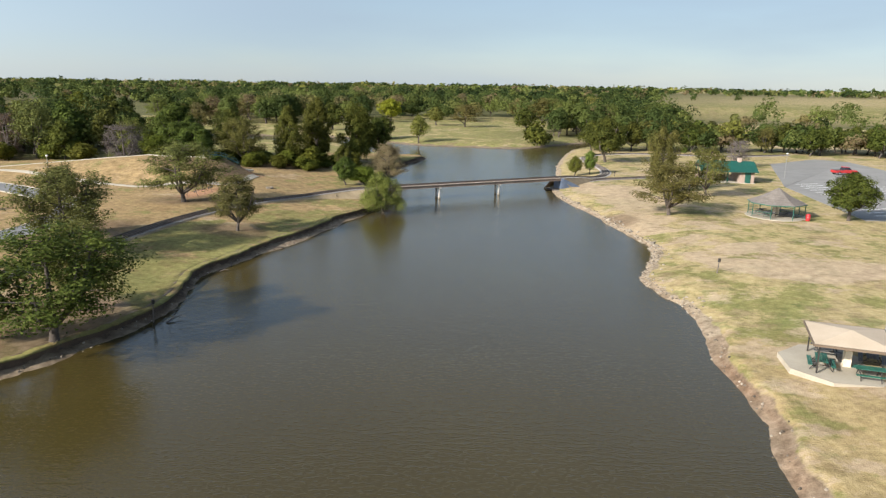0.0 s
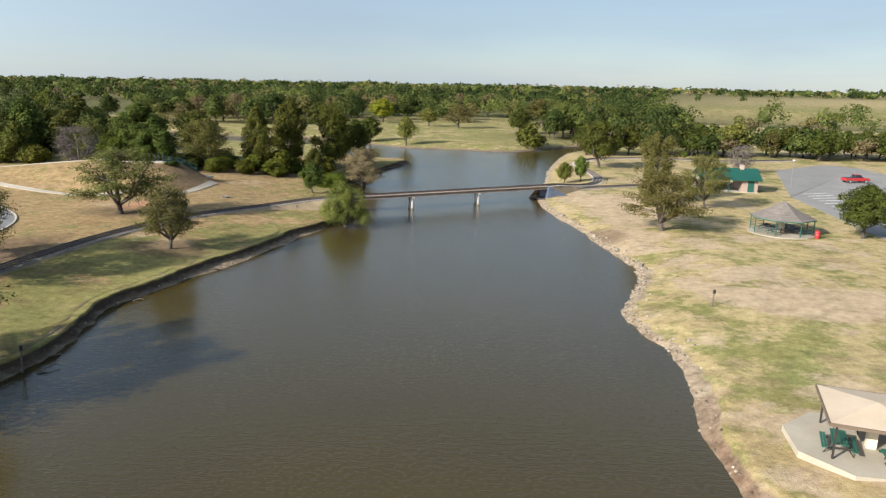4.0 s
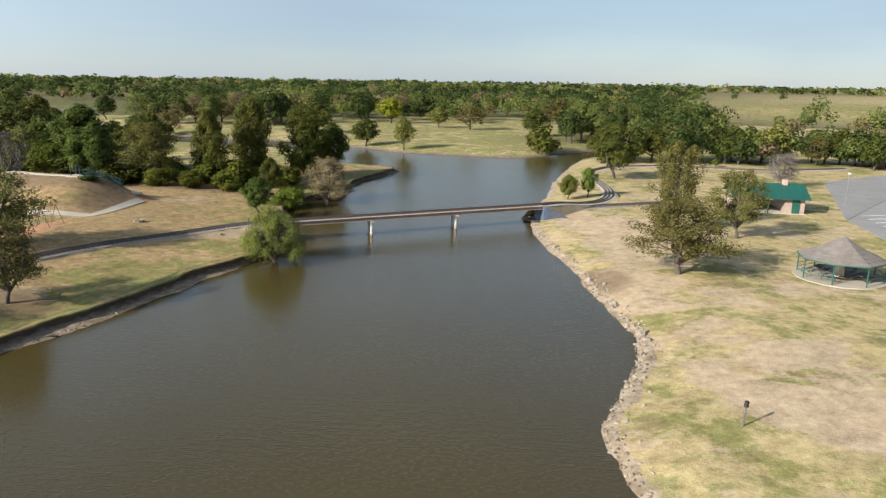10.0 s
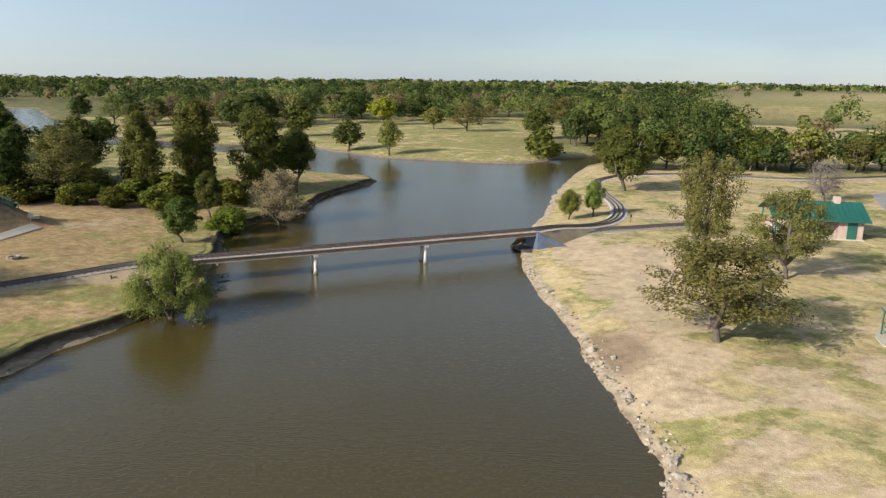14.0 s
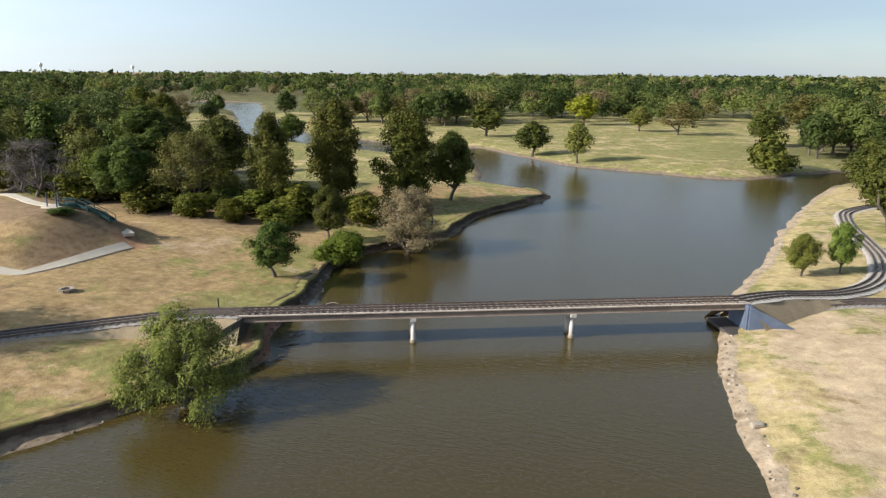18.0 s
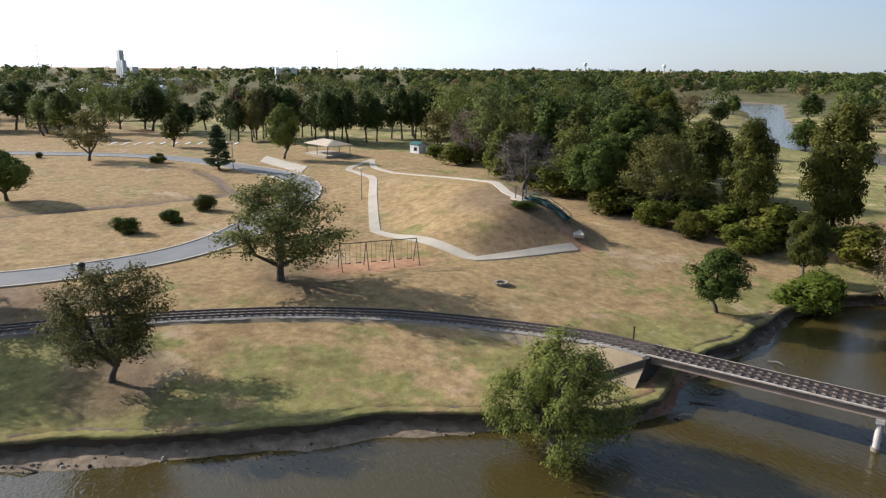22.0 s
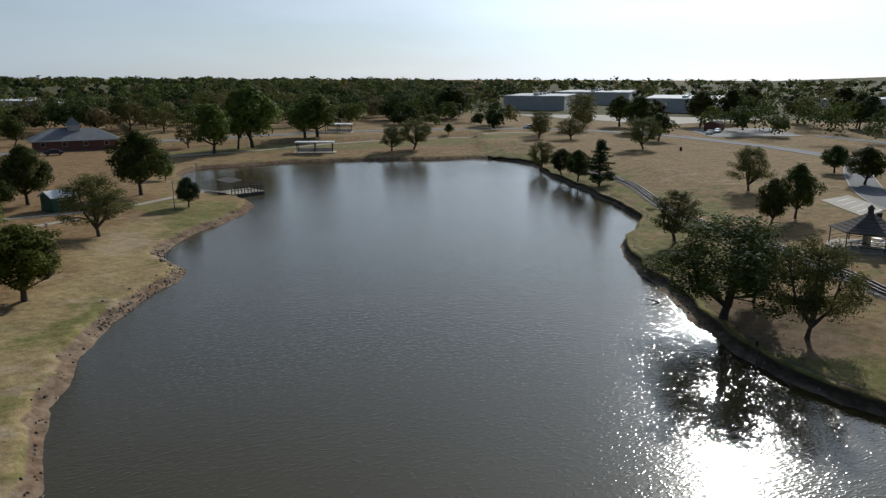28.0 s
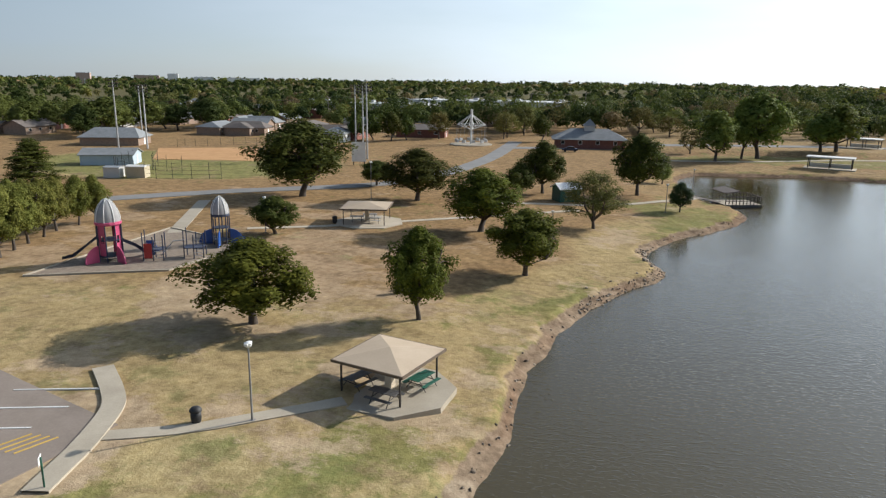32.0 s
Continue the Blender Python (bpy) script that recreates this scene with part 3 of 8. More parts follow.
    nt.links.new(col, bsdf.inputs["Base Color"])
    bsdf.inputs["Roughness"].default_value = 1.0
    bsdf.inputs["Specular IOR Level"].default_value = 0.1
    bumped(nt, bsdf, calc(nt, "ADD", tuft, calc(nt, "MULTIPLY", fine, 1.5)), 0.45, 0.10)
    return m


me.materials.append(turf())
ground = tagged(new("ground", me), "dry straw-coloured park turf with green patches and eroded dirt banks", "ground", kind="structure")


def water_material():
    m, nt, bsdf = nodes_of("lake_water")
    silt = ramp(nt, grain(nt, 0.02, 3), [(0.3, (0.050, 0.037, 0.0108)), (0.7, (0.065, 0.0485, 0.0142))])
    nt.links.new(silt, bsdf.inputs["Base Color"])
    bsdf.inputs["IOR"].default_value = 1.52
    calm = ramp(nt, grain(nt, 0.035, 3, 0.5, stretch=(1, 1.8, 1)), [(0.35, (0.6, 0.6, 0.6)), (0.65, (1, 1, 1))])
    bsdf.inputs["Roughness"].default_value = 0.125
    r1 = grain(nt, 1.5, 1, 0.5, stretch=(0.55, 2.0, 1))
    r2 = grain(nt, 4.4, 1, 0.5, stretch=(0.8, 1.5, 1))
    crest = ramp(nt, grain(nt, 3.0, 1, 0.5, stretch=(0.8, 1.5, 1)), [(0.55, (0, 0, 0)), (0.78, (1, 1, 1))])
    h = calc(nt, "ADD", calc(nt, "MULTIPLY", calc(nt, "ADD", r1, calc(nt, "MULTIPLY", r2, 0.8)), calm), calc(nt, "MULTIPLY", crest, 0.8))
    bumped(nt, bsdf, h, 0.175, 0.10)
    return m


def box(bm, x0, x1, y0, y1, z0, z1, m=None):
    v = [bm.verts.new((x, y, z)) for x in (x0, x1) for y in (y0, y1) for z in (z0, z1)]
    for f in ((0, 1, 3, 2), (4, 6, 7, 5), (0, 4, 5, 1), (2, 3, 7, 6), (0, 2, 6, 4), (1, 5, 7, 3)):
        bm.faces.new([v[k] for k in f])
    if m is not None:
        bmesh.ops.transform(bm, matrix=m, verts=v)
    return v


def mesh_of(name, bm, material=None, smooth_faces=False):
    bmesh.ops.recalc_face_normals(bm, faces=bm.faces)
    d = bpy.data.meshes.new(name)
    bm.to_mesh(d)
    bm.free()
    if material:
        d.materials.append(material)
    if smooth_faces:
        d.polygons.foreach_set("use_smooth", [True] * len(d.polygons))
    return d


def part(name, bm, material, parent, label="", smooth_faces=False):
    ob = new(name, mesh_of(name, bm, material, smooth_faces) if isinstance(bm, bmesh.types.BMesh) else bm)
    ob.parent = parent
    if label:
        ob["label"] = label
    return ob


def thing(name, m, label, category, group="", kind=""):
    ob = new(name)
    ob.empty_display_size = 0.2
    ob.matrix_world = m
    return tagged(ob, label, category, group, kind)


bm = bmesh.new()
bmesh.ops.create_grid(bm, x_segments=2, y_segments=2, size=1)
bmesh.ops.scale(bm, vec=(225, 315, 1), verts=bm.verts)
bmesh.ops.translate(bm, vec=(-120, 195, 0), verts=bm.verts)
water = tagged(new("water", mesh_of("water", bm, water_material())), "murky brown lake water with fine wind ripples", "lake", kind="structure")


# ---- the undercut west bank ----
def west_bank():
    """The scarp of dark earth, its shade put into the colour, with its overhanging lip of turf, along the west shore.
    """
    line = spline(WEST, 0.45)[4:-4]
    t = np.gradient(line, axis=0)
    t /= np.linalg.norm(t, axis=1, keepdims=True)
    n = np.stack([-t[:, 1], t[:, 0]], 1)
    if shore_distance(*(line[40:41] + n[40:41]).T)[0][0] < 0:
        n = -n
    d = np.full(len(line), 1.0)
    for _ in range(4):
        q = line + n * d[:, None]
        d = cut_at(q[:, 0], q[:, 1]) - wob * rough_noise(q[:, 0], q[:, 1], 3)
    d = np.convolve(np.pad(d, 2, "edge"), np.ones(5) / 5, "valid")
    rng = np.random.RandomState(31)
    rows = []
    for off, lift in ((0.06, -1.0), (0.00, 0.42), (-0.10, 0.86), (-0.16, 0.98), (0.15, 1.02), (0.55, 1.01), (1.15, 0.90)):
        q = line + n * (d + off + rng.normal(0, 0.05, len(line)))[:, None]
        top = np.array([ground_z(*(p + m * (1.5 - off))) for p, m in zip(q, n)])
        z = np.array([ground_z(*p) for p in q]) - 0.06 if off > 1 else (np.full(len(q), 0.02) if lift < 0 else top * lift)
        rows.append(np.column_stack([q, z]))
    k = len(line)
    v = np.concatenate(rows)
    f, mats = [], []
    for r in range(len(rows) - 1):
        for i in range(k - 1):
            f.append((r * k + i, r * k + i + 1, (r + 1) * k + i + 1, (r + 1) * k + i))
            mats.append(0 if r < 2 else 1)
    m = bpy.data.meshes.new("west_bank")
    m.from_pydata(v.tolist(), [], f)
    # dark earth whose colour also holds the shade under the lip
    m.materials.append(surface("shaded_undercut_earth", (0.040, 0.028, 0.019), (0.130, 0.090, 0.060), 3, 1.0, 1.0))
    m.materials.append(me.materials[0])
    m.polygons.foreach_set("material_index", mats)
    m.polygons.foreach_set("use_smooth", [True] * len(f))
    for key, value in (("lush", 0.72), ("gold", 0.75), ("bare", 0.36), ("mud", 0.12), ("red", 0.0), ("woods", 0.0), ("wet", 0.0), ("soil", 0.0), ("clay", 0.0)):
        at = m.attributes.new(key, "FLOAT", "POINT")
        at.data.foreach_set("value", np.full(len(v), value, np.float32))
    return tagged(new("west_bank", m), "undercut earth bank, coloured darker for shade, with an overhanging turf lip", "bank", kind="structure")


west_bank()


# ---- trees ----
def tube(bm, pts, radii, sides=6):
    rings = []
    for k, p in enumerate(pts):
        a = (pts[min(k + 1, len(pts) - 1)] - pts[max(k - 1, 0)]).normalized()
        u = a.orthogonal().normalized()
        w = a.cross(u)
        rings.append([bm.verts.new(p + (u * math.cos(t) + w * math.sin(t)) * radii[k]) for t in (6.2832 * j / sides for j in range(sides))])
    for r0, r1 in zip(rings, rings[1:]):
        for j in range(sides):
            bm.faces.new((r0[j], r0[(j + 1) % sides], r1[(j + 1) % sides], r1[j]))
    bm.faces.new(rings[-1])


def leaf_cards(centres, outward, size, rng, name, along=None, slim=0.75, loose=0.62):
    """Many small leaf sprays, each a pointed triangle turned more or less outward."""
    n = len(centres)
    nrm = outward + rng.normal(0, loose, (n, 3))
    nrm /= np.linalg.norm(nrm, axis=1, keepdims=True) + 1e-9
    ref = rng.normal(0, 1, (n, 3))
    if along is not None:
        ref = np.cross(nrm, along + ref * 0.35)
    u = np.cross(nrm, ref)
    u /= np.linalg.norm(u, axis=1, keepdims=True) + 1e-9
    w = np.cross(nrm, u)
    s = size * rng.uniform(0.6, 1.5, (n, 1))
    v = np.stack([centres - u * s, centres + u * s * 0.6 - w * s * slim, centres + u * s * 0.6 + w * s * slim], 1).reshape(-1, 3)
    m = bpy.data.meshes.new(name)
    m.from_pydata(v.tolist(), [], np.arange(3 * n).reshape(-1, 3).tolist())
    return m


def envelope(form, u):
    """Crown radius (0..1) at the height u of the crown."""
    if form in ("round", "stem"):
        return math.sin(math.pi * min(1, u * 0.84 + 0.16)) ** 0.62
    if form == "spread":
        return math.sin(math.pi * (u * 0.70 + 0.22)) ** 0.55
    if form == "tall":
        return math.sin(math.pi * (u * 0.78 + 0.19)) ** 0.7
    if form == "thin":
        return math.sin(math.pi * (u * 0.80 + 0.14)) ** 0.75
    if form == "dead":
        return math.sin(math.pi * (u * 0.72 + 0.2)) ** 0.7
    return (1 - u) ** 0.6 * min(1, u * 4 + 0.7)          # cone


# clumps, leaves a clump, clump radius (least, most), flatness, reach along the branch, spread of the leaf normals, leaf size, slimness
CROWN = {"round": (64, 270, 0.62, 1.22, 1.12, 0.0, 0.42, 0.130, 0.75), "stem": (46, 240, 0.65, 1.15, 0.95, 0.0, 0.45, 0.140, 0.7),
         "spread": (66, 235, 0.46, 1.02, 0.95, 0.80, 0.55, 0.110, 0.6), "tall": (84, 240, 0.60, 1.15, 0.95, 0.25, 0.45, 0.130, 0.7),
         "thin": (60, 190, 0.45, 0.90, 0.80, 0.65, 0.60, 0.115, 0.6), "cone": (88, 180, 0.50, 0.95, 0.42, 0.40, 0.50, 0.130, 0.5),
         "bush": (60, 200, 0.90, 1.70, 1.15, 0.0, 0.50, 0.230, 0.6), "droop": (100, 290, 0.45, 0.90, 1.75, 0.0, 0.45, 0.105, 0.42)}


def puffs(centres, radii, ways, form, per, grow, rng):
    """Leaf places and outward ways of rounded clumps, denser on their upper and outer sides."""
    _, _, _, _, flat, reach, loose, size, slim = CROWN[form]
    k = np.repeat(np.arange(len(centres)), np.maximum(8, (per * (radii / radii.mean()) ** 1.6).astype(int)))
    n = len(k)
    d = rng.normal(0, 1, (n, 3))
    d[:, 2] = np.where(d[:, 2] < -0.3, d[:, 2] * rng.choice([-0.6, 1.0], n), d[:, 2])
    d /= np.linalg.norm(d, axis=1, keepdims=True)
    knob = 1 + 0.20 * np.sin(5.0 * d[:, 0] + 3 * k) * np.sin(4.5 * d[:, 1] + 5 * k) + 0.12 * np.sin(9 * d[:, 2] + 7 * k)
    rad = radii[k] * rng.uniform(0.25, 1.0, n) ** 0.38 * knob * np.where(rng.uniform(0, 1, n) < 0.06, 1.25, 1.0)
    p = centres[k] + d * rad[:, None] * np.array((1, 1, flat))
    if reach:
        p = p + ways[k] * (radii[k] * rng.uniform(-1.2, 1.3, n) * reach)[:, None]
    if form == "droop":
        p[:, 2] -= 0.5 * radii[k] * np.abs(rng.normal(0, 1, n)) * rng.uniform(0, 1.6, n)
    whole = p - np.array((0, 0, 4.4))
    whole /= np.linalg.norm(whole, axis=1, keepdims=True) + 1e-6
    along = np.repeat(np.array([[0.0, 0.0, -1.0]]), n, 0) if form == "droop" else None
    p[:, 2] = np.clip(p[:, 2], 0.3 if form != "round" else 1.5 + 0.5 * np.sin(3 * np.arctan2(p[:, 1], p[:, 0])), 10.3)
    return leaf_cards(p, d * 0.9 + whole * 0.5 + np.array((0, 0, 0.25)), size * grow, rng, "crown", along, slim, loose)


def dead_crown(bm, tips, arms, R, z0, detail, rng):
    """Bare boughs with a haze of fine twigs."""
    pts, ways, outs = [], [], []
    lobes = rng.uniform(0, 6.28, 4)
    for k in range(tips):
        u = (k + 0.5) / tips * 0.97 + 0.01
        a = k * 2.39996 + rng.uniform(-0.55, 0.55)
        rr = R * envelope("dead", u) * (0.88 + 0.20 * math.sin(2 * a + lobes[0] + 3 * u)) * rng.uniform(0.35, 1) ** 0.5
        e = Vector((rr * math.cos(a), rr * math.sin(a), z0 + u * (9.7 - z0)))
        root = spring(arms, e)
        mid = root.lerp(e, 0.5) + Vector(rng.normal(0, 0.18, 3)) + Vector((0, 0, 0.25))
        tube(bm, [root, mid, e], [0.075, 0.045, 0.014], 4 if detail else 3)
        way = np.array((e - root).normalized())
        for _ in range(9 if detail else 3):
            f = mid.lerp(e, rng.uniform(-0.4, 1.0))
            tube(bm, [f, f + Vector(rng.normal(0, 0.55, 3)) + Vector(way) * 0.4], [0.028, 0.008], 3)
        n = 46 if detail else 22
        c = np.array(mid) + (np.array(e) - np.array(mid)) * rng.uniform(-0.2, 1.25, n)[:, None]
        pts.append(c + rng.normal(0, 0.36, (n, 3)))
        ways.append(np.repeat([way + np.array((0, 0, 0.3))], n, 0))
        outs.append(np.repeat([np.array((math.cos(a), math.sin(a), 0.4))], n, 0))
    return leaf_cards(np.concatenate(pts), np.concatenate(outs), 0.30, rng, "crown", np.concatenate(ways), 0.07 if detail else 0.13)


def spring(arms, e):
    """The place on the limbs from which a branch to e springs."""
    best = None
    for arm in arms:
        for s in (0.3, 0.55, 0.8, 1.0):
            q = arm[0].lerp(arm[1], s * 2) if s < 0.5 else arm[1].lerp(arm[2], s * 2 - 1)
            cost = (q - e).length + (1.5 if q.z > e.z + 0.3 else 0)
            if best is None or cost < best[0]:
                best = (cost, q)
    return best[1]


def tree_form(form, seed, detail):
    """Trunk and crown meshes of a tree 10 m high with a crown 4 m in radius."""
    rng = np.random.RandomState(seed)
    R = 4.0
    bm = bmesh.new()
    z0 = {"stem": 3.4, "round": 2.9, "spread": 3.3, "tall": 1.2, "thin": 2.6, "dead": 1.5, "cone": 1.2}.get(form, 1.0)
    foot = {"stem": 2.8, "round": 2.0, "spread": 1.6, "thin": 2.2, "dead": 1.8, "tall": 1.5, "cone": 1.2}.get(form, 1.0)
    lean = rng.normal(0, 0.3, 2)
    fork = Vector((lean[0], lean[1], foot))
    humps, arms = None, []
    if form == "bush":
        humps = [(*rng.uniform(-1.7, 1.7, 2), rng.uniform(4.5, 9.0), rng.uniform(1.4, 2.4)) for _ in range(6)]
        for _ in range(6):
            tube(bm, [Vector((0, 0, -0.5)), Vector((*rng.normal(0, 1.2, 2), 3.5))], [0.16, 0.05], 5)
    elif form == "droop":
        humps = [(-1.1, 0.5, 9.8, 2.5), (1.4, -0.5, 8.7, 2.5), (0.2, 1.6, 7.9, 2.5), (-0.5, -1.8, 7.2, 2.4)]
        tube(bm, [Vector((0, 0, -0.5)), Vector((0, 0, 0.15)), Vector((0, 0, 1.0))], [0.5, 0.36, 0.28], 8)
        arms = [[Vector((0, 0, 0.8)), Vector((hx * 0.5, hy * 0.5, hz * 0.45)), Vector((hx, hy, hz - 1.2))] for hx, hy, hz, hr in humps]
    else:
        tube(bm, [Vector((0, 0, -0.5)), Vector((0, 0, 0.12)), Vector((lean[0] * 0.3, lean[1] * 0.3, foot * 0.5)), fork], [0.42, 0.27, 0.22, 0.21], 8)
        if form in ("cone", "tall"):
            arms.append([fork, Vector((lean[0] * 0.6, lean[1] * 0.6, 5.5)), Vector((0, 0, 9.4))])
        else:
            count = 5 if detail else 3
            for k in range(count):
                a = 6.2832 * k / count + rng.uniform(-0.4, 0.4)
                rise = rng.uniform(0.45, 0.9) if k else 0.95
                reach = R * (0.62 if k else 0.1) * rng.uniform(0.75, 1.1)
                end = Vector((reach * math.cos(a), reach * math.sin(a), foot + (8.6 - foot) * rise))
                mid = fork.lerp(end, 0.45) + Vector((0.5 * math.cos(a), 0.5 * math.sin(a), -0.5)) * (1 if k else 0)
                arms.append([fork - Vector((0, 0, 0.2)), mid, end])
    for arm in arms:
        tube(bm, arm, [0.21, 0.14, 0.05], 6 if detail else 4)
    if form == "dead":
        crown = dead_crown(bm, 80 if detail else 34, arms, R, z0, detail, rng)
        return mesh_of("trunk", bm, BARK, True), crown
    clumps, per, r0, r1 = CROWN[form][:4]
    grow = 1.0
    if not detail:
        clumps, per, grow = int(clumps * 0.62), int(per * 0.36), 1.85
        r0, r1 = r0 * 1.15, r1 * 1.2
    lobes = rng.uniform(0, 6.28, 4)
    centres, radii, ways = [], [], []
    for k in range(clumps):
        a, u = k * 2.39996 + rng.uniform(-0.6, 0.6), (k + 0.5) / clumps
        cr = rng.uniform(r0, r1)
        if humps:
            hx, hy, hz, hr = humps[k % len(humps)]
            base = 0.7 if form == "bush" else 1.6
            v = rng.uniform(0.02, 1) ** 0.75
            rr = hr * (1 - v ** 3.2) ** 0.5 * rng.uniform(0.55, 1.05)
            e = Vector((hx + rr * math.cos(a), hy + rr * math.sin(a), base + (hz - base - cr * 0.6) * v))
        else:
            lump = 0.90 + (0.13 if form in ("round", "stem") else 0.22) * math.sin(2 * a + lobes[0] + 3 * u) + 0.12 * math.sin(5 * a + lobes[1] - 9 * u)
            inward = rng.uniform(0.3 if form == "spread" else 0.15, 1.12 if form == "spread" else 1) ** 0.42 if form != "cone" else rng.uniform(0.45, 1.0)
            rr = max(0.0, R * envelope(form, u) * lump * inward - cr * 0.55)
            z = z0 + u * (9.9 - z0 - cr * 0.55)
            if form == "spread":
                z -= 1.5 * (rr / R) ** 2 * (1 - u)
            if form == "cone":
                z = round(z * 1.35) / 1.35 + rng.uniform(-0.12, 0.12) - 0.12 * rr
            e = Vector((rr * math.cos(a), rr * math.sin(a), max(0.8, z)))
        root = (spring(arms, e) if form != "cone" else Vector((0, 0, max(0.9, e.z - 0.25)))) if arms else Vector((0, 0, 0.5))
        if detail or k % 2 == 0:
            tube(bm, [root, root.lerp(e, 0.5) + Vector(rng.normal(0, 0.18, 3)) + Vector((0, 0, 0.25)), e], [0.075, 0.045, 0.014], 4 if detail else 3)
        centres.append(np.array(e))
        radii.append(cr)
        ways.append(np.array((e - root).normalized()) if (e - root).length > 0.1 else np.array((0, 0, 1.0)))
    crown = puffs(np.array(centres), np.array(radii), np.array(ways), form, per, grow, rng)
    return mesh_of("trunk", bm, BARK, True), crown


# kind: form, leaves, label
KINDS = {
    "oak": ("round", "oak", "dark green round-crowned tree on dry grass"), "oakb": ("round", "oakb", "bright green shade tree on bare dry turf"),
    "locust": ("spread", "locust", "grey-green spreading tree with forked trunk"), "darkspread": ("spread", "oak", "dark green spreading tree with forked trunk"), "olive": ("spread", "olive", "olive-green shaggy tree with leaning trunk"),
    "elm": ("round", "elm", "light green tree on dry grass"), "elmy": ("spread", "elmy", "thin tree with leaves turning yellow-brown"),
    "yellow": ("round", "yellow", "bright yellow-green tree by the fairway"), "yoak": ("round", "yoak", "golden green tree overhanging the water"),
    "willow": ("droop", "willow", "drooping willow leaning over the bank"), "willow2": ("round", "willow", "pale green willow on the golf course bank"),
    "brownw": ("spread", "brown", "brown withering tree over the bank"), "thicket": ("bush", "yoak", "dense golden green thicket overhanging the water"), "dead": ("dead", "brown", "bare grey dying tree at the edge of the woods"),
    "deadr": ("dead", "red", "half-bare reddish brown tree in the woods"), "pine": ("cone", "dark", "dark pine tree with layered branches"),
    "pineb": ("cone", "oak", "dense dark green cedar tree"), "cedar": ("round", "dark", "small dense dark cedar tree"), "tall": ("tall", "yoak", "tall oval dark green tree with golden leaves"),
    "stem": ("stem", "oak", "dark green tree with a clean trunk in a row"), "stemy": ("stem", "elmy", "thin brownish tree with a bare trunk"),
    "hedge": ("round", "willow", "dense yellow-green hedge tree beside the playground"),
    "bush": ("bush", "oak", "round trimmed green bush on dry grass"), "shrub": ("bush", "oakb", "green shrub at the edge of the woods"), "shrubd": ("bush", "oak", "dark green undergrowth at the edge of the woods"), "wispy": ("thin", "locust", "wispy grey-green small tree"),
}
FORMS = {}
n_tree = 0


GROVE = []
TINT = {"oak": 0.30, "oakb": 0.62, "olive": 0.74, "elm": 0.70, "elmy": 0.93, "yoak": 0.80, "locust": 0.66, "dark": 0.10}


def tree(x, y, h, r, kind, group="", detail=True, label="", joined=False):
    """A tree of its own, or one more tree of the joined distant groves."""
    global n_tree
    form, leaves, text = KINDS[kind]
    n_tree += 1
    key = (form, n_tree % 4, detail)
    if key not in FORMS:
        FORMS[key] = tree_form(form, 17 * len(FORMS) + 5, detail)
        for m in FORMS[key]:
            if not m.materials:
                m.materials.append(None)
    bush = form == "bush"
    rz = (n_tree * 137.5) % 360
    r *= {"pine": 1.22, "bush": 1.08, "deadr": 1.0, "dead": 1.0, "willow": 1.0, "brownw": 1.0, "locust": 1.05, "darkspread": 1.05, "olive": 1.05, "elmy": 1.05, "wispy": 1.05}.get(kind, 1.12)
    place = pose(x, y, ground_z(x, y) - 0.03, 0, 0, rz) @ Matrix.Diagonal((r / 4.0, r / 4.0, h / 9.9, 1))
    if joined:
        GROVE.append((place, FORMS[key], TINT[leaves]))
        return None
    top = new("bush" if bush else "tree")
    top.empty_display_size = 0.3
    top.matrix_world = place
    tagged(top, label or text, "bush" if bush else "tree", group)
    for name, m in zip(("trunk", "crown"), FORMS[key]):
        ob = new(name, m)
        ob.parent = top
        ob.material_slots[0].link = "OBJECT"
        ob.material_slots[0].material = (DEADWOOD if kind == "dead" else LEAF[leaves]) if name == "crown" else (DEADWOOD if form == "dead" else BARK)
    return top


WEST_BANK = [(-29.4, 48.9, 8.6, 5.9, "darkspread"), (-34.7, 47.6, 5.6, 2.2, "locust"), (-31.0, 55.5, 7.8, 3.0, "locust"), (-45.5, 27.5, 6.4, 3.4, "wispy"),
             (-80.9, 8.8, 7.1, 3.3, "locust"), (-60.5, 29.0, 6.2, 2.3, "oak"), (-67.2, 27.6, 7.2, 2.6, "oak"), (-53.6, 53.6, 5.4, 3.0, "pine"),
             (-41.7, 72.8, 8.8, 5.1, "locust"), (-45.2, 78.9, 8.2, 2.8, "locust"), (-27.8, 88.2, 7.2, 3.4, "locust"), (-40.2, 102.0, 8.8, 5.2, "locust"),
             (-11.2, 109.6, 7.2, 3.9, "willow"), (-21.0, 132.8, 5.3, 2.6, "oak")]
WEST_LAWN = [(-88.1, 36.7, 7.0, 4.2, "oak"), (-90.3, 40.8, 8.1, 2.4, "pine"), (-89.2, 52.8, 7.5, 2.9, "cedar"), (-91.3, 60.4, 6.7, 2.6, "pine"),
             (-91.0, 64.5, 6.9, 2.9, "pine"), (-91.3, 78.7, 6.6, 3.7, "elm"), (-131.5, 89.5, 9.2, 4.5, "elmy"), (-156.0, 40.7, 8.7, 4.2, "elmy"),
             (-162.6, 10.6, 10.5, 5.6, "elmy"), (-174.1, -7.1, 9.0, 3.7, "elmy"), (-135.1, 6.9, 6.4, 3.0, "wispy"), (-104.8, 13.5, 6.5, 3.4, "oak"),
             (-115.1, 0.9, 5.3, 2.8, "oak"), (-110.6, 109.5, 7.7, 3.1, "pine"), (-120.1, 123.7, 10.5, 3.4, "elm"), (-150.3, 106.8, 7.2, 3.0, "oak")]
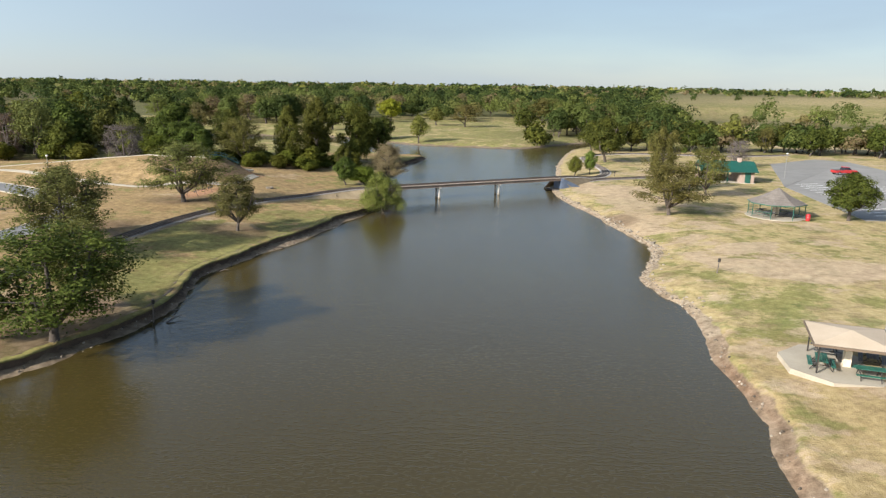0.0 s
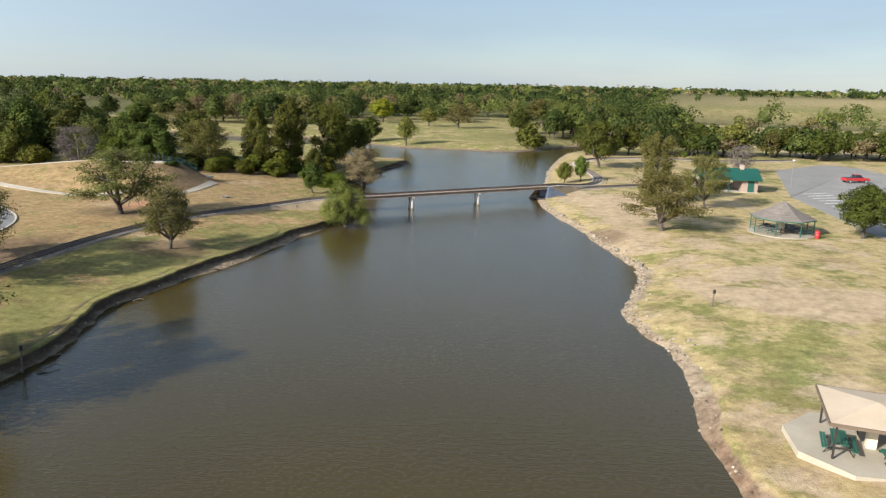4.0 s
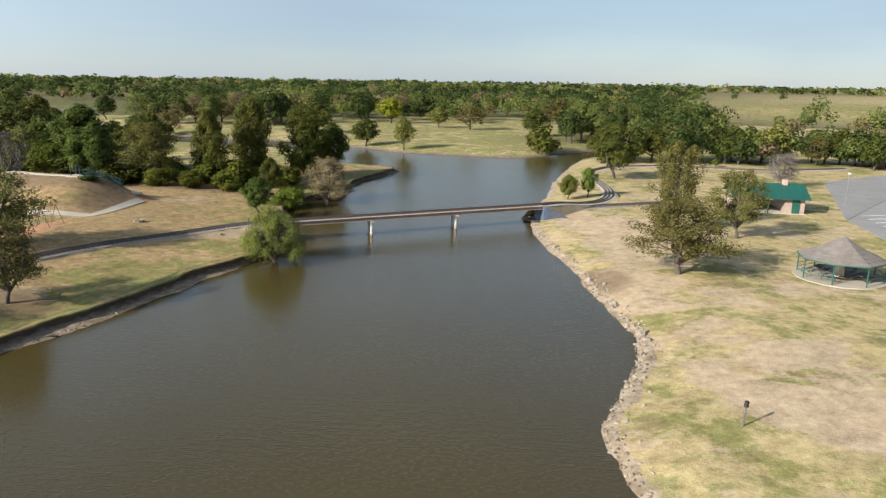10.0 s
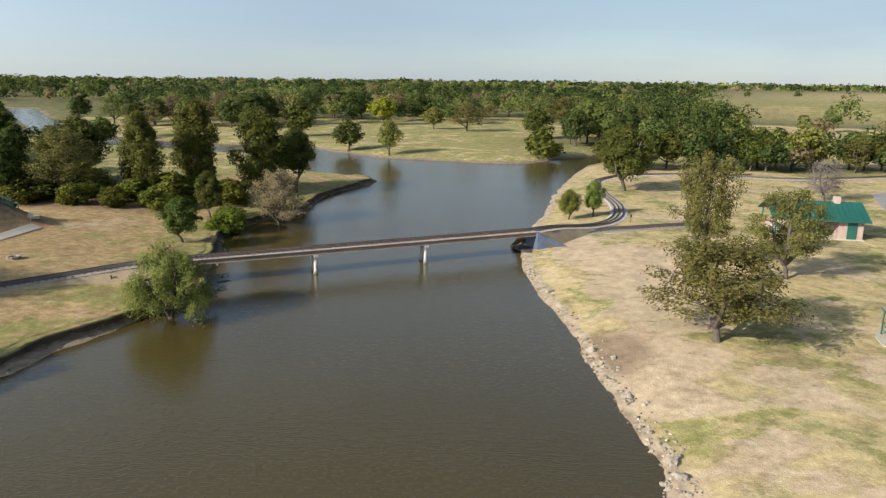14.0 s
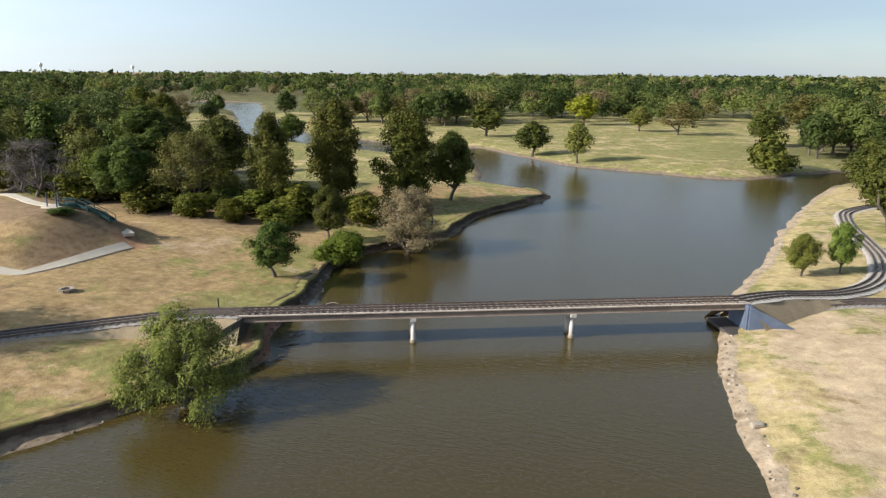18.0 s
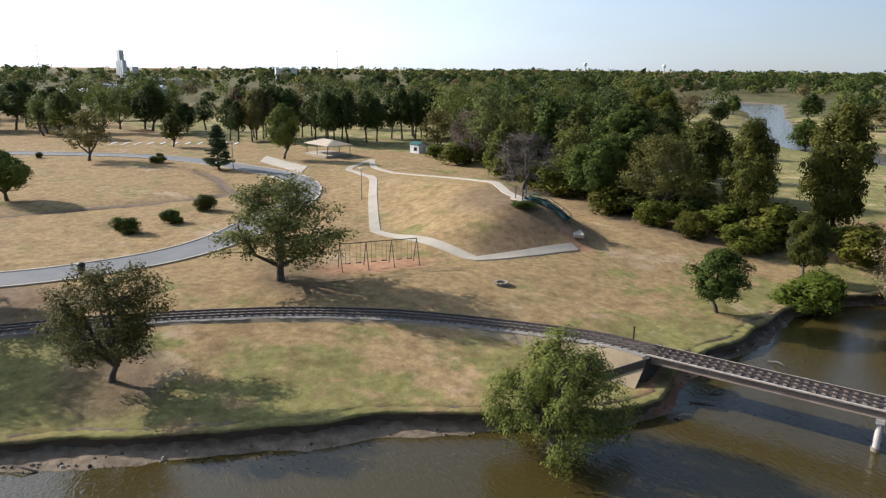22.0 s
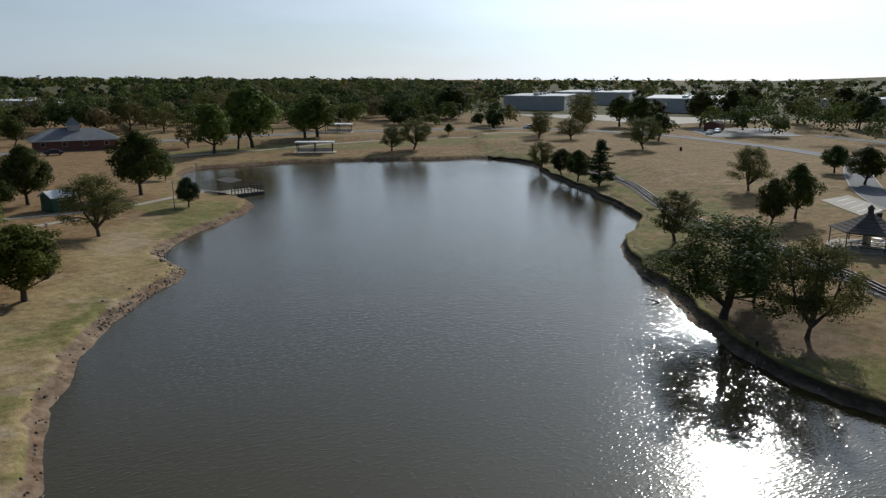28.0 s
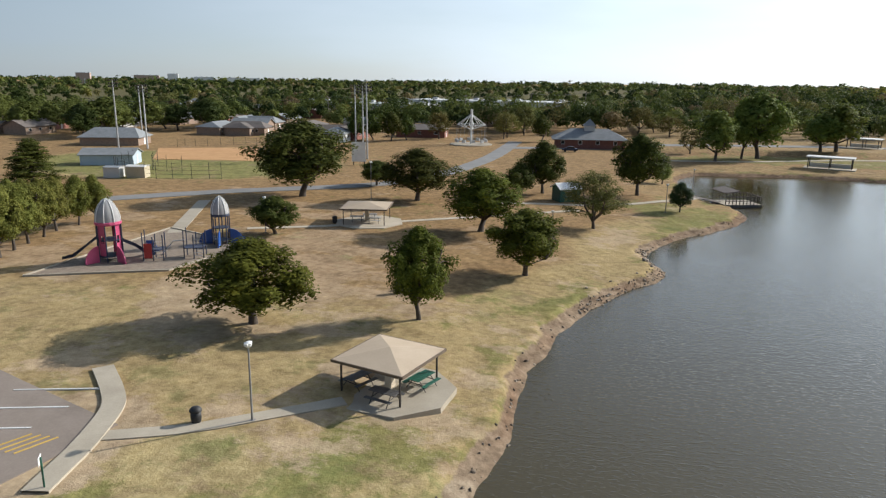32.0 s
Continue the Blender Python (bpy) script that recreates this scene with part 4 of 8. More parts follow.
SOUTH_WEST = [(-113.7, -50.9, 8.1, 4.7, "locust"), (-68.8, -14.3, 8.4, 3.3, "pine"), (-71.5, -29.4, 5.5, 2.9, "oak"), (-69.6, -21.7, 6.0, 2.5, "oak"),
              (-74.4, -41.2, 6.5, 2.8, "locust"), (-108.7, -90.3, 6.7, 3.4, "elmy"), (-115.8, -83.9, 6.1, 3.9, "elmy"), (-167.4, -121.0, 11.5, 6.1, "oak"),
              (-169.4, -105.6, 10.2, 6.0, "oak"), (-196.4, -108.3, 12.9, 6.6, "oak"), (-222.1, -116.2, 13.4, 4.8, "oak"), (-156.5, -128.7, 8.2, 4.0, "elmy"), (-64.5, -86, 8, 4.5, "locust"), (-57.5, -85, 6.5, 3.2, "locust")]
BUSHES = [(-44.6, 129.6, 0.9, 1.3, "shrubd"), (-64.8, 91.5, 2.3, 1.4, "bush"), (-68.1, 96.6, 2.1, 1.2, "bush"), (-73.8, 101.5, 2.4, 1.3, "bush"), (-123.5, 100.7, 2.1, 1.5, "bush"), (-140.1, 80.9, 1.4, 0.8, "bush")]
NORTH = [(-19.6, 142.6, 4.2, 2.7, "shrub"), (-14.6, 149.8, 8.6, 4.2, "brownw"), (-23.7, 147.2, 6.4, 2.3, "oak"), (-37.2, 155.2, 12.4, 3.6, "tall"),
         (-32.5, 164.0, 14.1, 4.4, "tall"), (-24.1, 169.3, 13.8, 4.6, "tall"), (-20.5, 177.1, 10.2, 3.9, "oak"), (-13.6, 236.0, 9.2, 3.4, "willow2"),
         (-26.5, 245.5, 8.1, 4.7, "oak"), (-34.2, 344.6, 10.9, 7.0, "yellow"), (-51.1, 282.3, 10.3, 6.5, "oak"), (-11.2, 323.1, 8.1, 4.8, "willow2"),
         (1.9, 314.5, 9.7, 6.2, "elmy"), (-105, 259, 9.0, 5.2, "oak"), (-101, 272, 8.2, 5.0, "olive"), (-120, 321, 10.5, 6.5, "oak"), (-105, 330, 10.0, 6.2, "elmy"),
         (-93, 336, 11.5, 6.0, "olive"), (-94, 377, 11.0, 7.0, "elmy"), (-83, 383, 10.0, 6.0, "elmy"), (-67, 392, 9.5, 5.5, "yoak"), (-54, 376, 12.5, 6.0, "oak"),
         (-35, 410, 12.5, 7.0, "oak"), (26, 287, 9.5, 5.0, "oak"), (38, 331, 12.5, 6.5, "olive"), (47, 297, 12.5, 7.0, "oak"), (-112, 208, 14.5, 6.0, "oakb"),
         (-103, 206, 13.5, 5.0, "oakb"), (-120, 214, 14.0, 5.5, "oak"), (-92, 196, 11.0, 4.5, "oak")]
WOOD_EDGE = [(-101.0, 154.9, 10.1, 4.9, "deadr"), (-70.6, 146.8, 8.6, 5.1, "dead"), (-55.3, 148.5, 8.6, 4.7, "oak"), (-46.3, 150.9, 9.9, 4.5, "olive"),
             (-53.9, 165.8, 10.9, 4.8, "oak"), (-64.8, 162.0, 12.3, 5.6, "oak"), (-43.0, 147.1, 4.2, 2.3, "shrub"), (-37.8, 147.2, 3.4, 1.7, "shrub"),
             (-32.0, 149.6, 3.4, 2.7, "shrub"), (-67.7, 154.9, 7.4, 2.5, "shrub"), (-201.7, 343.2, 8.0, 4.2, "oak"), (-251.4, 299.3, 14.8, 8.9, "oak")]
EAST_BANK = [(33.0, 106.2, 7.7, 4.9, "olive"), (37.6, 128.6, 11.5, 3.2, "olive"), (44.6, 124.3, 8.7, 3.2, "olive"), (25.9, 153.8, 4.2, 1.8, "elm"),
             (29.4, 155.3, 5.1, 1.6, "elm"), (37.4, 179.1, 11.2, 5.4, "oak"), (68.7, 174.0, 6.7, 3.7, "dead"), (26.5, 237.5, 9.8, 4.6, "thicket"),
             (64.9, 204.4, 2.0, 1.1, "elm"), (58.9, 103.9, 7.1, 3.8, "oak")]
PICNIC = [(42.8, 38.1, 6.8, 5.1, "oakb"), (30.1, 34.1, 7.6, 2.9, "oakb"), (22.8, 18.0, 6.7, 4.1, "oakb"), (30.3, -1.1, 8.1, 5.5, "oakb"), (43.9, -22.3, 8.2, 6.0, "oak"),
          (63.2, -21.0, 12.2, 8.4, "oak"), (54.9, -36.0, 4.5, 3.5, "oak"), (55.2, 6.9, 4.7, 3.5, "oak"), (24.6, -35.7, 8.9, 4.0, "oak"), (28.1, -30.9, 5.6, 3.1, "oak"),
          (15.9, -7.2, 7.5, 3.6, "locust"), (8.4, -37.7, 10.3, 4.9, "oak"), (2.9, -23.6, 4.5, 1.9, "cedar"), (2.4, -56.7, 4.4, 2.0, "elm"), (-14.2, -98.8, 12.0, 5.7, "elm"),
          (-22.2, -108.1, 15.3, 4.4, "elm"), (-26.4, -109.5, 16.3, 8.1, "elm"), (-45.3, -122.9, 10.1, 6.2, "elm"), (-49.7, -124.3, 12.4, 7.4, "elm")]
HEDGE = [(114.0, -20.3, 8.0, 6.6, "pineb"), (81.4, 6.1, 6.2, 1.9, "hedge"), (82.0, 8.6, 6.4, 2.2, "hedge"), (82.3, 12.3, 6.7, 2.4, "hedge"), (80.5, 19.0, 7.4, 2.6, "hedge"), (78.4, 25.4, 8.2, 2.8, "hedge"), (76.8, 31, 8.2, 2.8, "hedge"), (81.3, 15.6, 7, 2.4, "hedge"), (79.5, 22.2, 7.8, 2.6, "hedge")]
for group, rows in (("trees on the west bank", WEST_BANK), ("trees on the west lawn", WEST_LAWN), ("trees by the south-west shore", SOUTH_WEST), ("bushes on the lawn", BUSHES),
                    ("trees by the north water", NORTH), ("trees at the wood's edge", WOOD_EDGE), ("trees on the east bank", EAST_BANK), ("trees on the picnic ground", PICNIC),
                    ("hedge trees by the playground", HEDGE)):
    for row in rows:
        tree(*row, group, not (row[0] < -130 or row[1] > 230 or row[1] < -95))


def scatter(n, area, seed, gap, taken):
    """Up to n places in the areas (centre, half sizes, turn), no two nearer than gap."""
    rng = np.random.RandomState(seed)
    out = []
    for _ in range(n * 12):
        if len(out) >= n:
            break
        cx, cy, rx, ry, turn = area[rng.randint(len(area))]
        u, v = rng.uniform(-1, 1, 2)
        c, s = math.cos(radians(turn)), math.sin(radians(turn))
        x, y = cx + u * rx * c - v * ry * s, cy + u * rx * s + v * ry * c
        if ground_z(x, y) < 0.9:
            continue
        if all((x - a) ** 2 + (y - b) ** 2 > gap * gap for a, b in taken):
            taken.append((x, y))
            out.append((x, y, rng.uniform()))
    return out


TOWN = [(45.0, -149.5, 8.4, 3.8, "elmy"), (41.0, -178.1, 9.7, 4.2, "elmy"), (10.4, -183.7, 8.5, 5.4, "elmy"), (-0.5, -179.2, 9.1, 5.2, "elmy"), (-6.0, -181.2, 6.5, 3.1, "elmy"), (-9.6, -161.9, 6.8, 4.4, "elmy"),
        (-10.6, -117.3, 6.6, 3.6, "locust"), (31.8, -142.6, 8.4, 3.6, "oak"), (89.3, -126.8, 8.5, 3.7, "oak"), (84.8, -130.9, 8.0, 3.4, "oak"), (78.3, -129.2, 8.8, 3.9, "oak"), (74.4, -133.3, 7.9, 2.9, "oak"),
        (65.5, -142.0, 8.5, 4.5, "elmy"), (44.5, -156.0, 8.3, 4.1, "elmy"), (39.8, -167.4, 10.0, 4.4, "locust")]
SOUTH = [(-137.6, -199.9, 13.9, 10.9, "oak"), (-85.2, -119.8, 3.2, 1.7, "oak"), (-93.4, -120.0, 3.6, 1.9, "oak"), (-121.0, -136.9, 6.5, 3.6, "oak"), (-117.3, -102.0, 7.6, 3.7, "locust"), (169.8, -268.2, 9.8, 12, "oak"),
         (-33.8, -171.7, 9.2, 7.3, "elmy"), (-42.4, -158.9, 8.8, 6.0, "elmy"), (-142.9, -112.5, 12.5, 6.0, "elmy"), (-152.4, -94.3, 11.7, 6.2, "oak"), (-135.7, -68.0, 8.0, 4.5, "oak"), (-254.1, -133.5, 13.9, 6.4, "oak"),
         (-249.8, -106.1, 11.9, 7.0, "oak"), (-293.8, -115.5, 13.8, 9.0, "oak")]
for x, y, u in scatter(34, [(205, -128, 40, 26, 0), (248, -172, 40, 30, 0), (175, -150, 24, 12, 0)], 15, 8.5, []):
    tree(x, y, 8.5 + 4 * u, 5.0 + 2.5 * u, ("oak", "elm", "oakb", "olive", "oak")[int(u * 997) % 5], "", False, joined=True)
for group, rows in (("trees in the town park", TOWN), ("trees south of the lake", SOUTH)):
    for row in rows:
        tree(*row, group, False)
taken = [(r[0], r[1]) for r in WOOD_EDGE + NORTH + EAST_BANK]
WOOD = [(-92, 163, 32, 9, -8), (-105, 178, 32, 14, -8), (-130, 192, 30, 20, 0)]
for x, y, u in scatter(40, WOOD, 1, 5.4, taken):
    tree(x, y, 8.5 + 5 * u, 3.4 + 1.8 * u, ("oak", "oak", "olive", "oak", "locust", "elmy", "oakb", "tall")[int(u * 997) % 8], "trees of the west wood", False)
for x, y, u in scatter(30, [(-85, 153, 40, 3.5, -6), (-52, 154, 14, 5, 0), (-30, 156, 8, 3, 30)], 12, 3.0, taken):
    tree(x, y, 2.6 + 2.8 * u, 1.8 + 1.4 * u, ("shrub", "shrub", "shrubd")[int(u * 997) % 3], "undergrowth at the wood's edge", False)
for x, y, u in scatter(30, [(58, 262, 20, 18, 20), (62, 300, 24, 22, 10), (45, 275, 10, 10, 0)], 2, 5.0, taken):
    tree(x, y, 9 + 4 * u, 3.6 + 1.5 * u, ("oak", "oak", "oakb", "olive", "oak", "yoak")[int(u * 997) % 6], "trees of the north-east wood", False, joined=True)
for x, y, u in scatter(56, [(72, 214, 34, 4, 3), (88, 217, 40, 5, 0), (140, 206, 40, 8, -8)], 3, 2.9, taken):
    tree(x, y, 6.5 + 2.5 * u, 3.1 + 1.2 * u, ("oak", "oak", "oak", "olive", "oak")[int(u * 997) % 5], "trees of the east row", False)
for x, y, u in scatter(32, [(-158, 160, 4, 18, 8), (-172, 134, 4, 12, 20)], 4, 2.5, taken):
    tree(x, y, 10 + 3.5 * u, 2.8 + 0.9 * u, ("stem", "stem", "stemy")[int(u * 997) % 3], "trees of the windbreak", False, joined=True)
for x, y, u in scatter(46, [(-197, 100, 7, 24, 22), (-214, 58, 7, 28, 10), (-226, 5, 8, 32, 2), (-236, -50, 9, 28, -10)], 5, 5.2, taken):
    tree(x, y, 8 + 5 * u, 3.4 + 1.7 * u, ("stem", "oak", "stem", "oakb", "locust", "oak")[int(u * 997) % 6], "trees along the west road", False, joined=True)
for x, y, u in scatter(34, [(-100, 318, 36, 10, 10), (-20, 400, 110, 22, 0), (-160, 300, 40, 20, 40), (-130, 345, 60, 20, 35)], 6, 7, taken):
    tree(x, y, 8 + 5 * u, 4 + 2.2 * u, ("oak", "elmy", "oak", "olive", "elmy", "oakb")[int(u * 997) % 6], "trees of the golf course", False, joined=True)


def groves():
    """The distant groves as one object: leaf sprays with a tint for each tree, and their trunks."""
    rng = np.random.RandomState(8)
    leaves, tints, wood, faces, n = [], [], [], [], 0
    for m, (trunk, crown), tint in GROVE:
        m = np.array(m)
        for mesh, store in ((crown, leaves), (trunk, wood)):
            v = np.zeros(len(mesh.vertices) * 3)
            mesh.vertices.foreach_get("co", v)
            store.append(v.reshape(-1, 3) @ m[:3, :3].T + m[:3, 3])
        tints.append(np.full(len(leaves[-1]), np.clip(tint + rng.uniform(-0.10, 0.06), 0, 1)))
        faces += [tuple(n + k for k in p.vertices) for p in trunk.polygons]
        n += len(wood[-1])
    v = np.concatenate(leaves)
    m = bpy.data.meshes.new("distant_groves")
    m.from_pydata(v.tolist(), [], np.arange(len(v)).reshape(-1, 3).tolist())
    at = m.attributes.new("tint", "FLOAT", "POINT")
    at.data.foreach_set("value", np.concatenate(tints).astype(np.float32))
    m.materials.append(LEAF["far"])
    top = tagged(new("distant_groves", m), "groves of mixed green trees along the far roads and fairways", "trees", kind="stuff")
    m = bpy.data.meshes.new("trunks")
    m.from_pydata(np.concatenate(wood).tolist(), [], faces)
    m.materials.append(BARK)
    tagged(part("trunks", m, None, top), kind="stuff")


groves()


def far_woods():
    """The woods out to the horizon: one mesh of leaf sprays, tree by tree."""
    rng = np.random.RandomState(9)
    cx, cy = [], []
    for r0, r1, n in ((230, 430, 1300), (430, 800, 3600), (800, 1600, 5600), (1600, 2400, 3000)):
        a = rng.uniform(radians(46), radians(322), n)
        r = np.sqrt(rng.uniform(r0 * r0, r1 * r1, n))
        cx.append(r * np.cos(a))
        cy.append(80 + r * np.sin(a))
    # nearer belts: the west and north woods, the south town's trees
    for bx, by, rx, ry, turn, n in ((-95, 176, 46, 14, -6, 46), (-125, 200, 50, 20, -6, 46), (-190, 215, 36, 22, 20, 40), (56, 292, 32, 36, 12, 130), (-115, 305, 60, 22, 35, 60), (-60, 355, 70, 22, 10, 70), (-20, -205, 120, 18, 0, 34), (100, -205, 100, 24, 0, 100), (215, -150, 60, 34, 0, 90), (130, -245, 120, 30, 0, 90), (110, -182, 90, 8, 0, 20), (-60, -240, 90, 30, 0, 40), (-20, 405, 140, 30, 0, 130), (110, 213, 60, 8, 0, 36),
                                    (-250, 40, 22, 90, 0, 60), (-230, 190, 40, 30, 0, 40), (-230, -90, 60, 60, 0, 40), (-110, -190, 50, 20, 0, 40), (-100, -300, 130, 60, 0, 210), (150, -330, 140, 100, 0, 150), (-190, -330, 60, 60, 0, 40)):
        u, v = rng.uniform(-1, 1, (2, n))
        c, s = math.cos(radians(turn)), math.sin(radians(turn))
        cx.append(bx + u * rx * c - v * ry * s)
        cy.append(by + u * rx * s + v * ry * c)
    x, y = np.concatenate(cx), np.concatenate(cy)
    keep = np.ones(len(x), bool)
    # open ground: fairways, fields, town and works
    holes = [(275, 560, 190, 165, -15), (-225, 365, 75, 40, 45), (-15, 295, 66, 62, 0), (950, 950, 650, 430, 0), (-230, -215, 110, 75, 40), (100, -140, 160, 28, 0),
             (120, -80, 120, 75, 0), (-120, 60, 60, 80, 0), (-40, 120, 62, 60, 0), (130, 150, 110, 55, 0), (-420, 180, 70, 30, 0), (2300, 1500, 1200, 900, 0), (-350, -150, 120, 60, 0), (-70, 205, 22, 40, 20), (-95, 250, 34, 50, 35), (-170, 310, 40, 26, 45), (-10, 245, 38, 30, 0), (-42, 192, 30, 26, 0), (-195, 262, 30, 26, 30), (-262, 345, 36, 24, 40)]
    for h in holes:
        keep &= oval(x, y, *h, 0.12) < 0.5
    keep &= ~((x - 17 > 0.27 * (y - 50)) & (y > 315) & (np.hypot(x, y - 80) < 1500) & (rng.uniform(0, 1, len(x)) < 0.94))
    dl, side = shore_distance(x, y)
    keep &= (dl > 5) & ~((side == 1) & (dl < 42) & (x < -30) & (rng.uniform(0, 1, len(x)) < 0.9))
    keep &= (rough_noise(x * 0.035, y * 0.035, 14) + 0.5 * rng.uniform(-1, 1, len(x)) > -0.42) | (np.hypot(x, y - 80) < 200)
    turn = np.degrees(np.arctan2(y - 80, x)) % 360
    open_west = smooth(138, 165, turn) * smooth(262, 225, turn)
    keep &= (rng.uniform(0, 1, len(x)) > 0.68 * open_west) | (np.hypot(x, y - 80) < 235)
    town = smooth(262, 274, turn) * (np.hypot(x, y - 80) < 1100) * (np.hypot(x, y - 80) > 300)
    keep &= rng.uniform(0, 1, len(x)) > 0.45 * town
    x, y, town = x[keep], y[keep], town[keep]
    dist = np.hypot(x, y - 80)
    n_cards = np.where(dist < 230, 560, np.where(dist < 430, 460, np.where(dist < 800, 165, np.where(dist < 1600, 40, 16))))
    scale = np.where(dist < 800, 1.0, np.where(dist < 1600, 1.5, 3.0))
    h = (8.0 + 8.5 * rng.uniform(0, 1, len(x)) ** 1.2) * (0.88 + 0.25 * rough_noise(x * 0.03, y * 0.03, 4))
    h = h * (1 - 0.3 * town) * np.where((x > 55) & (y > 190) & (y < 235), 0.62, 1.0)
    r = np.maximum(3.6, h * rng.uniform(0.42, 0.72, len(x))) * scale
    # every crown is a handful of rounded lobes
    lobes = np.where(dist < 430, 9, np.where(dist < 800, 6, 3))
    owner = np.repeat(np.arange(len(x)), lobes)
    first = np.concatenate([[0], np.cumsum(lobes)[:-1]])
    la, lu = rng.uniform(0, 6.2832, len(owner)), rng.uniform(0, 1, len(owner))
    lr = r[owner] * rng.uniform(0.36, 0.60, len(owner))
    lq = (r[owner] - lr * 0.8) * np.sqrt(np.clip(1 - (1.6 * lu - 0.6) ** 2, 0.05, 1)) * rng.uniform(0.5, 1.05, len(owner))
    zg = 1.3 + 40 * np.exp(-(((x + 2900) / 520) ** 2 + ((y + 1500) / 420) ** 2))
    lc = np.stack([x[owner] + lq * np.cos(la), y[owner] + lq * np.sin(la), zg[owner] + h[owner] * (0.36 + 0.50 * lu)], 1)
    k = np.repeat(np.arange(len(x)), n_cards)
    j = first[k] + (rng.uniform(0, 1, len(k)) * lobes[k]).astype(int)
    d = rng.normal(0, 1, (len(k), 3))
    d[:, 2] = np.where(d[:, 2] < -0.5, -d[:, 2], d[:, 2])
    d /= np.linalg.norm(d, axis=1, keepdims=True)
    rad = lr[j] * rng.uniform(0.4, 1.0, len(k)) ** 0.4
    tall = np.clip(h[owner][j] * 0.24 / lr[j], 0.55, 1.1)
    p = lc[j] + d * rad[:, None] * np.stack([np.ones(len(k)), np.ones(len(k)), tall], 1)
    out = d + np.array((0, 0, 0.3))
    size = np.where(dist < 230, 0.29, np.where(dist < 430, 0.38, np.where(dist < 800, 0.68, np.where(dist < 1600, 1.7, 3.8))))[k][:, None]
    tint = np.clip(rng.uniform(0, 1, len(x)) ** 1.25 + 0.16 * rough_noise(x * 0.02, y * 0.02, 6), 0, 1)
    m = leaf_cards(p, out * 1.3, size * 1.1, rng, "far_woods", slim=0.85, loose=0.40)
    at = m.attributes.new("tint", "FLOAT", "POINT")
    at.data.foreach_set("value", np.repeat(tint[k], 3).astype(np.float32))
    m.materials.append(LEAF["far"])
    return tagged(new("far_woods", m), "green mixed woods reaching to the flat horizon", "woods", kind="stuff")


far_woods()


# ---- roads, paths and lots ----
def ribbon(name, points, width, material, label, category, lift=0.05, kind="structure", step=1.5, thick=0.12, parent=None):
    """A strip laid over the ground along a line, with a small thickness."""
    line = spline(points, step)
    bm = bmesh.new()
    rows = []
    for k, p in enumerate(line):
        d = line[min(k + 1, len(line) - 1)] - line[max(k - 1, 0)]
        nrm = np.array([-d[1], d[0]]) / (np.hypot(*d) + 1e-9)
        w = width if isinstance(width, (int, float)) else np.interp(k / max(1, len(line) - 1), [0, 1], width)
        row = []
        for s in (-0.5, 0, 0.5):
            x, y = p + nrm * w * s
            row.append((x, y, ground_z(x, y) + lift))
        zt = [bm.verts.new(q) for q in row]
        zb = [bm.verts.new((row[i][0], row[i][1], row[i][2] - thick - 0.1)) for i in (0, 2)]
        rows.append(zt + zb)
    for a, b in zip(rows, rows[1:]):
        bm.faces.new((a[0], a[1], b[1], b[0]))
        bm.faces.new((a[1], a[2], b[2], b[1]))
        bm.faces.new((a[3], a[0], b[0], b[3]))
        bm.faces.new((a[2], a[4], b[4], b[2]))
    if parent:
        return part(name, bm, material, parent, label)
    return tagged(new(name, mesh_of(name, bm, material)), label, category, kind=kind)


def slab(name, corners, material, label, category, lift=0.05, kind="structure", parent=None):
    """A flat piece of paving with the given corners, cut fine enough to follow the ground."""
    bm = bmesh.new()
    (a, b, c, d), n = [np.array(q, float) for q in corners], 14
    grid = {}
    for i in range(n + 1):
        for j in range(n + 1):
            u, v = i / n, j / n
            x, y = (a * (1 - u) + b * u) * (1 - v) + (d * (1 - u) + c * u) * v
            grid[i, j] = bm.verts.new((x, y, ground_z(x, y) + lift))
    for i in range(n):
        for j in range(n):
            bm.faces.new((grid[i, j], grid[i + 1, j], grid[i + 1, j + 1], grid[i, j + 1]))
    r = bmesh.ops.extrude_face_region(bm, geom=bm.faces[:])
    bmesh.ops.translate(bm, vec=(0, 0, -0.25), verts=[g for g in r["geom"] if isinstance(g, bmesh.types.BMVert)])
    if parent:
        return part(name, bm, material, parent, label)
    return tagged(new(name, mesh_of(name, bm, material)), label, category, kind=kind)


ROAD_W = [(-140, -10), (-115, 6), (-92, 24), (-78.5, 41), (-66.5, 57.5), (-58, 67.5), (-52.4, 75), (-50.4, 82), (-51, 89), (-53.6, 96), (-59, 102), (-67.3, 108), (-77.7, 114.5), (-88, 118),
          (-99.2, 118), (-112, 113.5), (-126, 106), (-140, 93), (-158, 61.7), (-172, 33), (-182, 5), (-196, -60)]
ribbon("road", ROAD_W, 4.6, ASPHALT, "grey asphalt park loop road", "road", 0.06)
for side in (-1, 1):
    line = spline(ROAD_W, 2.0)
    d = np.gradient(line, axis=0)
    off = np.stack([-d[:, 1], d[:, 0]], 1) / np.hypot(*d.T)[:, None] * 2.42 * side
    ribbon("kerb", (line + off)[::2], 0.24, CONCRETE, "pale concrete kerb along the loop road", "kerb", 0.13)
slab("pavement", [(-82.6, 20.5), (-91, 19.5), (-84.5, 29.5), (-75.5, 32)], CONCRETE, "pale concrete parking bay", "pavement", 0.075)
slab("pavement", [(-59.6, 54.2), (-63.2, 54.6), (-56.4, 64.2), (-52.2, 63)], CONCRETE, "pale concrete parking bay", "pavement", 0.075)
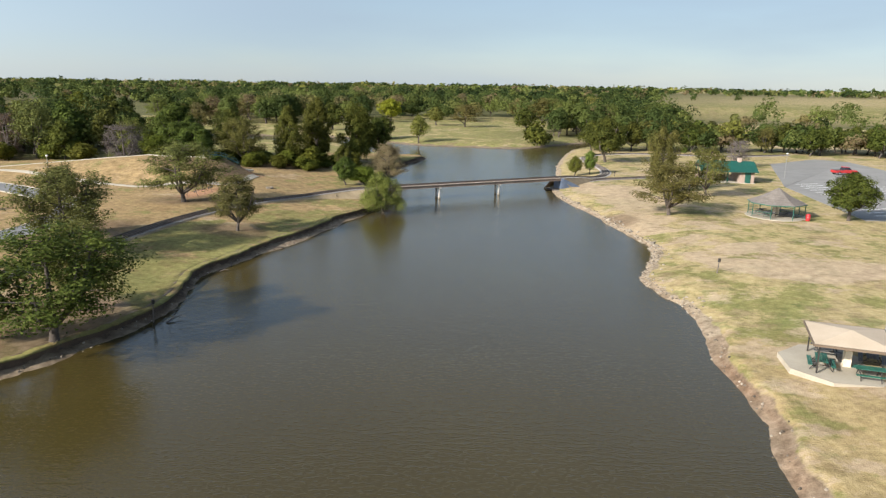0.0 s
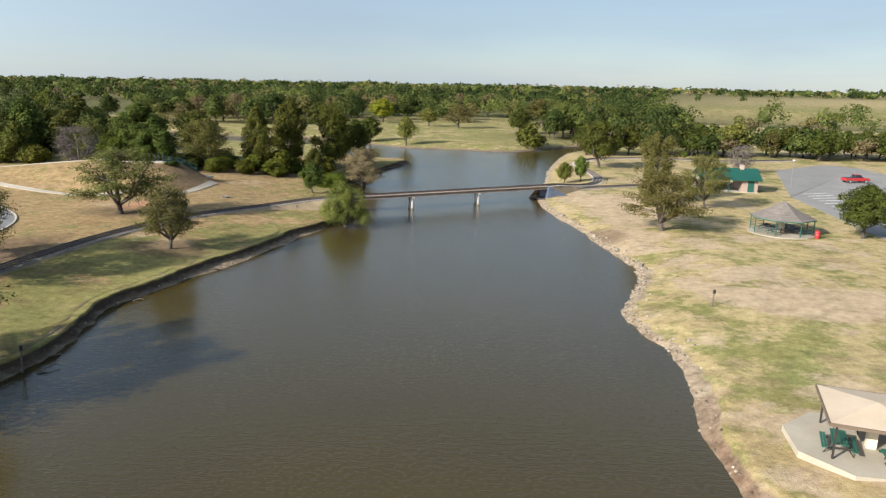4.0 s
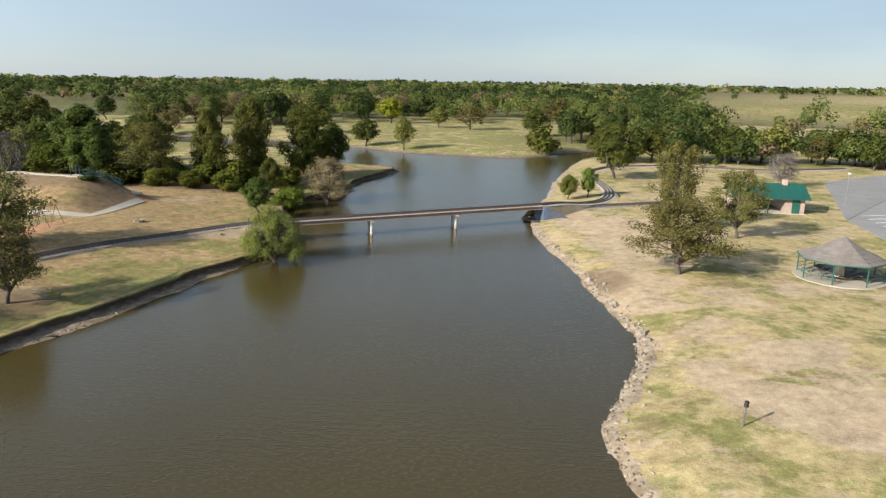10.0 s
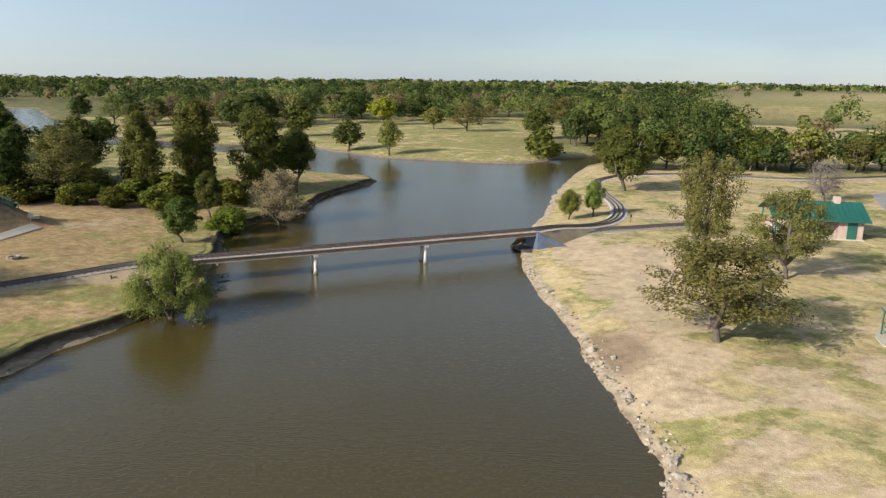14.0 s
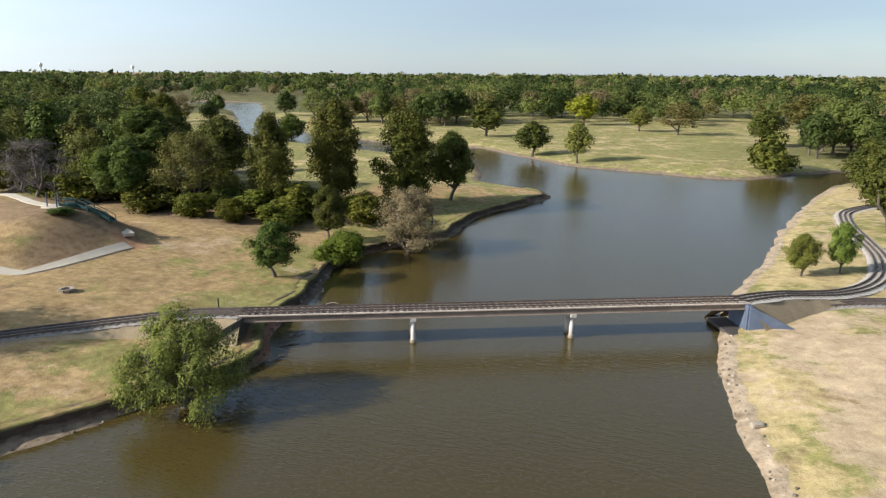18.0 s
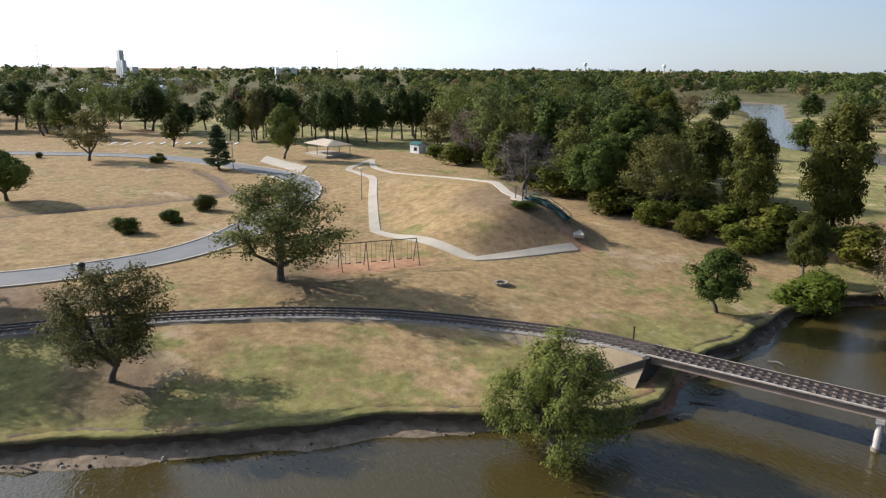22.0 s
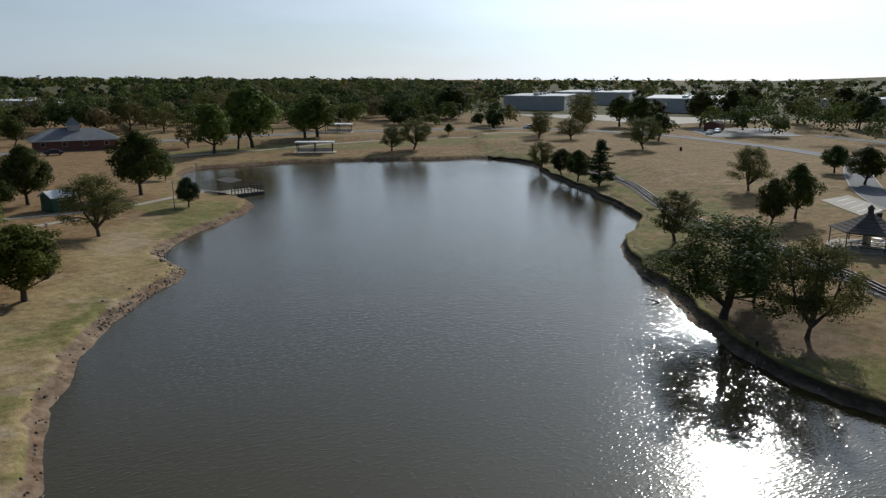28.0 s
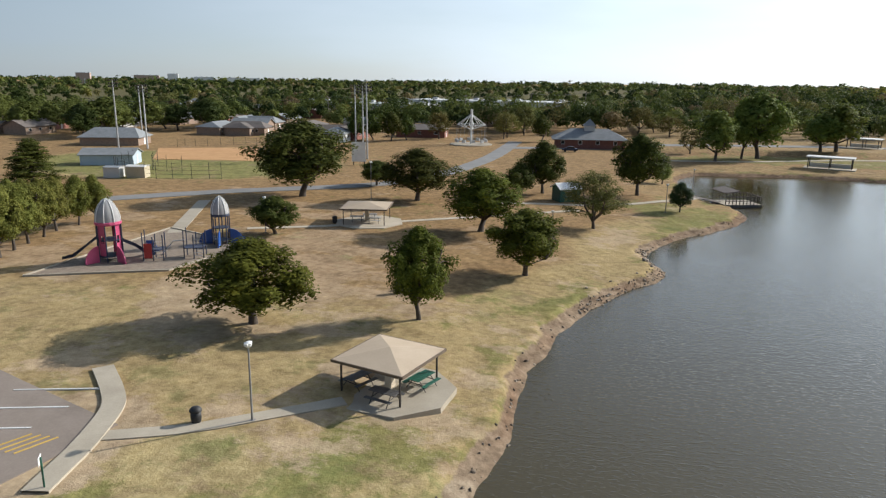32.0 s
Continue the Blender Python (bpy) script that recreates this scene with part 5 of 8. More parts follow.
slab("pavement", [(-118, 118.5), (-126, 121.5), (-107.5, 124.6), (-100, 121.2)], CONCRETE, "pale concrete pull-in by the road", "pavement", 0.075)
PATH_LOW = [(-112, 139), (-102, 130.6), (-95, 129.6), (-86, 128.6), (-70, 122.3), (-54.2, 116.3), (-53, 116.4), (-46, 118.2), (-39.6, 120.2), (-39, 120.5), (-38.2, 126), (-38, 131.5)]
ribbon("path", PATH_LOW, 1.2, CONCRETE, "narrow pale concrete footpath round the mound", "path", 0.07, step=1.0)
ribbon("path", [(-112, 139), (-100.5, 135), (-88, 134.8), (-72, 135.3), (-60, 135), (-52, 132.2), (-47.6, 131.4)], 1.1, CONCRETE, "pale concrete footpath climbing the mound", "path", 0.09, step=0.8)
ribbon("path", [(-3, -42), (4, -33), (14, -26), (28, -24), (34, -22)], 1.4, CONCRETE, "concrete footpath to the dock", "path", 0.06)
ribbon("path", [(8, -95), (-20, -100), (-52, -112), (-80, -116), (-120, -110)], 2.0, CONCRETE, "pale footpath beyond the south shore", "path", 0.06)
ribbon("road", [(40, -140), (41, -95), (45, -62), (52, -42), (62, -32), (78, -22), (95, -8), (110, 4), (125, 30)], 4.4, ASPHALT, "grey asphalt road past the playground", "road", 0.06)
ribbon("road", [(40, -118), (0, -128), (-60, -140), (-125, -130), (-150, -90), (-150, -45), (-140, -10)], 6.0, ASPHALT, "grey asphalt road round the south shore", "road", 0.06)
slab("road_lot", [(65, 139), (61.5, 104), (100, 104), (104, 190)], LOT, "worn grey asphalt parking lot", "parking lot", 0.06)
slab("road_lot", [(65, 139.2), (104.2, 190.2), (98, 196), (80, 182)], LOT, "worn grey asphalt end of the parking lot", "parking lot", 0.058)
slab("pavement", [(42.4, 55.6), (66, 46), (80, 66), (44.5, 64)], surface("worn_lot", (0.215, 0.172, 0.140), (0.330, 0.272, 0.225), 1.2, 0.95, 0.3), "worn brownish grey asphalt bay with white stripes", "parking lot", 0.06)
ribbon("pavement", [(48.5, 48.7), (45.6, 51.7), (44.1, 53.7), (43.2, 56.2), (42.6, 58.5), (42.2, 60.8), (41.9, 62.4)], 1.35, CONCRETE, "pale concrete pavement round the parking bay", "pavement", 0.14, step=0.6)
ribbon("path", [(43.2, 57.2), (38.5, 55.2), (34.5, 52.4), (31, 49.8)], 1.1, CONCRETE, "concrete footpath to the picnic shelter", "path", 0.07, step=0.8)
ribbon("path", [(67.5, 9.8), (76.5, -13.2)], 1.9, CONCRETE, "concrete footpath to the playground", "path", 0.07)
ribbon("path", [(60, 5), (48, -1), (30, -12), (18, -20)], 1.1, CONCRETE, "narrow concrete footpath under the trees", "path", 0.06)
slab("playground", [(70.5, 31), (58, 26), (55.5, 13.5), (69.6, 7.2)], surface("wood_chips", (0.150, 0.115, 0.085), (0.300, 0.240, 0.180), 8, 1, 0.8), "brown wood-chip playground floor", "playground floor", 0.06)
for a, b in (((70.5, 31), (58, 26)), ((58, 26), (55.5, 13.5)), ((55.5, 13.5), (69.6, 7.2)), ((69.6, 7.2), (70.5, 31))):
    ribbon("kerb", [a, b], 0.18, CONCRETE, "low edging of the playground", "kerb", 0.18)


def stripe(parent, a, b, width=0.12, material=None, lift=0.09):
    ribbon("stripe", [a, b], width, material or WHITEPAINT, "", "", lift, parent=parent, thick=0.0)


YELLOWPAINT = surface("yellow_paint", (0.520, 0.330, 0.060), (0.640, 0.430, 0.100), 4, 0.8, 0.1)
marks = thing("bay_markings", Matrix(), "white and yellow painted bay lines on asphalt", "road markings", kind="structure")
for k in range(3):
    stripe(marks, (46.4 + 0.2 * k, 51.6 + 2.7 * k), (51.6 + 0.2 * k, 53.0 + 2.7 * k))
for k in range(4):
    stripe(marks, (44.6 + 0.55 * k, 57.6), (45.6 + 0.55 * k, 59.6), 0.1, YELLOWPAINT)
for k in range(14):
    y = 108 + 2.7 * k
    x = 64.6 + (y - 104) * 0.11
    stripe(marks, (x, y), (x + 5.2, y + 1.6))
    stripe(marks, (x + 13, y + 3), (x + 18, y + 4.6))
for k in range(11):
    stripe(marks, (-160 + 1.0 * k, 94 + 2.6 * k), (-165 + 1.0 * k, 96 + 2.6 * k), 0.5)
for k in range(5):
    stripe(marks, (-83.5 + 1.8 * k, 22.5 + 2.2 * k), (-88.0 + 1.2 * k, 21.5 + 2.0 * k), 0.12)
for k in range(4):
    stripe(marks, (-59 + 1.8 * k, 55.6 + 2.2 * k), (-61.8 + 1.6 * k, 56.4 + 2.4 * k), 0.12)

# ---- the miniature railway ----
RAIL_W = [(-79, -28), (-73, -10), (-63, 8), (-56, 24), (-48.3, 45.3), (-44.2, 54.4), (-42.3, 61.5), (-40.4, 71), (-38.8, 80), (-37, 88.5), (-35, 95), (-32.4, 102), (-29.6, 107.6), (-26.2, 112.2), (-22.4, 115.4), (-18.5, 117.8), (-14.2, 119.6)]
RAIL_E = [(20.2, 137.8), (24, 142.2), (29, 147.3), (32.6, 154), (33.9, 163), (33.6, 173), (33.4, 185), (35, 193), (42, 200), (55, 203), (75, 199), (95, 206)]
RAIL_S = [(23.5, 141.2), (28, 144.3), (35, 147), (42, 150)]
A, B = Vector((-14.2, 119.6, 0)), Vector((20.2, 137.8, 0))
DECK = 2.62


DRYBANK = surface("dry_earth_bank", (0.190, 0.140, 0.082), (0.370, 0.288, 0.178), 2.5, 1.0, 0.8)
DUSTYTIE = surface("dusty_tie", (0.190, 0.165, 0.140), (0.340, 0.300, 0.255), 6, 0.95, 0.6)
PALEBALLAST = surface("pale_dusty_ballast", (0.300, 0.270, 0.232), (0.500, 0.455, 0.395), 9, 0.95, 0.8)


def track(name, points, label, first_z=None, ballast=2.6, stone=None):
    """Ballast, ties and rails along a line; the ties of the far ends are one part."""
    top = thing(name, Matrix(), label, "railway", kind="structure")
    line = spline(points, 0.55)
    z = np.array([ground_z(*p) + 0.16 for p in line])
    if first_z is not None:
        s = np.arange(len(line)) * 0.55
        s = s[::-1] if first_z < 0 else s
        z = np.where(s < 16, abs(first_z) - 0.08 + (z - abs(first_z) + 0.08) * smooth(1, 16, s), z)
    d = np.gradient(line, axis=0)
    d /= np.hypot(*d.T)[:, None]
    nrm = np.stack([-d[:, 1], d[:, 0]], 1)
    bm, low = bmesh.new(), bmesh.new()
    rows = []
    for p, n, zz in zip(line, nrm, z):
        r = np.random.uniform(-0.12, 0.12, 2)
        half = ballast * 0.46
        foot = [max(0.5, zz - ground_z(*(p + n * side * (half + 1.2))) + 0.15) for side in (-1, 1)]
        rows.append(([bm.verts.new((*(p + n * w), zz + h)) for w, h in ((-half - r[0], -0.10), (-half * 0.8, -0.05), (half * 0.8, -0.05), (half + r[1], -0.10))],
                     [low.verts.new((*(p + n * w), zz + h)) for w, h in ((-half - 0.2 - 0.8 * foot[0], -foot[0]), (-half + 0.05, -0.12), (half - 0.05, -0.12), (half + 0.2 + 0.8 * foot[1], -foot[1]))]))
    for a, b in zip(rows, rows[1:]):
        for k in range(3):
            bm.faces.new((a[0][k], a[0][k + 1], b[0][k + 1], b[0][k]))
            low.faces.new((a[1][k], a[1][k + 1], b[1][k + 1], b[1][k]))
    part("embankment", low, DRYBANK, top, "dry earth embankment")
    part("ballast", bm, stone or BALLAST, top, "crushed-stone ballast")
    tie = bmesh.new()
    box(tie, -0.08, 0.08, -0.85, 0.85, -0.10, 0.01)
    tie_mesh = mesh_of("tie", tie, TIEWOOD)
    rest = bmesh.new()
    for k, (p, dd, zz) in enumerate(zip(line, d, z)):
        m = Matrix.Translation((p[0], p[1], zz)) @ Matrix.Rotation(math.atan2(dd[1], dd[0]), 4, "Z")
        if name == "railway_track" and 70 < p[1] < 121:
            o = part("tie", tie_mesh, None, top)
            o.matrix_local = m @ pose(0, np.random.uniform(-0.06, 0.06), 0, 0, 0, np.random.uniform(-3, 3))
        else:
            box(rest, -0.08, 0.08, -0.85, 0.85, -0.10, 0.01, m)
    if rest.verts:
        tagged(part("ties", rest, DUSTYTIE if stone else TIEWOOD, top), kind="stuff")
    else:
        rest.free()
    for off in (-0.62, 0.0, 0.62):
        bm = bmesh.new()
        rows = []
        for p, n, zz in zip(line, nrm, z):
            rows.append([bm.verts.new((p[0] + n[0] * (off + w), p[1] + n[1] * (off + w), zz + h)) for w, h in ((-0.06, 0.02), (-0.045, 0.16), (0.045, 0.16), (0.06, 0.02))])
        for a, b in zip(rows, rows[1:]):
            for k in range(3):
                bm.faces.new((a[k], a[k + 1], b[k + 1], b[k]))
        part("rail", bm, RAILSTEEL, top)
    return top


track("railway_track", RAIL_W, "narrow park railway track on grey ballast", -DECK)
track("railway_track_east", RAIL_E, "narrow park railway track curving over pale dust", DECK, stone=PALEBALLAST)
track("railway_siding", RAIL_S, "short railway siding on dry ground")


def bridge():
    top = thing("railway_bridge", Matrix(), "low steel railway bridge on slim round concrete piers", "bridge")
    way = (B - A).normalized()
    ang = math.atan2(way.y, way.x)
    m = Matrix.Translation(A) @ Matrix.Rotation(ang, 4, "Z")
    L = (B - A).length
    profile = [(0.15, -0.10), (0.15, -0.16), (0.05, -0.18), (0.05, -0.52), (0.13, -0.54), (0.13, -0.58)]
    profile = profile + [(-a, b) for a, b in profile[::-1]]
    for y in (-0.86, 0.86):
        bm = bmesh.new()
        rings = [[bm.verts.new((xx, y + a, DECK + b)) for a, b in profile] for xx in (-0.3, L + 0.3)]
        for k in range(len(profile)):
            bm.faces.new((rings[0][k], rings[0][k - 1], rings[1][k - 1], rings[1][k]))
        bm.faces.new(rings[0])
        bm.faces.new(rings[1][::-1])
        part("girder", bm, GIRDER, top, "rusty brown steel girder").matrix_local = m
        bm = bmesh.new()
        box(bm, -0.3, L + 0.3, y - 0.17 if y < 0 else y + 0.02, y - 0.02 if y < 0 else y + 0.17, DECK - 0.1, DECK - 0.02)
        part("edge_board", bm, EDGE, top, "pale weathered edge board").matrix_local = m
    bm = bmesh.new()
    box(bm, 0, L, -0.70, 0.70, DECK - 0.17, DECK - 0.115)
    part("deck", bm, surface("deck_boards", (0.20, 0.165, 0.135), (0.46, 0.39, 0.32), 3, 0.95, 0.5), top).matrix_local = m
    tie = bmesh.new()
    box(tie, -0.07, 0.07, -0.84, 0.84, DECK - 0.11, DECK + 0.02)
    tie_mesh = mesh_of("tie", tie, surface("bridge_ties", (0.070, 0.050, 0.040), (0.26, 0.20, 0.155), 6, 0.95, 0.5))
    for k in range(int(L / 0.5)):
        part("tie", tie_mesh, None, top).matrix_local = m @ pose(0.3 + 0.5 * k, np.random.uniform(-0.04, 0.04), 0, 0, 0, np.random.uniform(-2, 2))
    for y in (-0.62, -0.08, 0.52):
        bm = bmesh.new()
        box(bm, -0.3, L + 0.3, y - 0.032, y + 0.032, DECK + 0.04, DECK + 0.15)
        part("rail", bm, RAILSTEEL, top).matrix_local = m
    for px in (12.6, 25.0):
        for y in (-0.62, 0.62):
            bm = bmesh.new()
            p = Vector((px, y, 0))
            tube(bm, [p + Vector((0, 0, -1.3)), p + Vector((0, 0, 0.3)), p + Vector((0, 0, DECK - 0.78))], [0.20, 0.19, 0.18], 14)
            pier = part("pier", bm, CONCRETE_OLD, top, "weathered whitish round concrete pier", True)
            pier.matrix_local = m
            bm = bmesh.new()
            tube(bm, [p + Vector((0, 0, -1.0)), p + Vector((0, 0, 0.22))], [0.27, 0.25], 14)
            part("pier_collar", bm, ROCK, pier)
        bm = bmesh.new()
        box(bm, px - 0.22, px + 0.22, -1.1, 1.1, DECK - 0.82, DECK - 0.58)
        part("pier_cap", bm, CONCRETE_OLD, top).matrix_local = m
    for end, s, mat_ in ((0, -1, DARKWALL), (L, 1, NAVYWALL)):
        bm = bmesh.new()
        box(bm, min(end, end + 0.35 * s), max(end, end + 0.35 * s), -1.45, 1.45, -0.8, DECK - 0.12)
        part("abutment", bm, mat_, top, "dark painted steel abutment").matrix_local = m
        for side in (-1, 1):
            bm = bmesh.new()
            y = 1.45 * side
            tri = [(end + 0.1 * s, y, -0.4), (end + 3.4 * s, y + 1.3 * side, 0.6), (end + 3.4 * s, y + 1.3 * side, 0.9), (end + 0.1 * s, y, DECK - 0.1)]
            f = bm.faces.new([bm.verts.new(q) for q in tri])
            r = bmesh.ops.extrude_face_region(bm, geom=[f])
            bmesh.ops.translate(bm, vec=(0, 0.14 * side, 0), verts=[g for g in r["geom"] if isinstance(g, bmesh.types.BMVert)])
            part("wing_wall", bm, mat_, top, "sloping blue steel wing wall").matrix_local = m
    bm = bmesh.new()
    box(bm, L - 1.6, L + 0.1, -2.0, 2.0, 0.15, 0.42)
    part("ledge", bm, DARKWALL, top, "dark concrete ledge at the water").matrix_local = m


GIRDER = surface("rusty_girder", (0.115, 0.084, 0.065), (0.255, 0.198, 0.158), 3, 0.8, 0.2)
EDGE = surface("weathered_edge_board", (0.300, 0.240, 0.190), (0.560, 0.470, 0.390), 5, 0.9, 0.3)
CONCRETE_OLD = surface("stained_concrete", (0.240, 0.210, 0.180), (0.640, 0.600, 0.550), 5, 0.9, 0.4)
NAVYWALL = surface("navy_steel_wall", (0.045, 0.060, 0.095), (0.100, 0.125, 0.175), 3, 0.7, 0.3)
DARKWALL = surface("dark_steel_wall", (0.030, 0.026, 0.024), (0.080, 0.068, 0.060), 3, 0.8, 0.3)
bridge()
for ax, ay, ah in ((-18.4, 121.6, 1.4), (-19.6, 115.2, 0.5)):
    bm = bmesh.new()
    tube(bm, [Vector((0, 0, -0.2)), Vector((0, 0, ah))], [0.07, 0.06], 8)
    box(bm, -0.08, 0.08, -0.08, 0.08, ah, ah + 0.06)
    ob = tagged(new("post", mesh_of("post", bm, DARKSTEEL)), "dark steel marker post beside the railway", "post")
    ob.matrix_world = pose(ax, ay, ground_z(ax, ay))


# worn earth ditch across the west lawn
WORN = surface("worn_earth", (0.075, 0.048, 0.028), (0.190, 0.130, 0.080), 2.5, 1.0, 0.8)
ribbon("ditch", [(-80.8, 76), (-81.6, 82), (-82.6, 89), (-82.8, 97), (-84.6, 103), (-85.6, 107)], (0.5, 1.5), WORN, "worn dark earth ditch across the dry lawn", "ditch", 0.03, step=1.0)
ribbon("ditch", [(-85.9, 107.6), (-93, 107), (-101, 107.6), (-111, 106)], (1.5, 0.6), WORN, "worn brown earth track across the dry lawn", "ditch", 0.034, step=1.0)


# ---- small furniture ----
def bar(bm, a, b, r, sides=6):
    tube(bm, [Vector(a), Vector(b)], [r, r], sides)


def lamp_post(x, y, h, label="thin steel park lamp post with white head"):
    top = thing("lamp_post", pose(x, y, ground_z(x, y)), label, "lamp post", "park lamp posts")
    bm = bmesh.new()
    tube(bm, [Vector((0, 0, -0.1)), Vector((0, 0, h * 0.5)), Vector((0, 0, h - 0.25))], [0.07, 0.06, 0.05], 8)
    box(bm, -0.16, 0.16, -0.16, 0.16, 0, 0.08)
    part("pole", bm, GREYSTEEL_DARK, top)
    bm = bmesh.new()
    tube(bm, [Vector((0, 0, h - 0.28)), Vector((0, 0, h - 0.2)), Vector((0, 0, h - 0.02)), Vector((0, 0, h + 0.05))], [0.08, 0.2, 0.24, 0.1], 10)
    box(bm, -0.1, 0.1, -0.3, 0.3, h - 0.12, h)
    part("lamp_head", bm, WHITEPAINT, top, "white lamp head")


def trash_can(x, y, material, label, group="", h=1.05, r=0.33):
    top = thing("trash_can", pose(x, y, ground_z(x, y)), label, "trash can", group)
    bm = bmesh.new()
    tube(bm, [Vector((0, 0, 0)), Vector((0, 0, h * 0.35)), Vector((0, 0, h * 0.72))], [r * 0.85, r, r], 14)
    part("drum", bm, material, top, smooth_faces=True)
    bm = bmesh.new()
    tube(bm, [Vector((0, 0, h * 0.72)), Vector((0, 0, h * 0.80)), Vector((0, 0, h * 0.95)), Vector((0, 0, h))], [r * 1.12, r * 1.15, r * 0.8, r * 0.35], 14)
    part("lid", bm, material, top, smooth_faces=True)


def picnic_table(m, material, label, group):
    top = thing("picnic_table", m, label, "picnic table", group)
    for k in range(4):
        bm = bmesh.new()
        box(bm, -0.95, 0.95, -0.38 + 0.2 * k, -0.2 + 0.2 * k, 0.72, 0.76)
        part("table_plank", bm, material, top)
    for s in (-1, 1):
        for k in range(2):
            bm = bmesh.new()
            y = s * (0.66 + 0.15 * k)
            box(bm, -0.95, 0.95, y - 0.065, y + 0.065, 0.42, 0.46)
            part("bench_plank", bm, material, top)
        bm = bmesh.new()
        x = 0.62 * s
        bar(bm, (x, -0.75, 0), (x, -0.2, 0.72), 0.03)
        bar(bm, (x, 0.75, 0), (x, 0.2, 0.72), 0.03)
        bar(bm, (x, -0.78, 0.4), (x, 0.78, 0.4), 0.03)
        part("leg_frame", bm, DARKSTEEL, top)
    return top


GREYSTEEL_DARK = surface("weathered_steel_pole", (0.190, 0.180, 0.170), (0.320, 0.305, 0.290), 5, 0.6, 0.15, 0.3)
STONE_PILLAR = surface("pale_stone_pillar", (0.520, 0.430, 0.310), (0.700, 0.610, 0.470), 5, 0.9, 0.4)
DARKTABLE = surface("dark_tables", (0.050, 0.050, 0.055), (0.120, 0.118, 0.115), 4, 0.6, 0.2)


def ngon_slab(r, n, z0, z1, squash=1.0):
    bm = bmesh.new()
    ring = [bm.verts.new((r * math.cos(6.2832 * (k + 0.5) / n), squash * r * math.sin(6.2832 * (k + 0.5) / n), z1)) for k in range(n)]
    f = bm.faces.new(ring)
    q = bmesh.ops.extrude_face_region(bm, geom=[f])
    bmesh.ops.translate(bm, vec=(0, 0, z0 - z1), verts=[g for g in q["geom"] if isinstance(g, bmesh.types.BMVert)])
    return bm


def picnic_shelter(x, y, turn, half, eave, rise, label, roof_mat, post_mat):
    z = ground_z(x, y) + 0.06
    tagged_slab = new("pavement", mesh_of("pavement", ngon_slab(half * 1.5, 8, -0.6, 0.04), CONCRETE))
    tagged_slab.matrix_world = pose(x - 0.4, y + 0.3, z, 0, 0, turn + 10)
    tagged(tagged_slab, "pale eight-sided concrete slab under the shelter", "pavement", kind="structure")
    top = thing("picnic_shelter", pose(x, y, z + 0.04, 0, 0, turn), label, "picnic shelter", "picnic shelters")
    bm = bmesh.new()
    n = 2
    grid = {}
    for i in range(n + 1):
        for j in range(n + 1):
            u, v = i / n * 2 - 1, j / n * 2 - 1
            lift = rise * (1 - max(abs(u), abs(v)))
            grid[i, j] = bm.verts.new((u * half, v * half, eave + lift))
    rim = [grid[c] for c in ((0, 0), (1, 0), (2, 0), (2, 1), (2, 2), (1, 2), (0, 2), (0, 1))]
    for k in range(8):
        bm.faces.new((rim[k], rim[(k + 1) % 8], grid[1, 1]))
    q = bmesh.ops.extrude_face_region(bm, geom=bm.faces[:])
    bmesh.ops.translate(bm, vec=(0, 0, -0.07), verts=[g for g in q["geom"] if isinstance(g, bmesh.types.BMVert)])
    roof = part("roof", bm, roof_mat, top, "low-pitched beige metal roof")
    for k in range(4):
        bm = bmesh.new()
        box(bm, -half, half, half - 0.06, half + 0.02, eave - 0.16, eave + 0.015)
        part("fascia", bm, BROWNTRIM, roof).matrix_local = pose(0, 0, 0, 0, 0, 90 * k)
    for sx in (-1, 1):
        for sy in (-1, 1):
            bm = bmesh.new()
            box(bm, sx * (half - 0.45) - 0.05, sx * (half - 0.45) + 0.05, sy * (half - 0.45) - 0.05, sy * (half - 0.45) + 0.05, 0, eave - 0.05)
            part("post", bm, post_mat, top)
    bm = bmesh.new()
    box(bm, -0.25, 0.25, -0.25, 0.25, 0, eave + rise * 0.5)
    part("pillar", bm, STONE_PILLAR, top, "pale stone centre pillar")
    return z + 0.04


BROWNTRIM = surface("brown_trim", (0.100, 0.070, 0.045), (0.180, 0.130, 0.090), 4, 0.7, 0.1)
z = picnic_shelter(28.9, 47.0, -18, 2.65, 2.2, 0.5, "beige hip-roofed picnic shelter on steel posts", BEIGEROOF, DARKSTEEL)
picnic_table(pose(26.9, 46.6, z, 0, 0, 68), GREENSTEEL, "green slatted picnic table under the shelter", "shelter tables")
picnic_table(pose(30.9, 47.4, z, 0, 0, 62), DARKTABLE, "dark picnic table in the shelter's shade", "shelter tables")
picnic_table(pose(28.6, 49.3, z, 0, 0, -18), DARKTABLE, "dark picnic table in the shelter's shade", "shelter tables")
picnic_table(pose(29.3, 44.8, z, 0, 0, -18), GREENSTEEL, "green slatted picnic table under the shelter", "shelter tables")
z = picnic_shelter(46.4, -3.4, 8, 3.2, 2.2, 0.6, "beige hip-roofed picnic shelter under trees", BEIGEROOF, DARKSTEEL)
for dx, dy in ((-1.2, 0.8), (1.3, 0.5), (0, -1.4)):
    picnic_table(pose(46.4 + dx, -3.4 + dy, z, 0, 0, 15), GREYSTEEL, "grey steel picnic table under the far shelter", "far shelter tables")
trash_can(50.4, -1.5, DARKSTEEL, "dark steel drum beside the far shelter")
lamp_post(35.3, 53.4, 4.8)
for x, y, h in ((56.7, 6.5, 4.6), (50.3, -17.8, 6.6), (21.4, -8.0, 1.9), (-1.7, -44.5, 4.8), (5.1, -22.5, 4.3), (70.5, 152, 5.5), (-108, 111.5, 5.0), (-95.5, 50, 5.0), (-72, 121.5, 4.2)):
    lamp_post(x, y, h)
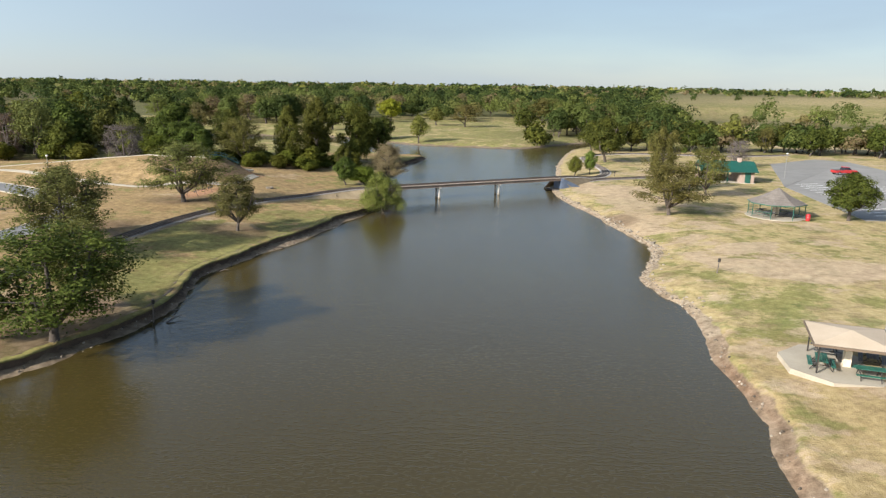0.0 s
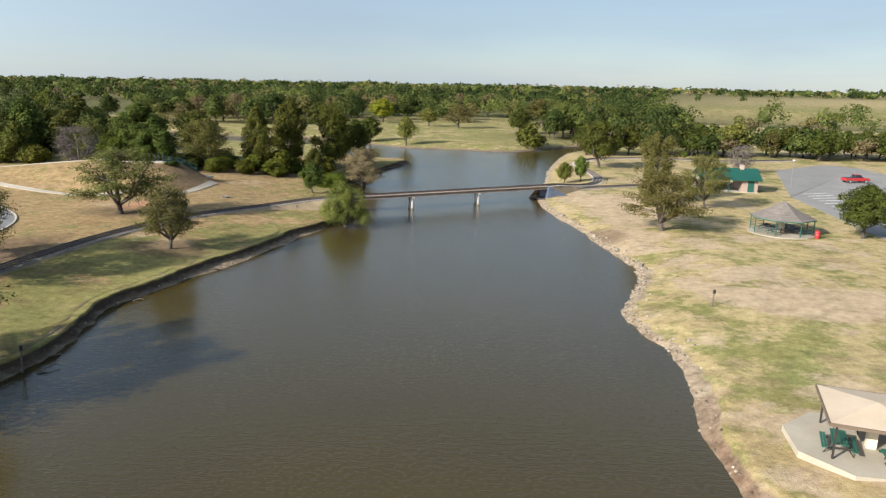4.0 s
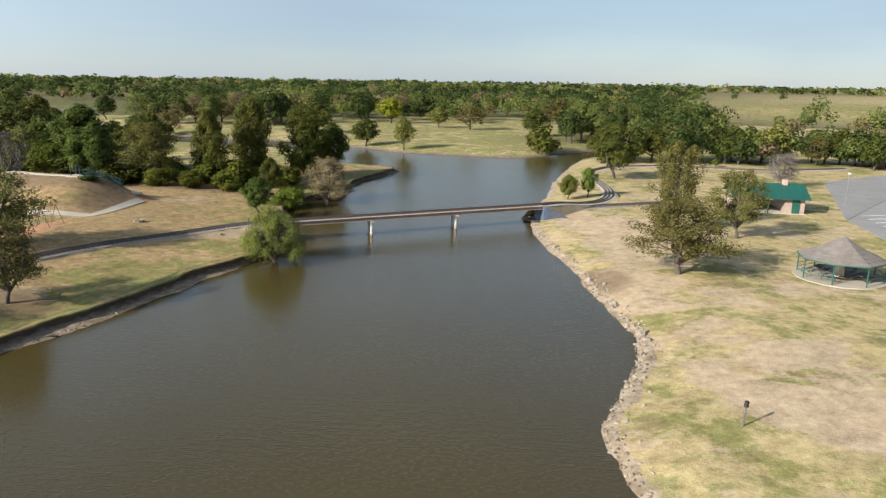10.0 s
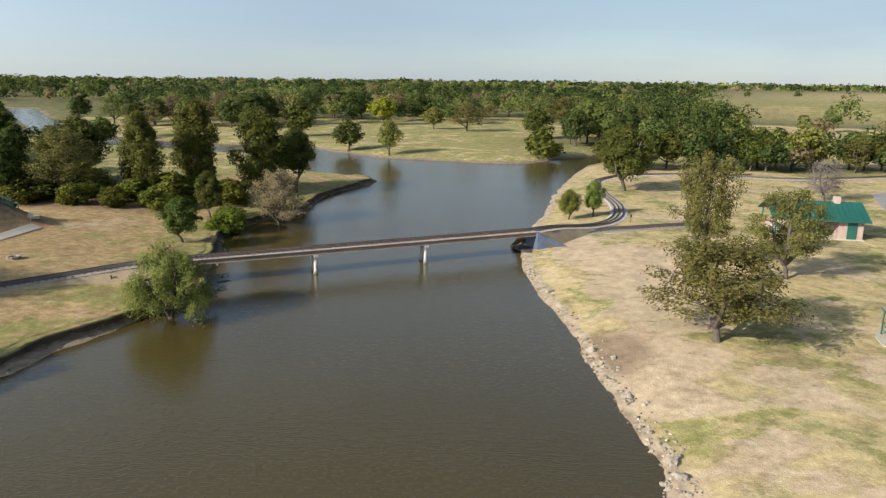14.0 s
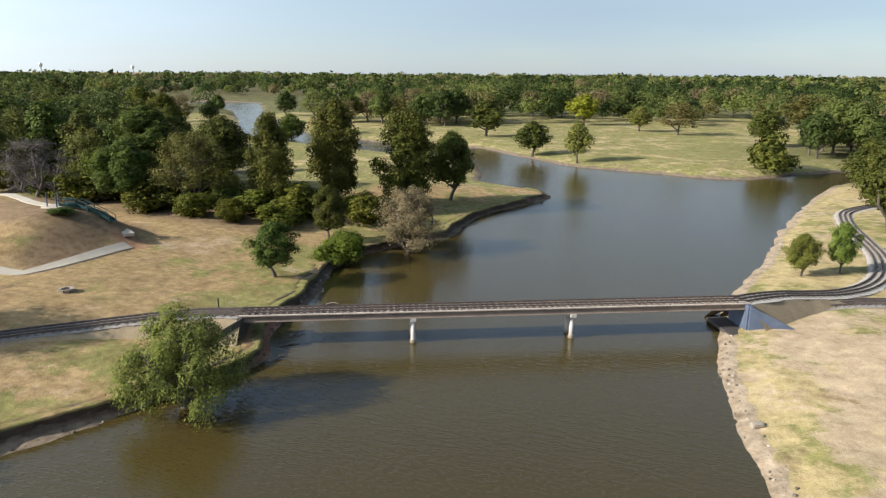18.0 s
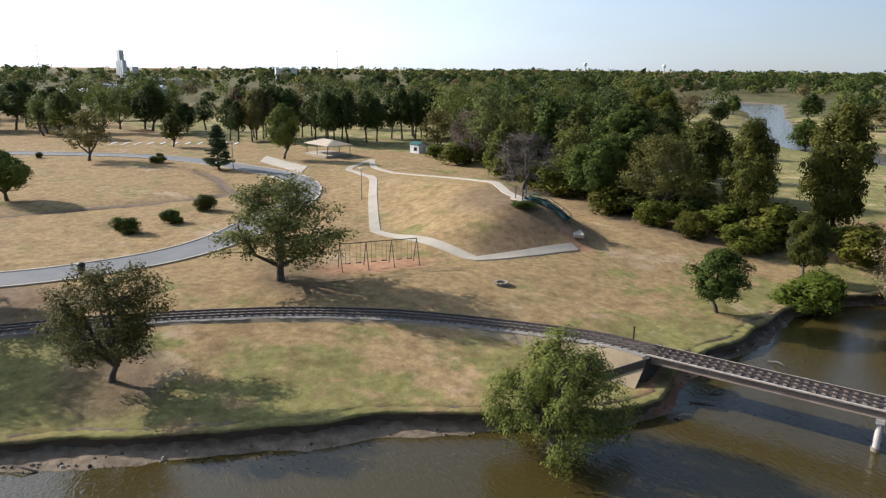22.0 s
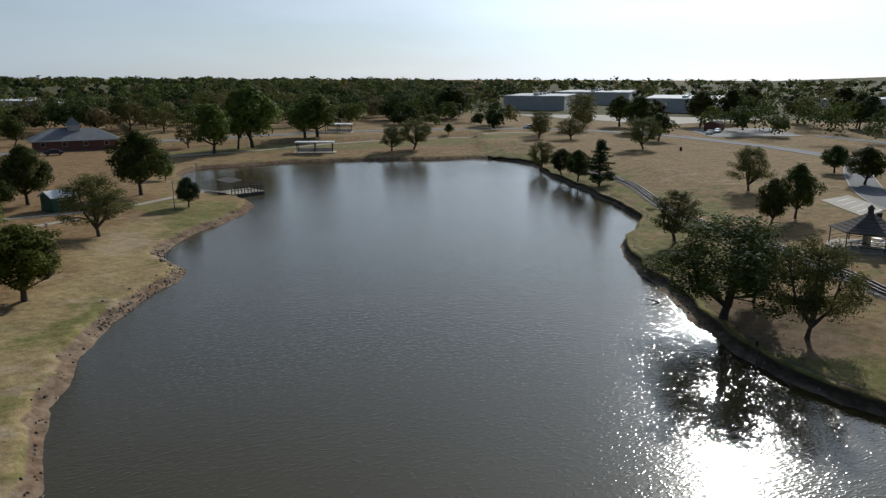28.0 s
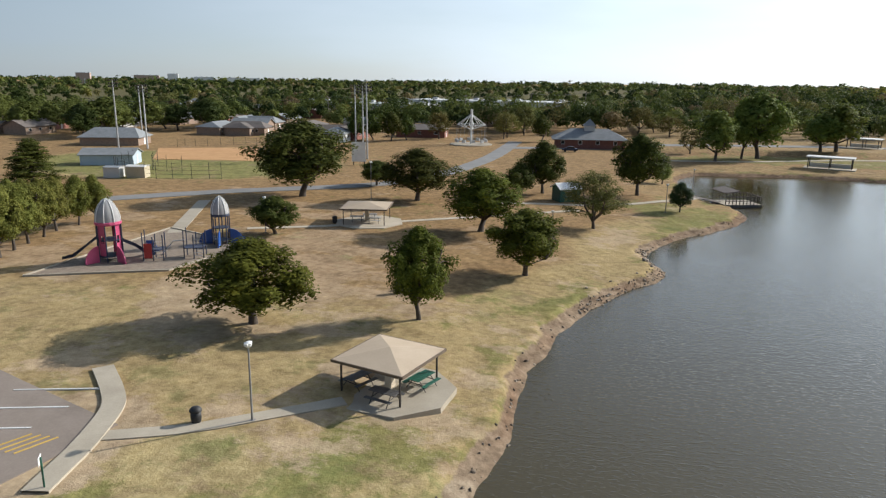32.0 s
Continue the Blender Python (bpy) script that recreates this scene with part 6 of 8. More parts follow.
trash_can(38.3, 54.3, BLACKPLASTIC, "black domed plastic trash can by the footpath", "park trash cans", 1.0, 0.31)
trash_can(52.6, 103.2, REDPAINT, "red drum trash can beside the gazebo")
for x, y in ((-49.6, 87.0), (-75.5, 33.8), (-147, 55), (-158, 30), (-120, -44), (33.6, 27.5)):
    trash_can(x, y, BLACKPLASTIC, "dark plastic park trash can on dry grass", "park trash cans")

crate = thing("storage_box", pose(-16.7, 117.3, ground_z(-16.7, 117.3), 0, 0, 25), "low dark brown wooden box beside the railway", "box")
bm = bmesh.new()
box(bm, -0.75, 0.75, -0.35, 0.35, -0.05, 0.55)
part("body", bm, BROWNTRIM, crate)
bm = bmesh.new()
box(bm, -0.82, 0.82, -0.42, 0.42, 0.55, 0.62)
part("lid", bm, REDBRICK, crate, "reddish brown lid")
sign = thing("sign_post", pose(41.7, 62.0, ground_z(41.7, 62), 0, 0, 120), "white sign board on a green steel post", "sign")
bm = bmesh.new()
box(bm, -0.04, 0.04, -0.04, 0.04, -0.1, 1.7)
part("post", bm, GREENSTEEL, sign)
bm = bmesh.new()
box(bm, -0.3, 0.3, -0.07, -0.045, 1.35, 1.75)
part("board", bm, WHITEPAINT, sign, "plain white board")
for x, y, h, label in ((28.7, 72.6, 1.5, "weathered wooden post with a dark cap on the lawn"), (-24.9, 55.9, 2.0, "leaning wooden post on the muddy bank"), (33.9, 150.8, 1.0, "short white marker post by the rails")):
    top = thing("post", pose(x, y, ground_z(x, y), 3, 2, 40), label, "post")
    bm = bmesh.new()
    tube(bm, [Vector((0, 0, -0.2)), Vector((0, 0, h))], [0.07, 0.055], 8)
    part("shaft", bm, DEADWOOD, top)
    bm = bmesh.new()
    box(bm, -0.1, 0.1, -0.1, 0.1, h - 0.25, h + 0.12)
    part("cap", bm, DARKSTEEL, top, "dark box on top")


# ---- gazebos ----
def gazebo(x, y, r, eave, apex, sides, roof_mat, post_mat, label, cupola, turn=0.0):
    z = ground_z(x, y) + 0.06
    s = new("pavement", mesh_of("pavement", ngon_slab(r * 1.04, sides * 2, -0.6, 0.05), CONCRETE))
    s.matrix_world = pose(x, y, z, 0, 0, turn)
    tagged(s, "round concrete floor of the gazebo", "pavement", kind="structure")
    top = thing("gazebo", pose(x, y, z + 0.05, 0, 0, turn), label, "gazebo")
    corner = [Vector((r * math.cos(6.2832 * k / sides), r * math.sin(6.2832 * k / sides), eave)) for k in range(sides)]
    tip = Vector((0, 0, apex))
    for k in range(sides):
        a, b = corner[k], corner[(k + 1) % sides]
        bm = bmesh.new()
        rows = 7
        prev = None
        for j in range(rows + 1):
            u = j / rows
            pa, pb = a.lerp(tip, u * 0.97), b.lerp(tip, u * 0.97)
            sag = Vector((0, 0, -0.22 * (apex - eave) * math.sin(math.pi * u) * 0.35))
            low = [bm.verts.new(pa + sag), bm.verts.new(pb + sag)]
            if prev:
                bm.faces.new((prev[0], prev[1], low[1], low[0]))
            drop = [bm.verts.new(pa + sag + Vector((0, 0, 0.035))), bm.verts.new(pb + sag + Vector((0, 0, 0.035)))]
            bm.faces.new((low[0], low[1], drop[1], drop[0]))
            prev = drop
        part("roof_panel", bm, roof_mat, top, "weathered shingle roof panel" if k == 0 else "")
        bm = bmesh.new()
        bar(bm, a + Vector((0, 0, -0.06)), b + Vector((0, 0, -0.06)), 0.07)
        part("eave_beam", bm, post_mat, top)
        c = corner[k] * 0.95
        bm = bmesh.new()
        bar(bm, (c.x, c.y, 0), (c.x, c.y, eave), 0.06, 8)
        part("post", bm, post_mat, top)
        if k % 4 != 1:
            d = corner[(k + 1) % sides] * 0.95
            bm = bmesh.new()
            bar(bm, (c.x, c.y, 0.85), (d.x, d.y, 0.85), 0.035)
            bar(bm, (c.x, c.y, 0.45), (d.x, d.y, 0.45), 0.03)
            part("railing", bm, post_mat, top)
    bm = bmesh.new()
    box(bm, -0.3, 0.3, -0.3, 0.3, 0, eave + 0.5)
    part("pillar", bm, STONE_PILLAR, top, "pale stone centre pillar")
    if cupola:
        bm = bmesh.new()
        tube(bm, [Vector((0, 0, apex - 0.25)), Vector((0, 0, apex + 0.3))], [0.3, 0.3], 8)
        tube(bm, [Vector((0, 0, apex + 0.3)), Vector((0, 0, apex + 0.34)), Vector((0, 0, apex + 0.75))], [0.3, 0.42, 0.04], 8)
        part("cupola", bm, roof_mat, top)
    return z + 0.05


z = gazebo(49.3, 106.6, 4.2, 2.1, 4.3, 8, GREYSHINGLE, GREENSTEEL, "eight-sided park gazebo with grey shingle roof and green posts", False, 12)
for k in range(4):
    a = radians(45 + 90 * k)
    picnic_table(pose(49.3 + 2.1 * math.cos(a), 106.6 + 2.1 * math.sin(a), z, 0, 0, 45 + 90 * k + 90), DARKTABLE, "dark picnic table inside the gazebo", "gazebo tables")
DARKSHINGLE = surface("dark_shingle", (0.060, 0.048, 0.042), (0.130, 0.108, 0.095), 7, 0.95, 0.5)
z = gazebo(-58.6, 42.6, 3.8, 1.95, 3.9, 6, DARKSHINGLE, DARKSTEEL, "six-sided gazebo with dark shingle roof and cupola", True, 0)
picnic_table(pose(-57.3, 42.6, z), GREYSTEEL, "pale picnic table inside the dark gazebo", "dark gazebo tables")
picnic_table(pose(-60, 43.2, z, 0, 0, 60), GREYSTEEL, "pale picnic table inside the dark gazebo", "dark gazebo tables")


# ---- buildings ----
def house(x, y, turn, w, d, h, rise, wall, roof, label, category="building", over=0.4, windows=2, door=True, group="", name="house", hip=0.0):
    """A building with wall, pitched roof, windows and door; its ridge runs along w."""
    top = thing(name, pose(x, y, ground_z(x, y), 0, 0, turn), label, category, group)
    bm = bmesh.new()
    box(bm, -w / 2, w / 2, -d / 2, d / 2, -0.5, h)
    if rise > 0.2 and hip < 0.1:
        for s in (-1, 1):
            xx = s * (w / 2 - 0.002)
            bm.faces.new([bm.verts.new(q) for q in ((xx, -d / 2, h), (xx, d / 2, h), (xx, 0, h + rise))])
    part("wall", bm, wall, top)
    bm = bmesh.new()
    w2, d2, rw = w / 2 + over, d / 2 + over, w / 2 + over - hip
    drop = rise * over / (d / 2)
    lo = [(-w2, -d2, h - drop), (w2, -d2, h - drop), (w2, d2, h - drop), (-w2, d2, h - drop)]
    hi = [(-rw, 0, h + rise), (rw, 0, h + rise)]
    v = [bm.verts.new(q) for q in lo + hi]
    faces = [(0, 1, 5, 4), (2, 3, 4, 5)] + ([(1, 2, 5), (3, 0, 4)] if hip > 0.1 else [])
    for f in faces:
        bm.faces.new([v[k] for k in f])
    q = bmesh.ops.extrude_face_region(bm, geom=bm.faces[:])
    bmesh.ops.translate(bm, vec=(0, 0, 0.14), verts=[g for g in q["geom"] if isinstance(g, bmesh.types.BMVert)])
    part("roof", bm, roof, top)
    for s in (-1, 1):
        for k in range(windows):
            xx = (k + 0.5) / windows * w - w / 2 + 0.3
            bm = bmesh.new()
            box(bm, xx - 0.55, xx + 0.55, s * (d / 2 + 0.02) - 0.03, s * (d / 2 + 0.02) + 0.03, h * 0.42, h * 0.8)
            win = part("window", bm, WHITEPAINT, top)
            bm = bmesh.new()
            box(bm, xx - 0.47, xx + 0.47, s * (d / 2 + 0.045) - 0.02, s * (d / 2 + 0.045) + 0.02, h * 0.45, h * 0.77)
            part("pane", bm, GLASS_DARK, win)
    if door:
        bm = bmesh.new()
        box(bm, -w / 2 - 0.05, -w / 2 + 0.02, -0.5, 0.5, 0, 2.05)
        part("door", bm, WHITEPAINT, top)
    return top


def green_lodge():
    """Open shelter with a brick room at one end under one green roof."""
    turn = math.degrees(math.atan2(-1.2, 9.6))
    top = thing("park_shelter", pose(55.9, 147.2, ground_z(56, 147) + 0.05, 0, 0, turn), "long green metal-roofed shelter with a pinkish brick room", "shelter building")
    bm = bmesh.new()
    box(bm, -5.2, 5.2, -4.0, 4.0, -0.5, 0.06)
    part("floor_slab", bm, CONCRETE, top)
    for s in (-1, 1):
        bm = bmesh.new()
        v = [bm.verts.new(q) for q in ((-5.6, s * 4.4, 2.25), (5.6, s * 4.4, 2.25), (5.6, 0, 4.0), (-5.6, 0, 4.0))]
        bm.faces.new(v)
        q = bmesh.ops.extrude_face_region(bm, geom=bm.faces[:])
        bmesh.ops.translate(bm, vec=(0, 0, 0.12), verts=[g for g in q["geom"] if isinstance(g, bmesh.types.BMVert)])
        roof = part("roof_slope", bm, GREENROOF, top, "green ribbed metal roof")
        for k in range(19):
            bm = bmesh.new()
            x = -5.4 + 0.6 * k
            box(bm, x - 0.02, x + 0.02, 0, 4.72, 0, 0.05)
            part("seam", bm, GREENROOF, roof).matrix_local = Matrix.Translation((0, s * 4.4, 2.37)) @ Matrix.Rotation(0 if s < 0 else math.pi, 4, "Z") @ Matrix.Rotation(math.atan2(1.75, 4.4), 4, "X")
    bm = bmesh.new()
    box(bm, 2.2, 5.0, -3.6, 3.6, 0, 2.5)
    room = part("brick_room", bm, BRICK, top, "pinkish brick end room")
    bm = bmesh.new()
    box(bm, 3.2, 4.3, -3.68, -3.58, 0.06, 2.15)
    part("door", bm, GREENROOF, room, "green painted door")
    bm = bmesh.new()
    box(bm, 2.3, 3.0, -0.5, 0.4, 3.4, 4.75)
    part("chimney", bm, BRICK, top, "brick chimney")
    for x in (-5.0, -2.6, -0.2):
        for y in (-3.8, 3.8):
            bm = bmesh.new()
            box(bm, x - 0.08, x + 0.08, y - 0.08, y + 0.08, 0, 2.4)
            part("post", bm, GREENSTEEL, top)
    bm = bmesh.new()
    box(bm, -5.2, 2.2, 3.3, 3.5, 0, 0.9)
    part("low_wall", bm, BRICK, top)
    for k in range(3):
        m = top.matrix_world @ pose(-4.0 + 2.0 * k, -0.4, 0.06, 0, 0, 90)
        picnic_table(m, DARKTABLE, "dark picnic table under the green roof", "lodge tables")


green_lodge()


def pickup(x, y, turn):
    top = thing("pickup_truck", pose(x, y, ground_z(x, y) + 0.06, 0, 0, turn), "red pickup truck parked on the asphalt lot", "truck")
    bm = bmesh.new()
    prof = [(-2.7, 0.5), (-2.72, 1.05), (-0.55, 1.08), (-0.4, 1.15), (0.95, 1.12), (2.5, 1.02), (2.72, 0.8), (2.7, 0.42)]
    f = bm.faces.new([bm.verts.new((a, -0.95, b)) for a, b in prof])
    q = bmesh.ops.extrude_face_region(bm, geom=[f])
    bmesh.ops.translate(bm, vec=(0, 1.9, 0), verts=[g for g in q["geom"] if isinstance(g, bmesh.types.BMVert)])
    bmesh.ops.bevel(bm, geom=bm.edges[:], offset=0.06, segments=2, affect="EDGES")
    part("body", bm, REDPAINT, top, "glossy red body")
    bm = bmesh.new()
    v = [bm.verts.new(q) for q in ((-0.6, -0.88, 1.08), (1.25, -0.88, 1.08), (1.25, 0.88, 1.08), (-0.6, 0.88, 1.08), (-0.35, -0.72, 1.72), (0.6, -0.72, 1.72), (0.6, 0.72, 1.72), (-0.35, 0.72, 1.72))]
    for k in ((0, 1, 5, 4), (1, 2, 6, 5), (2, 3, 7, 6), (3, 0, 4, 7)):
        bm.faces.new([v[j] for j in k])
    cab = part("cab_windows", bm, GLASS_DARK, top, "dark cab glass")
    bm = bmesh.new()
    box(bm, -0.38, 0.63, -0.75, 0.75, 1.71, 1.78)
    part("cab_roof", bm, REDPAINT, cab)
    bm = bmesh.new()
    box(bm, -2.6, -0.7, -0.78, 0.78, 0.98, 1.09)
    part("bed", bm, BLACKPLASTIC, top, "dark truck bed")
    for sx in (-1.75, 1.75):
        for sy in (-0.9, 0.9):
            bm = bmesh.new()
            bmesh.ops.create_cone(bm, cap_ends=True, segments=18, radius1=0.38, radius2=0.38, depth=0.25, matrix=pose(sx, sy, 0.38, 90))
            wheel = part("wheel", bm, BLACKPLASTIC, top)
            bm = bmesh.new()
            bmesh.ops.create_cone(bm, cap_ends=True, segments=14, radius1=0.2, radius2=0.2, depth=0.27, matrix=pose(sx, sy, 0.38, 90))
            part("rim", bm, GREYSTEEL, wheel)


pickup(88.0, 161.4, 8)


# ---- playground ----
GREYSHELL = surface("grey_plastic_shell", (0.300, 0.290, 0.290), (0.430, 0.420, 0.415), 6, 0.85, 0.2)


def rocket(x, y, turn, h, r, body, fin, label, shell=True):
    """A climbing tower of navy posts under a ribbed nose cone, with rounded fins at its foot."""
    top = thing("play_rocket", pose(x, y, ground_z(x, y) + 0.06, 0, 0, turn), label, "play structure", "playground structures")
    sides = 8
    profile = [(r * 1.02, h * 0.64), (r * 0.99, h * 0.72), (r * 0.86, h * 0.82), (r * 0.62, h * 0.91), (r * 0.34, h * 0.97), (0.06, h)]
    bm = bmesh.new()
    tube(bm, [Vector((0, 0, z)) for _, z in profile], [q for q, _ in profile], 16)
    nose = part("nose_cone", bm, GREYSHELL, top, "pale grey ribbed nose cone", True)
    for k in range(sides):
        a = 6.2832 * k / sides
        bm = bmesh.new()
        tube(bm, [Vector(((q + 0.02) * math.cos(a), (q + 0.02) * math.sin(a), z)) for q, z in profile], [0.045] * len(profile), 5)
        part("rib", bm, WHITEPAINT, nose)
    bm = bmesh.new()
    tube(bm, [Vector((0, 0, h * 0.585)), Vector((0, 0, h * 0.60)), Vector((0, 0, h * 0.635)), Vector((0, 0, h * 0.65))], [r * 0.98, r * 1.07, r * 1.07, r * 0.98], 16)
    part("collar", bm, body if shell else NAVYPAINT, top)
    for k in range(sides):
        a, b = 6.2832 * k / sides, 6.2832 * (k + 1) / sides
        p, q = Vector((r * math.cos(a), r * math.sin(a), 0)), Vector((r * math.cos(b), r * math.sin(b), 0))
        bm = bmesh.new()
        bar(bm, p, p + Vector((0, 0, h * 0.64)), 0.07, 8)
        part("post", bm, NAVYPAINT, top)
        if shell and k % 4 != 2:
            p, q = p * 0.88, q * 0.88
            m = Matrix.Translation(p) @ Matrix.Rotation(math.atan2(q.y - p.y, q.x - p.x), 4, "Z")
            w = (q - p).length
            bm = bmesh.new()
            for z0, z1, x0, x1 in ((0.10, 0.30, 0, w), (0.30, 0.42, 0, w * 0.28), (0.30, 0.42, w * 0.72, w), (0.42, 0.60, 0, w)):
                box(bm, x0, x1, -0.03, 0.03, h * z0, h * z1, m)
            part("panel", bm, body, top)
        if k % 2 == 1 and k != 5:
            bm = bmesh.new()
            pts = [(0, 0)] + [(1.55 * math.cos(radians(t)), 1.75 * math.sin(radians(t))) for t in range(0, 91, 10)]
            f = bm.faces.new([bm.verts.new((r + px, -0.05, pz)) for px, pz in pts])
            e = bmesh.ops.extrude_face_region(bm, geom=[f])
            bmesh.ops.translate(bm, vec=(0, 0.1, 0), verts=[g for g in e["geom"] if isinstance(g, bmesh.types.BMVert)])
            part("fin", bm, fin, top).matrix_local = Matrix.Rotation(a, 4, "Z")
    for zz in (h * 0.08, h * 0.34):
        bm = ngon_slab(r * 0.95, sides, zz, zz + 0.08)
        part("platform", bm, NAVYPAINT, top)
    return top


def slide_chute(parent, points, width, material, name="slide"):
    bm = bmesh.new()
    rows = []
    for k, p in enumerate(points):
        p = Vector(p)
        d = Vector(points[min(k + 1, len(points) - 1)]) - Vector(points[max(k - 1, 0)])
        n = Vector((-d.y, d.x, 0)).normalized() * width / 2
        rows.append([bm.verts.new(q) for q in (p - n + Vector((0, 0, 0.25)), p - n, p + n, p + n + Vector((0, 0, 0.25)))])
    for a, b in zip(rows, rows[1:]):
        for k in range(3):
            bm.faces.new((a[k], a[k + 1], b[k + 1], b[k]))
    e = bmesh.ops.extrude_face_region(bm, geom=bm.faces[:])
    bmesh.ops.translate(bm, vec=(0, 0, -0.05), verts=[g for g in e["geom"] if isinstance(g, bmesh.types.BMVert)])
    return part(name, bm, material, parent)


top = rocket(66.2, 23.6, 20, 6.6, 1.25, PINKPAINT, PINKPAINT, "pink and navy play rocket with grey nose cone")
slide_chute(top, [(1.0, 0.6, 2.6), (2.4, 0.8, 1.5), (3.6, 0.6, 0.6), (4.6, 0.2, 0.35)], 0.7, NAVYPAINT)
slide_chute(top, [(-1.0, -0.6, 2.0), (-2.2, -1.2, 1.2), (-3.2, -1.4, 0.4)], 0.7, NAVYPAINT)
top = rocket(58.9, 13.6, 65, 5.6, 1.0, BLUEPAINT, BLUEPAINT, "blue play rocket with grey nose cone", False)
slide_chute(top, [(-0.8, 0.4, 1.3), (-1.8, 0.8, 0.6), (-2.6, 0.9, 0.3)], 0.6, BLUEPAINT)


def climber(x, y, turn, panels, label):
    top = thing("play_climber", pose(x, y, ground_z(x, y) + 0.06, 0, 0, turn), label, "play structure", "playground structures")
    for px, py, h in ((-1, -0.8, 3.1), (-1, 0.8, 3.1), (1, -0.8, 2.8), (1, 0.8, 2.8), (0, -0.8, 2.6), (0, 0.8, 2.6)):
        bm = bmesh.new()
        bar(bm, (px, py, 0), (px, py, h), 0.06, 8)
        part("post", bm, NAVYPAINT, top)
    bm = bmesh.new()
    box(bm, -1, 1, -0.8, 0.8, 1.1, 1.18)
    part("platform", bm, NAVYPAINT, top)
    for k in range(6):
        bm = bmesh.new()
        bar(bm, (0.0, -0.8 + 0.0, 0.3 + 0.35 * k), (1.0, -0.8, 0.3 + 0.35 * k), 0.025)
        part("rung", bm, GREYSTEEL, top)
    if panels:
        for y0, mat_ in ((-0.84, REDPAINT), (0.8, BLUEPAINT)):
            bm = bmesh.new()
            box(bm, -0.9, -0.1, y0, y0 + 0.05, 0.3, 1.9)
            part("panel", bm, mat_, top)
        slide_chute(top, [(-0.3, 0.8, 1.15), (-0.3, 1.8, 0.8), (-0.3, 2.8, 0.25), (-0.3, 3.3, 0.2)], 0.6, BLUEPAINT)
    else:
        bm = bmesh.new()
        tube(bm, [Vector((-1, 0, 1.9)), Vector((-2.2, 0, 1.8)), Vector((-3.0, 0, 0.9)), Vector((-3.6, 0, 0.2))], [0.06] * 4, 8)
        part("slide_pole", bm, GREYSTEEL, top)


climber(62.0, 22.2, 205, True, "navy play frame with red and blue panels")
climber(58.4, 20.2, 200, False, "navy climbing frame with steel rungs")

# ---- the mound: hillside slide, swings, fire pit ----
SLIDEGREEN = surface("dark_teal_steel", (0.010, 0.036, 0.036), (0.026, 0.075, 0.072), 4, 0.5, 0.1)
zt = ground_z(-46.8, 131.2)
top = thing("hill_slide", pose(0, 0, 0), "long green hillside slide with dark rails down the mound", "slide")
bm = bmesh.new()
box(bm, -48.4, -46.0, 130.2, 132.4, zt - 0.3, zt + 0.16)
part("platform", bm, CONCRETE, top)
line = [(-46.6, 131.2), (-45.4, 131.5), (-44.6, 132.1), (-43.6, 132.3), (-42.7, 132.9), (-41.7, 133.2)]
for off in (-0.45, 0.45):
    for k in range(len(line)):
        (x, y) = line[k]
        g = ground_z(x, y + off)
        bm = bmesh.new()
        bar(bm, (x, y + off, g), (x, y + off, g + 1.0), 0.04)
        part("baluster", bm, SLIDEGREEN, top)
        if k:
            (x0, y0) = line[k - 1]
            g0 = ground_z(x0, y0 + off)
            for up in (1.0, 0.55):
                bm = bmesh.new()
                bar(bm, (x0, y0 + off, g0 + up), (x, y + off, g + up), 0.04)
                part("handrail", bm, SLIDEGREEN, top)
slide_chute(top, [(x, y, ground_z(x, y) + 0.3) for x, y in line], 0.8, SLIDEGREEN, "chute")
for x, y in ((-47.9, 130.6), (-47.9, 132.0), (-46.5, 130.6)):
    bm = bmesh.new()
    bar(bm, (x, y, zt), (x, y, zt + 1.6), 0.06, 8)
    part("post", bm, NAVYPAINT, top)
bm = bmesh.new()
box(bm, -1.4, 1.4, -0.5, 0.5, -0.2, 0.14)
ob = tagged(new("pavement", mesh_of("pavement", bm, CONCRETE)), "small concrete pad at the slide's foot", "pavement", kind="structure")
ob.matrix_world = pose(-40.2, 133.4, ground_z(-40.2, 133.4), 0, 0, -30)

sw = thing("swing_set", pose(-40.6, 111.2, ground_z(-40.6, 111.2), 0, 0, 83), "brown steel swing set over red dirt", "swing set")
bm = bmesh.new()
bar(bm, (-3.6, 0, 2.4), (3.6, 0, 2.4), 0.045)
part("beam", bm, RAILSTEEL, sw)
for x in (-3.6, -1.2, 1.2, 3.6):
    for s in (-1, 1):
        bm = bmesh.new()
        bar(bm, (x, 0, 2.4), (x, 0.95 * s, 0), 0.04)
        part("leg", bm, RAILSTEEL, sw)
for x in (-2.9, -1.9, -0.5, 0.5, 1.9, 2.9):
    bm = bmesh.new()
    for s in (-0.2, 0.2):
        bar(bm, (x + s, 0, 2.4), (x + s, 0, 0.55), 0.012, 4)
    chain = part("chain", bm, DARKSTEEL, sw)
    bm = bmesh.new()
    box(bm, x - 0.25, x + 0.25, -0.1, 0.1, 0.52, 0.57)
    part("seat", bm, BLACKPLASTIC, sw)
pit = thing("fire_pit", pose(-31.9, 118.9, ground_z(-31.9, 118.9)), "low ring of pale stones for fires on the lawn", "fire pit")
for k in range(9):
    a = 6.2832 * k / 9
    bm = bmesh.new()
    box(bm, -0.19, 0.19, -0.12, 0.12, -0.05, 0.24)
    part("stone", bm, ROCK, pit).matrix_local = pose(0.52 * math.cos(a), 0.52 * math.sin(a), 0, 0, 0, math.degrees(a) + 90)

